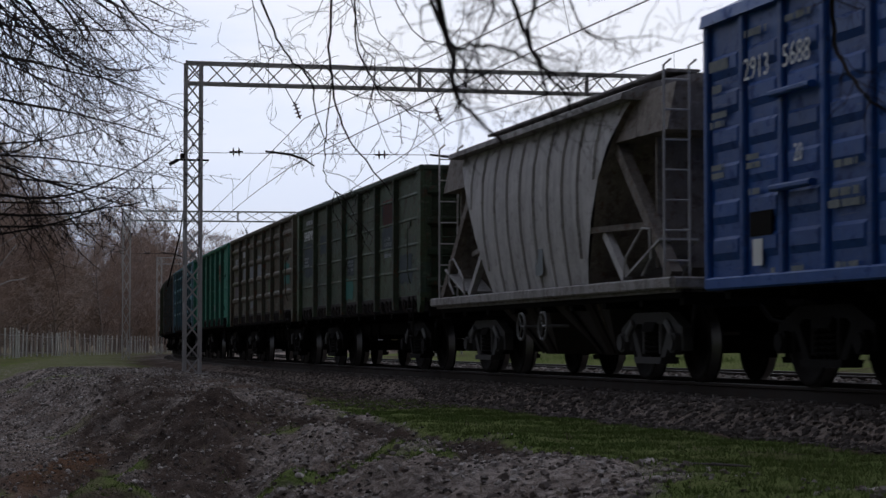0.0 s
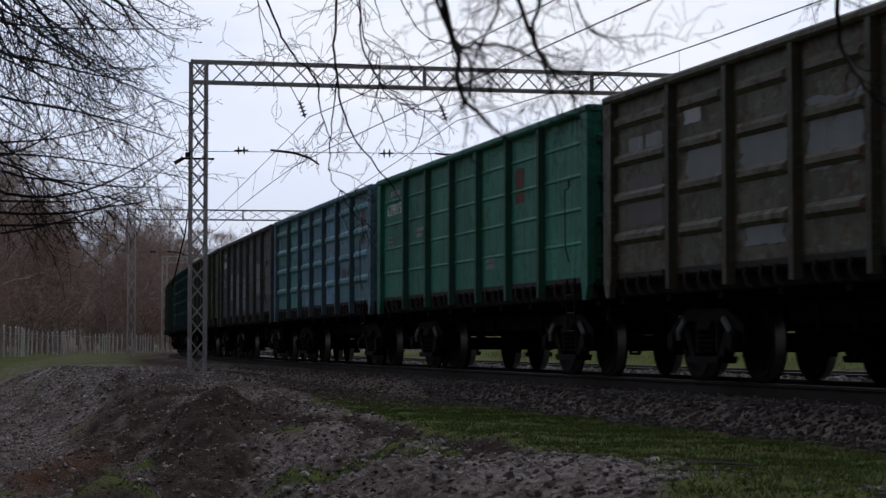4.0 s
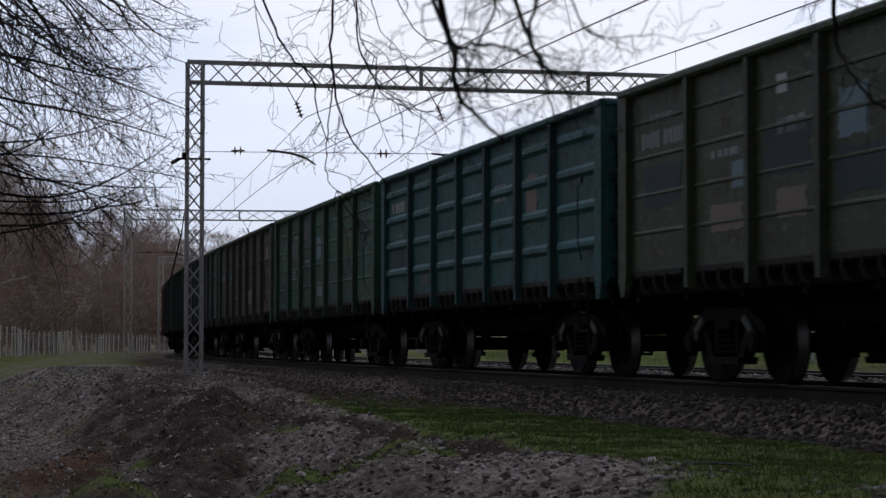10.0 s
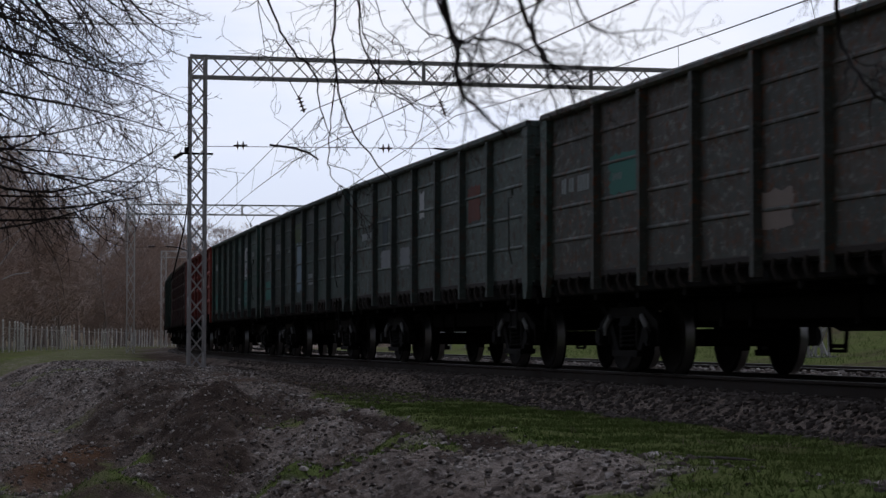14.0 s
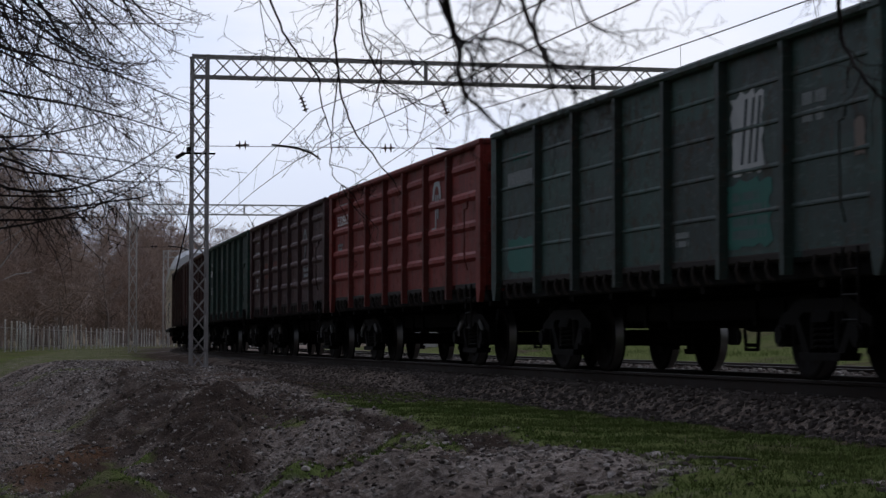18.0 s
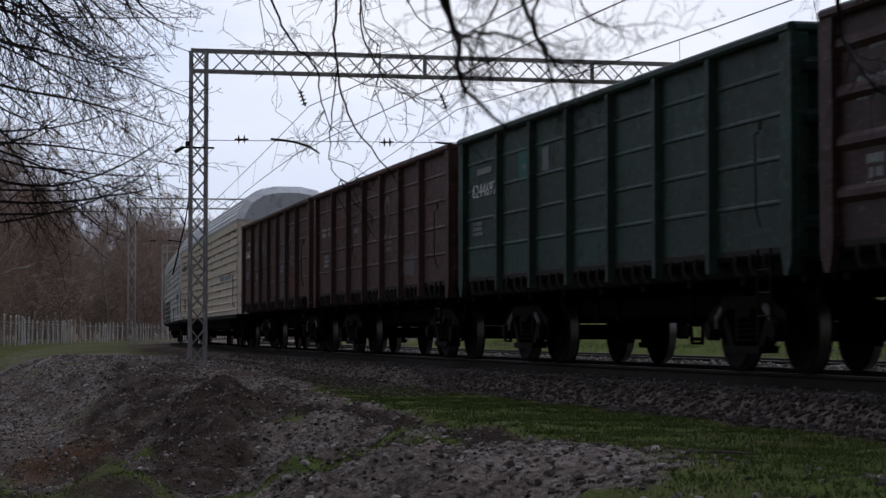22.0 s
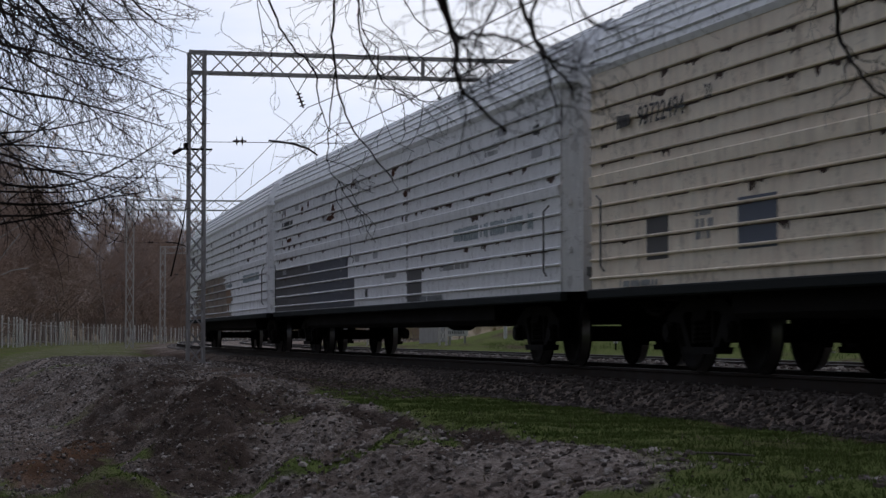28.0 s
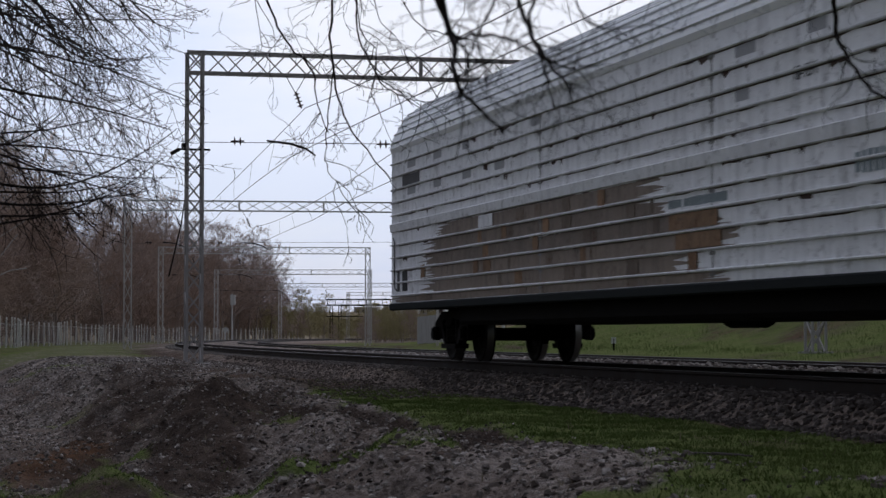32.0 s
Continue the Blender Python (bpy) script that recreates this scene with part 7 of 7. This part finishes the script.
def spray(limbs, twigs, p, d, length, r, depth, rnd):
    """A smoothly bent shoot with side shoots left and right in turn."""
    n = 8 if depth == 2 else 5
    turn = Vector((0, 1, rnd.gauss(0, 0.25))).normalized()
    bend = rnd.uniform(-0.75, 0.25) / n if depth == 2 else rnd.uniform(-1.0, 1.0) / n
    pts, rad, d = [Vector(p)], [r], d.normalized()
    dirs = [d]
    for i in range(n):
        arch = 0.0 if depth == 2 else (-0.20 if i < 0.6 * n else 0.12)
        d = (Matrix.Rotation(bend, 3, turn) @ d + Vector((rnd.gauss(0, 0.05), rnd.gauss(0, 0.05), rnd.gauss(0, 0.05) + arch))).normalized()
        pts.append(pts[-1] + d * (length / n))
        rad.append(max(0.0018, r * (1 - 0.75 * (i + 1) / n)))
        dirs.append(d)
    (limbs if depth == 2 else twigs).tube(pts, rad, 5 if depth == 2 else 3, cap=False)
    if depth == 0:
        return
    side = rnd.choice((-1, 1))
    count = int(length / (0.085 if depth == 2 else 0.075))
    for k in range(count):
        q = 0.12 + 0.86 * (k + 0.6 * rnd.random()) / count
        i = min(n - 1, int(q * n))
        at = pts[i].lerp(pts[i + 1], q * n - i)
        a = side * rnd.uniform(0.45, 1.0)
        nd = Matrix.Rotation(a, 3, Vector((0, 1, 0))) @ dirs[i] + Vector((0, rnd.gauss(0, 0.35), 0))
        side = -side if rnd.random() < 0.8 else side
        ln = length * (1.05 - 0.6 * q) * rnd.uniform(0.28, 0.5)
        if at.z + nd.z * ln < 0.86:
            continue
        spray(limbs, twigs, at, nd, ln, max(0.0022, rad[i] * 0.55), depth - 1, rnd)


for k in range(30):
    z0 = 1.12 + 2.0 * (k + near_rnd.random()) / 30
    bough, tw = Shape(), Shape()
    st = Vector((-3.2 + near_rnd.uniform(-0.2, 0.3), TY + near_rnd.uniform(-0.9, 0.9), z0))
    bough.tube([(TX, TY, z0 + 0.55), (0.5 * (TX + st.x), 0.5 * (TY + st.y), z0 + 0.30), tuple(st)], [0.030, 0.020, 0.012], 6, cap=False)
    slope = near_rnd.uniform(-0.95, -0.10) if z0 > 1.8 else near_rnd.uniform(-0.35, 0.0)
    spray(bough, tw, st, Vector((1.0, near_rnd.uniform(-0.15, 0.15), slope)), near_rnd.choice((0.6, 0.9, 1.2, 1.5)) * near_rnd.uniform(0.9, 1.15), near_rnd.uniform(0.006, 0.012), 2, near_rnd)
    bo = part("bough", bough, NEARBARK, lime, "", None, True)
    tagged(part("twig_spray", tw, FINEBARK, bo, "thin twigs of the bough"), kind="stuff")
for k in range(24):       # boughs that hang in from above
    bough, tw = Shape(), Shape()
    st = Vector((-3.25 + 1.25 * ((k + near_rnd.random()) / 24) ** 1.5, TY + near_rnd.uniform(-0.8, 0.8), 2.78 + near_rnd.uniform(0, 0.25)))
    bough.tube([(TX, TY, 3.9), (0.5 * (TX + st.x), 0.5 * (TY + st.y), 3.6), tuple(st)], [0.030, 0.020, 0.010], 6, cap=False)
    left = 1 - (k / 24)
    spray(bough, tw, st, Vector((1.0, near_rnd.uniform(-0.15, 0.15), near_rnd.uniform(-2.2, -0.6))), (0.45 + 1.05 * left) * near_rnd.uniform(0.7, 1.2), near_rnd.uniform(0.006, 0.010), 2, near_rnd)
    bo = part("bough", bough, NEARBARK, lime, "", None, True)
    tagged(part("twig_spray", tw, FINEBARK, bo, "thin twigs of the bough"), kind="stuff")
# ---------------------------------------------------------------- stones and grass
def scatter_stones(name, label, xy, sizes, mat, rs, sink=0.25):
    """Many small angular stones as one mesh of loose pieces."""
    base = np.array([(-1, -1, -0.7), (1, -0.9, -0.6), (0.9, 1, -0.7), (-1, 0.9, -0.6), (-0.7, -0.6, 0.7), (0.6, -0.7, 0.8), (0.7, 0.6, 0.6), (-0.6, 0.7, 0.75)])
    faces = np.array([(0, 3, 2, 1), (4, 5, 6, 7), (0, 1, 5, 4), (1, 2, 6, 5), (2, 3, 7, 6), (3, 0, 4, 7)])
    n = len(xy)
    v = base[None] * rs.uniform(0.7, 1.25, (n, 8, 3))
    v = v * (sizes[:, None, None] * rs.uniform(0.7, 1.3, (n, 1, 3)) * np.array([1, 1, 0.7]))
    a, b = rs.uniform(0, 6.28, n), rs.uniform(-0.6, 0.6, n)
    ca, sa, cb, sb = np.cos(a)[:, None], np.sin(a)[:, None], np.cos(b)[:, None], np.sin(b)[:, None]
    x, y, z = v[..., 0], v[..., 1], v[..., 2]
    y, z = cb * y - sb * z, sb * y + cb * z
    x, y = ca * x - sa * y, sa * x + ca * y
    gz = ground_z(xy[:, 0], xy[:, 1])
    v = np.stack([x + xy[:, :1], y + xy[:, 1:], z + (gz + sizes * (0.5 - sink))[:, None]], -1).reshape(-1, 3)
    f = (faces[None] + 8 * np.arange(n)[:, None, None]).reshape(-1, 4)
    me = bpy.data.meshes.new(name)
    me.from_pydata(v.tolist(), [], f.tolist())
    ob = put(name, me, mat)
    return tagged(ob, label, "gravel", kind="stuff")


def stone_material(name, dark, light):
    m = Mat(name, 0.9)
    m.b.inputs["Specular IOR Level"].default_value = 0.06
    geo = m.node("ShaderNodeNewGeometry")
    ramp = m.node("ShaderNodeValToRGB")
    e = ramp.color_ramp.elements
    e[0].position, e[0].color = 0.0, (*[0.85 * v for v in dark], 1)
    e[1].position, e[1].color = 1.0, (*light, 1)
    for at, q in ((0.35, 0.12), (0.75, 0.42)):
        ramp.color_ramp.elements.new(at).color = (*[(1 - q) * a + q * b for a, b in zip(dark, light)], 1)
    m.link(geo.outputs["Random Per Island"], ramp.inputs["Fac"])
    grain = m.noise(m.coords(world_space=True), 60.0, 3.0, 0.6, 0.3, 0.7)
    m.colour(m.mix(m.times(grain, 0.5), ramp.outputs["Color"], dark))
    m.bump(grain, 0.5, 0.006)
    return m.m


rs = np.random.RandomState(9)
GRANITE = stone_material("crushed_ballast_stone", (0.056, 0.046, 0.041), (0.225, 0.193, 0.175))
RUBBLE = stone_material("pale_limestone_rubble", (0.115, 0.092, 0.080), (0.66, 0.60, 0.55))

PATHSTONE = stone_material("brown_stones_and_clods", (0.062, 0.049, 0.041), (0.33, 0.275, 0.24))
PEBBLE = stone_material("mixed_pebbles_and_clods", (0.035, 0.027, 0.023), (0.62, 0.56, 0.51))

# ballast shoulder of the near track
n = 13000
s = -14 + 40 * rs.uniform(0, 1, n) ** 1.5
d = 0.92 + (1.42 - 0.8 * smooth(6, 14, s)) * rs.uniform(0, 1, n)
r_ = ARC_R + d
a_ = ARC_A + ARC_K * s
xy = np.stack([ARC_CX - r_ * np.cos(a_), ARC_CY + r_ * np.sin(a_)], -1)
scatter_stones("ballast", "loose dark granite ballast on the shoulder of the track", xy, rs.uniform(0.016, 0.038, n), GRANITE, rs)
# stones and clods trodden into the worn path further along
n = 13000
s = rs.uniform(5, 40, n)
d = 1.35 + 2.6 * rs.uniform(0, 1, n) ** 1.3
r_ = ARC_R + d
a_ = ARC_A + ARC_K * s
xy = np.stack([ARC_CX - r_ * np.cos(a_), ARC_CY + r_ * np.sin(a_)], -1)
scatter_stones("pebbles", "brown stones and clods along the worn edge of the ballast", xy, 0.010 + 0.022 * rs.uniform(0, 1, n) ** 2, PATHSTONE, rs)
# ballast between the tracks
n = 7000
s = rs.uniform(-12, 40, n)
d = rs.uniform(-6.3, -0.9, n)
r_ = ARC_R + d
a_ = ARC_A + ARC_K * s
xy = np.stack([ARC_CX - r_ * np.cos(a_), ARC_CY + r_ * np.sin(a_)], -1)
scatter_stones("ballast", "grey ballast between the two tracks", xy, rs.uniform(0.02, 0.045, n), RUBBLE, rs)


def pick(n, x0, x1, y0, y1, chance):
    x, y = rs.uniform(x0, x1, n), rs.uniform(y0, y1, n)
    keep = rs.uniform(0, 1, n) < chance(x, y)
    return np.stack([x[keep], y[keep]], -1)


def stony(x, y):
    turf, stone = ground_kind(x, y)
    s, d = off_line(x, y)
    patch = 0.5 + 0.5 * wave(x, y, 1.1, 41)
    return np.where(d > 2.5, np.clip(stone * (0.35 + 1.1 * patch) - 0.7 * turf, 0, 1), 0)


xy = pick(270000, -13, 5, 11, 60, stony)
scatter_stones("rubble", "pale rubble and gravel spilled over the bank", xy, 0.008 + 0.026 * rs.uniform(0, 1, len(xy)) ** 3, RUBBLE, rs)
xy = pick(150000, -12, 3.5, 12, 52, lambda x, y: 0.42 * (off_line(x, y)[1] > 4.6) * (off_line(x, y)[1] < 9.4) * (1 - 0.85 * ground_kind(x, y)[0]))
scatter_stones("pebbles", "small pebbles and clods strewn over the dug soil", xy, 0.006 + 0.016 * rs.uniform(0, 1, len(xy)) ** 2, PEBBLE, rs)
xy = pick(260, -6, 3.5, 12, 30, stony)
scatter_stones("rubble_heap", "larger lumps of pale rubble on the bank", xy, rs.uniform(0.022, 0.05, len(xy)), RUBBLE, rs)


def blades(name, label, xy, height, mat, per, spread, lean):
    """Grass as thin upright triangles in tufts."""
    n = len(xy) * per
    root = np.repeat(xy, per, 0) + rs.normal(0, spread, (n, 2))
    h = rs.uniform(0.5, 1.2, n) * height
    a = rs.uniform(0, 6.28, n)
    w = rs.uniform(0.004, 0.009, n)
    z = ground_z(root[:, 0], root[:, 1])
    dx, dy = np.cos(a), np.sin(a)
    tip = rs.normal(0, lean, (n, 2)) * h[:, None]
    v = np.empty((n, 3, 3))
    v[:, 0] = np.stack([root[:, 0] - dx * w, root[:, 1] - dy * w, z - 0.01], -1)
    v[:, 1] = np.stack([root[:, 0] + dx * w, root[:, 1] + dy * w, z - 0.01], -1)
    v[:, 2] = np.stack([root[:, 0] + tip[:, 0], root[:, 1] + tip[:, 1], z + h], -1)
    me = bpy.data.meshes.new(name)
    me.from_pydata(v.reshape(-1, 3).tolist(), [], np.arange(3 * n).reshape(-1, 3).tolist())
    return tagged(put(name, me, mat), label, "grass", kind="stuff")


def grassy(x, y):
    s, d = off_line(x, y)
    return np.where((d > 2.1), ground_kind(x, y)[0] ** 1.3, 0)


xy = pick(42000, -6, 5, 10.5, 40, grassy)
blades("grass", "short spring grass beside the track", xy, 0.032, GRASSBLADE, 9, 0.06, 0.6)
xy = pick(14000, -16, -2, 18, 70, lambda x, y: np.where(off_line(x, y)[1] > 8.4, grassy(x, y), 0))
blades("grass", "grass on the bank beyond the hollow", xy, 0.09, GRASSBLADE, 6, 0.10, 0.5)
xy = pick(14000, 2, 26, 34, 110, lambda x, y: np.where(off_line(x, y)[1] < -8, ground_kind(x, y)[0] ** 1.5, 0))
blades("grass", "bright grass on the bank beyond the far track", xy, 0.16, GRASSBLADE, 5, 0.16, 0.5)
xy = pick(5000, -8, 4, 11, 50, lambda x, y: 0.5 * (1 - ground_kind(x, y)[0]) * (off_line(x, y)[1] > 3.0))
blades("dry_straw", "dry straw stems among the stones", xy, 0.07, DRYBLADE, 3, 0.04, 0.7)

# ---------------------------------------------------------------- lineside things in the distance
def stand(x, y):
    return pose(x, y, floor_z(x, y))


# colour-light signal mast and a small marker beside the near track
sig = thing("signal_mast", "white painted signal mast with a box at its top", "signal", stand(-23.2, 229))
sh = Shape()
sh.tube([(0, 0, -0.3), (0, 0, 5.3)], [0.09, 0.07], 8)
part("mast", sh, SIGNWHITE, sig)
sh = Shape()
sh.bar((0.1, -0.15, 4.6), (0.55, 0.3, 1.1), 0.05)
part("signal_box", sh, SIGNWHITE, sig)
mk = thing("marker_post", "short white marker post with a round top", "sign", stand(-23.6, 226))
sh = Shape()
sh.tube([(0, 0, -0.2), (0, 0, 1.1)], 0.07, 6)
part("post", sh, SIGNWHITE, mk)
sh = Shape()
sh.bar((0, 0, 1.3), (0.5, 0.05, 0.5), 0.12, 1)
part("plate", sh, SIGNWHITE, mk)

# kilometre marker on the grass beyond the far track
km = thing("distance_marker", "small white distance marker on a black foot", "sign", stand(line(48.5, -13.2).x, line(48.5, -13.2).y))
sh = Shape()
sh.box((0, 0, 0.10), (0.06, 0.06, 0.36))
part("foot", sh, UNDER, km)
sh = Shape()
sh.bar((0, 0, 0.36), (0.17, 0.05, 0.22), 0.015)
part("plate", sh, SIGNWHITE, km)
sh = Shape()
sh.box((0.0, -0.029, 0.36), (0.03, 0.004, 0.13))
part("numeral", sh, BLACKPAINT, km)

# board daubed with writing on the bank, and a white post near it
q = line(96, -15.5)
bd = thing("painted_board", "pale board covered with dark painted scrawl", "sign", stand(q.x, q.y))
sh = Shape()
sh.bar((0, 0, 0.95), (1.25, 0.10, 0.95), 0.02)
part("panel", sh, SIGNWHITE, bd)
for x in (-0.45, 0.45):
    sh = Shape()
    sh.box((x, 0.1, 0.2), (0.12, 0.1, 1.0))
    part("leg", sh, CONCRETE, bd)
r = random.Random(2)
sh = Shape()
for z in (1.25, 0.97, 0.68):
    x = -0.55
    while x < 0.42:
        w = r.uniform(0.06, 0.14)
        sh.box((x + w / 2, -0.054, z), (w * 0.5, 0.004, r.uniform(0.12, 0.2)))
        x += w
tagged(part("scrawl", sh, BLACKPAINT, bd, "dark scrawled strokes"), kind="stuff")
q = line(88, -17)
wp = thing("white_post", "thin white post on the grass bank", "post", stand(q.x, q.y))
sh = Shape()
sh.tube([(0, 0, -0.2), (0, 0, 3.2)], 0.10, 8)
part("shaft", sh, SIGNWHITE, wp)
q = line(128, -17)
wl = thing("concrete_wall", "low pale concrete wall beyond the far track", "wall", place(128, -17.5, floor_z(q.x, q.y)))
for k in range(5):
    sh = Shape()
    sh.bar((-8 + 4 * k, 0, 1.0), (3.9, 0.16, 2.2), 0.03)
    part("slab", sh, CONCRETE, wl)

# signal bridge far along the line
br = thing("signal_bridge", "thin dark steel signal bridge with railings far off", "gantry", stand(-13.2, 330))
for x in (-4.4, -3.0, 4.4):
    sh = Shape()
    lattice(sh, (x, 0, -0.4), (x, 0, 5.4), (1, 0, 0), (0, 1, 0), 0.2, 0.2, 0.9, 0.09, 0.05, False)
    part("leg", sh, UNDER, br)
for z in (3.6, 5.4, 6.3):
    sh = Shape()
    sh.beam((-5.2, 0, z), (5.2, 0, z), 0.22 if z > 5 else 0.14)
    part("beam", sh, UNDER, br)
for x in np.arange(-5, 5.1, 1.25):
    sh = Shape()
    sh.beam((x, 0, 5.4), (x, 0, 6.3), 0.09)
    part("upright", sh, UNDER, br)

# pale buildings on the skyline
for x, w, h, mat in ((-47, 14, 10.5, SIGNWHITE), (-30, 9, 12.5, CONCRETE), (-17, 12, 13.5, SIGNWHITE), (-4, 10, 12.0, CONCRETE)):
    bl = thing("apartment_block", "pale apartment block on the far skyline", "building", pose(x, 820, -1.0), "far buildings")
    sh = Shape()
    sh.box((0, 0, h / 2), (w, 9, h))
    part("wall", sh, mat, bl)
    sh = Shape()
    sh.box((0, 0, h + 0.15), (w + 0.4, 9.4, 0.3))
    part("roof", sh, UNDER, bl)
    for z in np.arange(1.6, h - 1, 3.0):
        for xx in np.arange(-w / 2 + 1.5, w / 2 - 0.9, 2.4):
            sh = Shape()
            sh.box((xx, -4.52, z + 0.5), (1.3, 0.06, 1.4))
            part("window", sh, INSUL, bl)

# a cut branch lying in the grass
st = thing("fallen_branch", "grey dead branch lying on the grass", "branch", pose(1.95, 14.9, floor_z(1.95, 14.9)))
sh = Shape()
sh.tube([(-0.26, 0.3, 0.02), (-0.1, 0.1, 0.03), (0.1, 0.0, 0.025), (0.27, -0.1, 0.02)], [0.005, 0.009, 0.010, 0.006], 6)
part("stem", sh, BALLAST, st)
sh = Shape()
sh.tube([(0.0, 0.0, 0.04), (0.1, 0.06, 0.03), (0.24, 0.1, 0.02)], [0.006, 0.005, 0.003], 5)
part("side_shoot", sh, BALLAST, st)

# ---------------------------------------------------------------- what moves
def motions():
    """The train rolls along the line towards and past the camera; every wheelset turns with it."""
    seconds = [0.5 * i for i in range(65)]
    for wg, middle in TRAIN:
        walk(wg, [(t, place(middle - run(t), 0, 0, 180)) for t in seconds])
    ticks = [i / 15 for i in range(481)]
    for n, (w, wg, (x, y, z)) in enumerate(WHEELS):
        first = 53.0 * n
        walk(w, [(t, pose(x, y, z, 0, first + math.degrees(run(t) / 0.4785), 0)) for t in ticks])


motions()
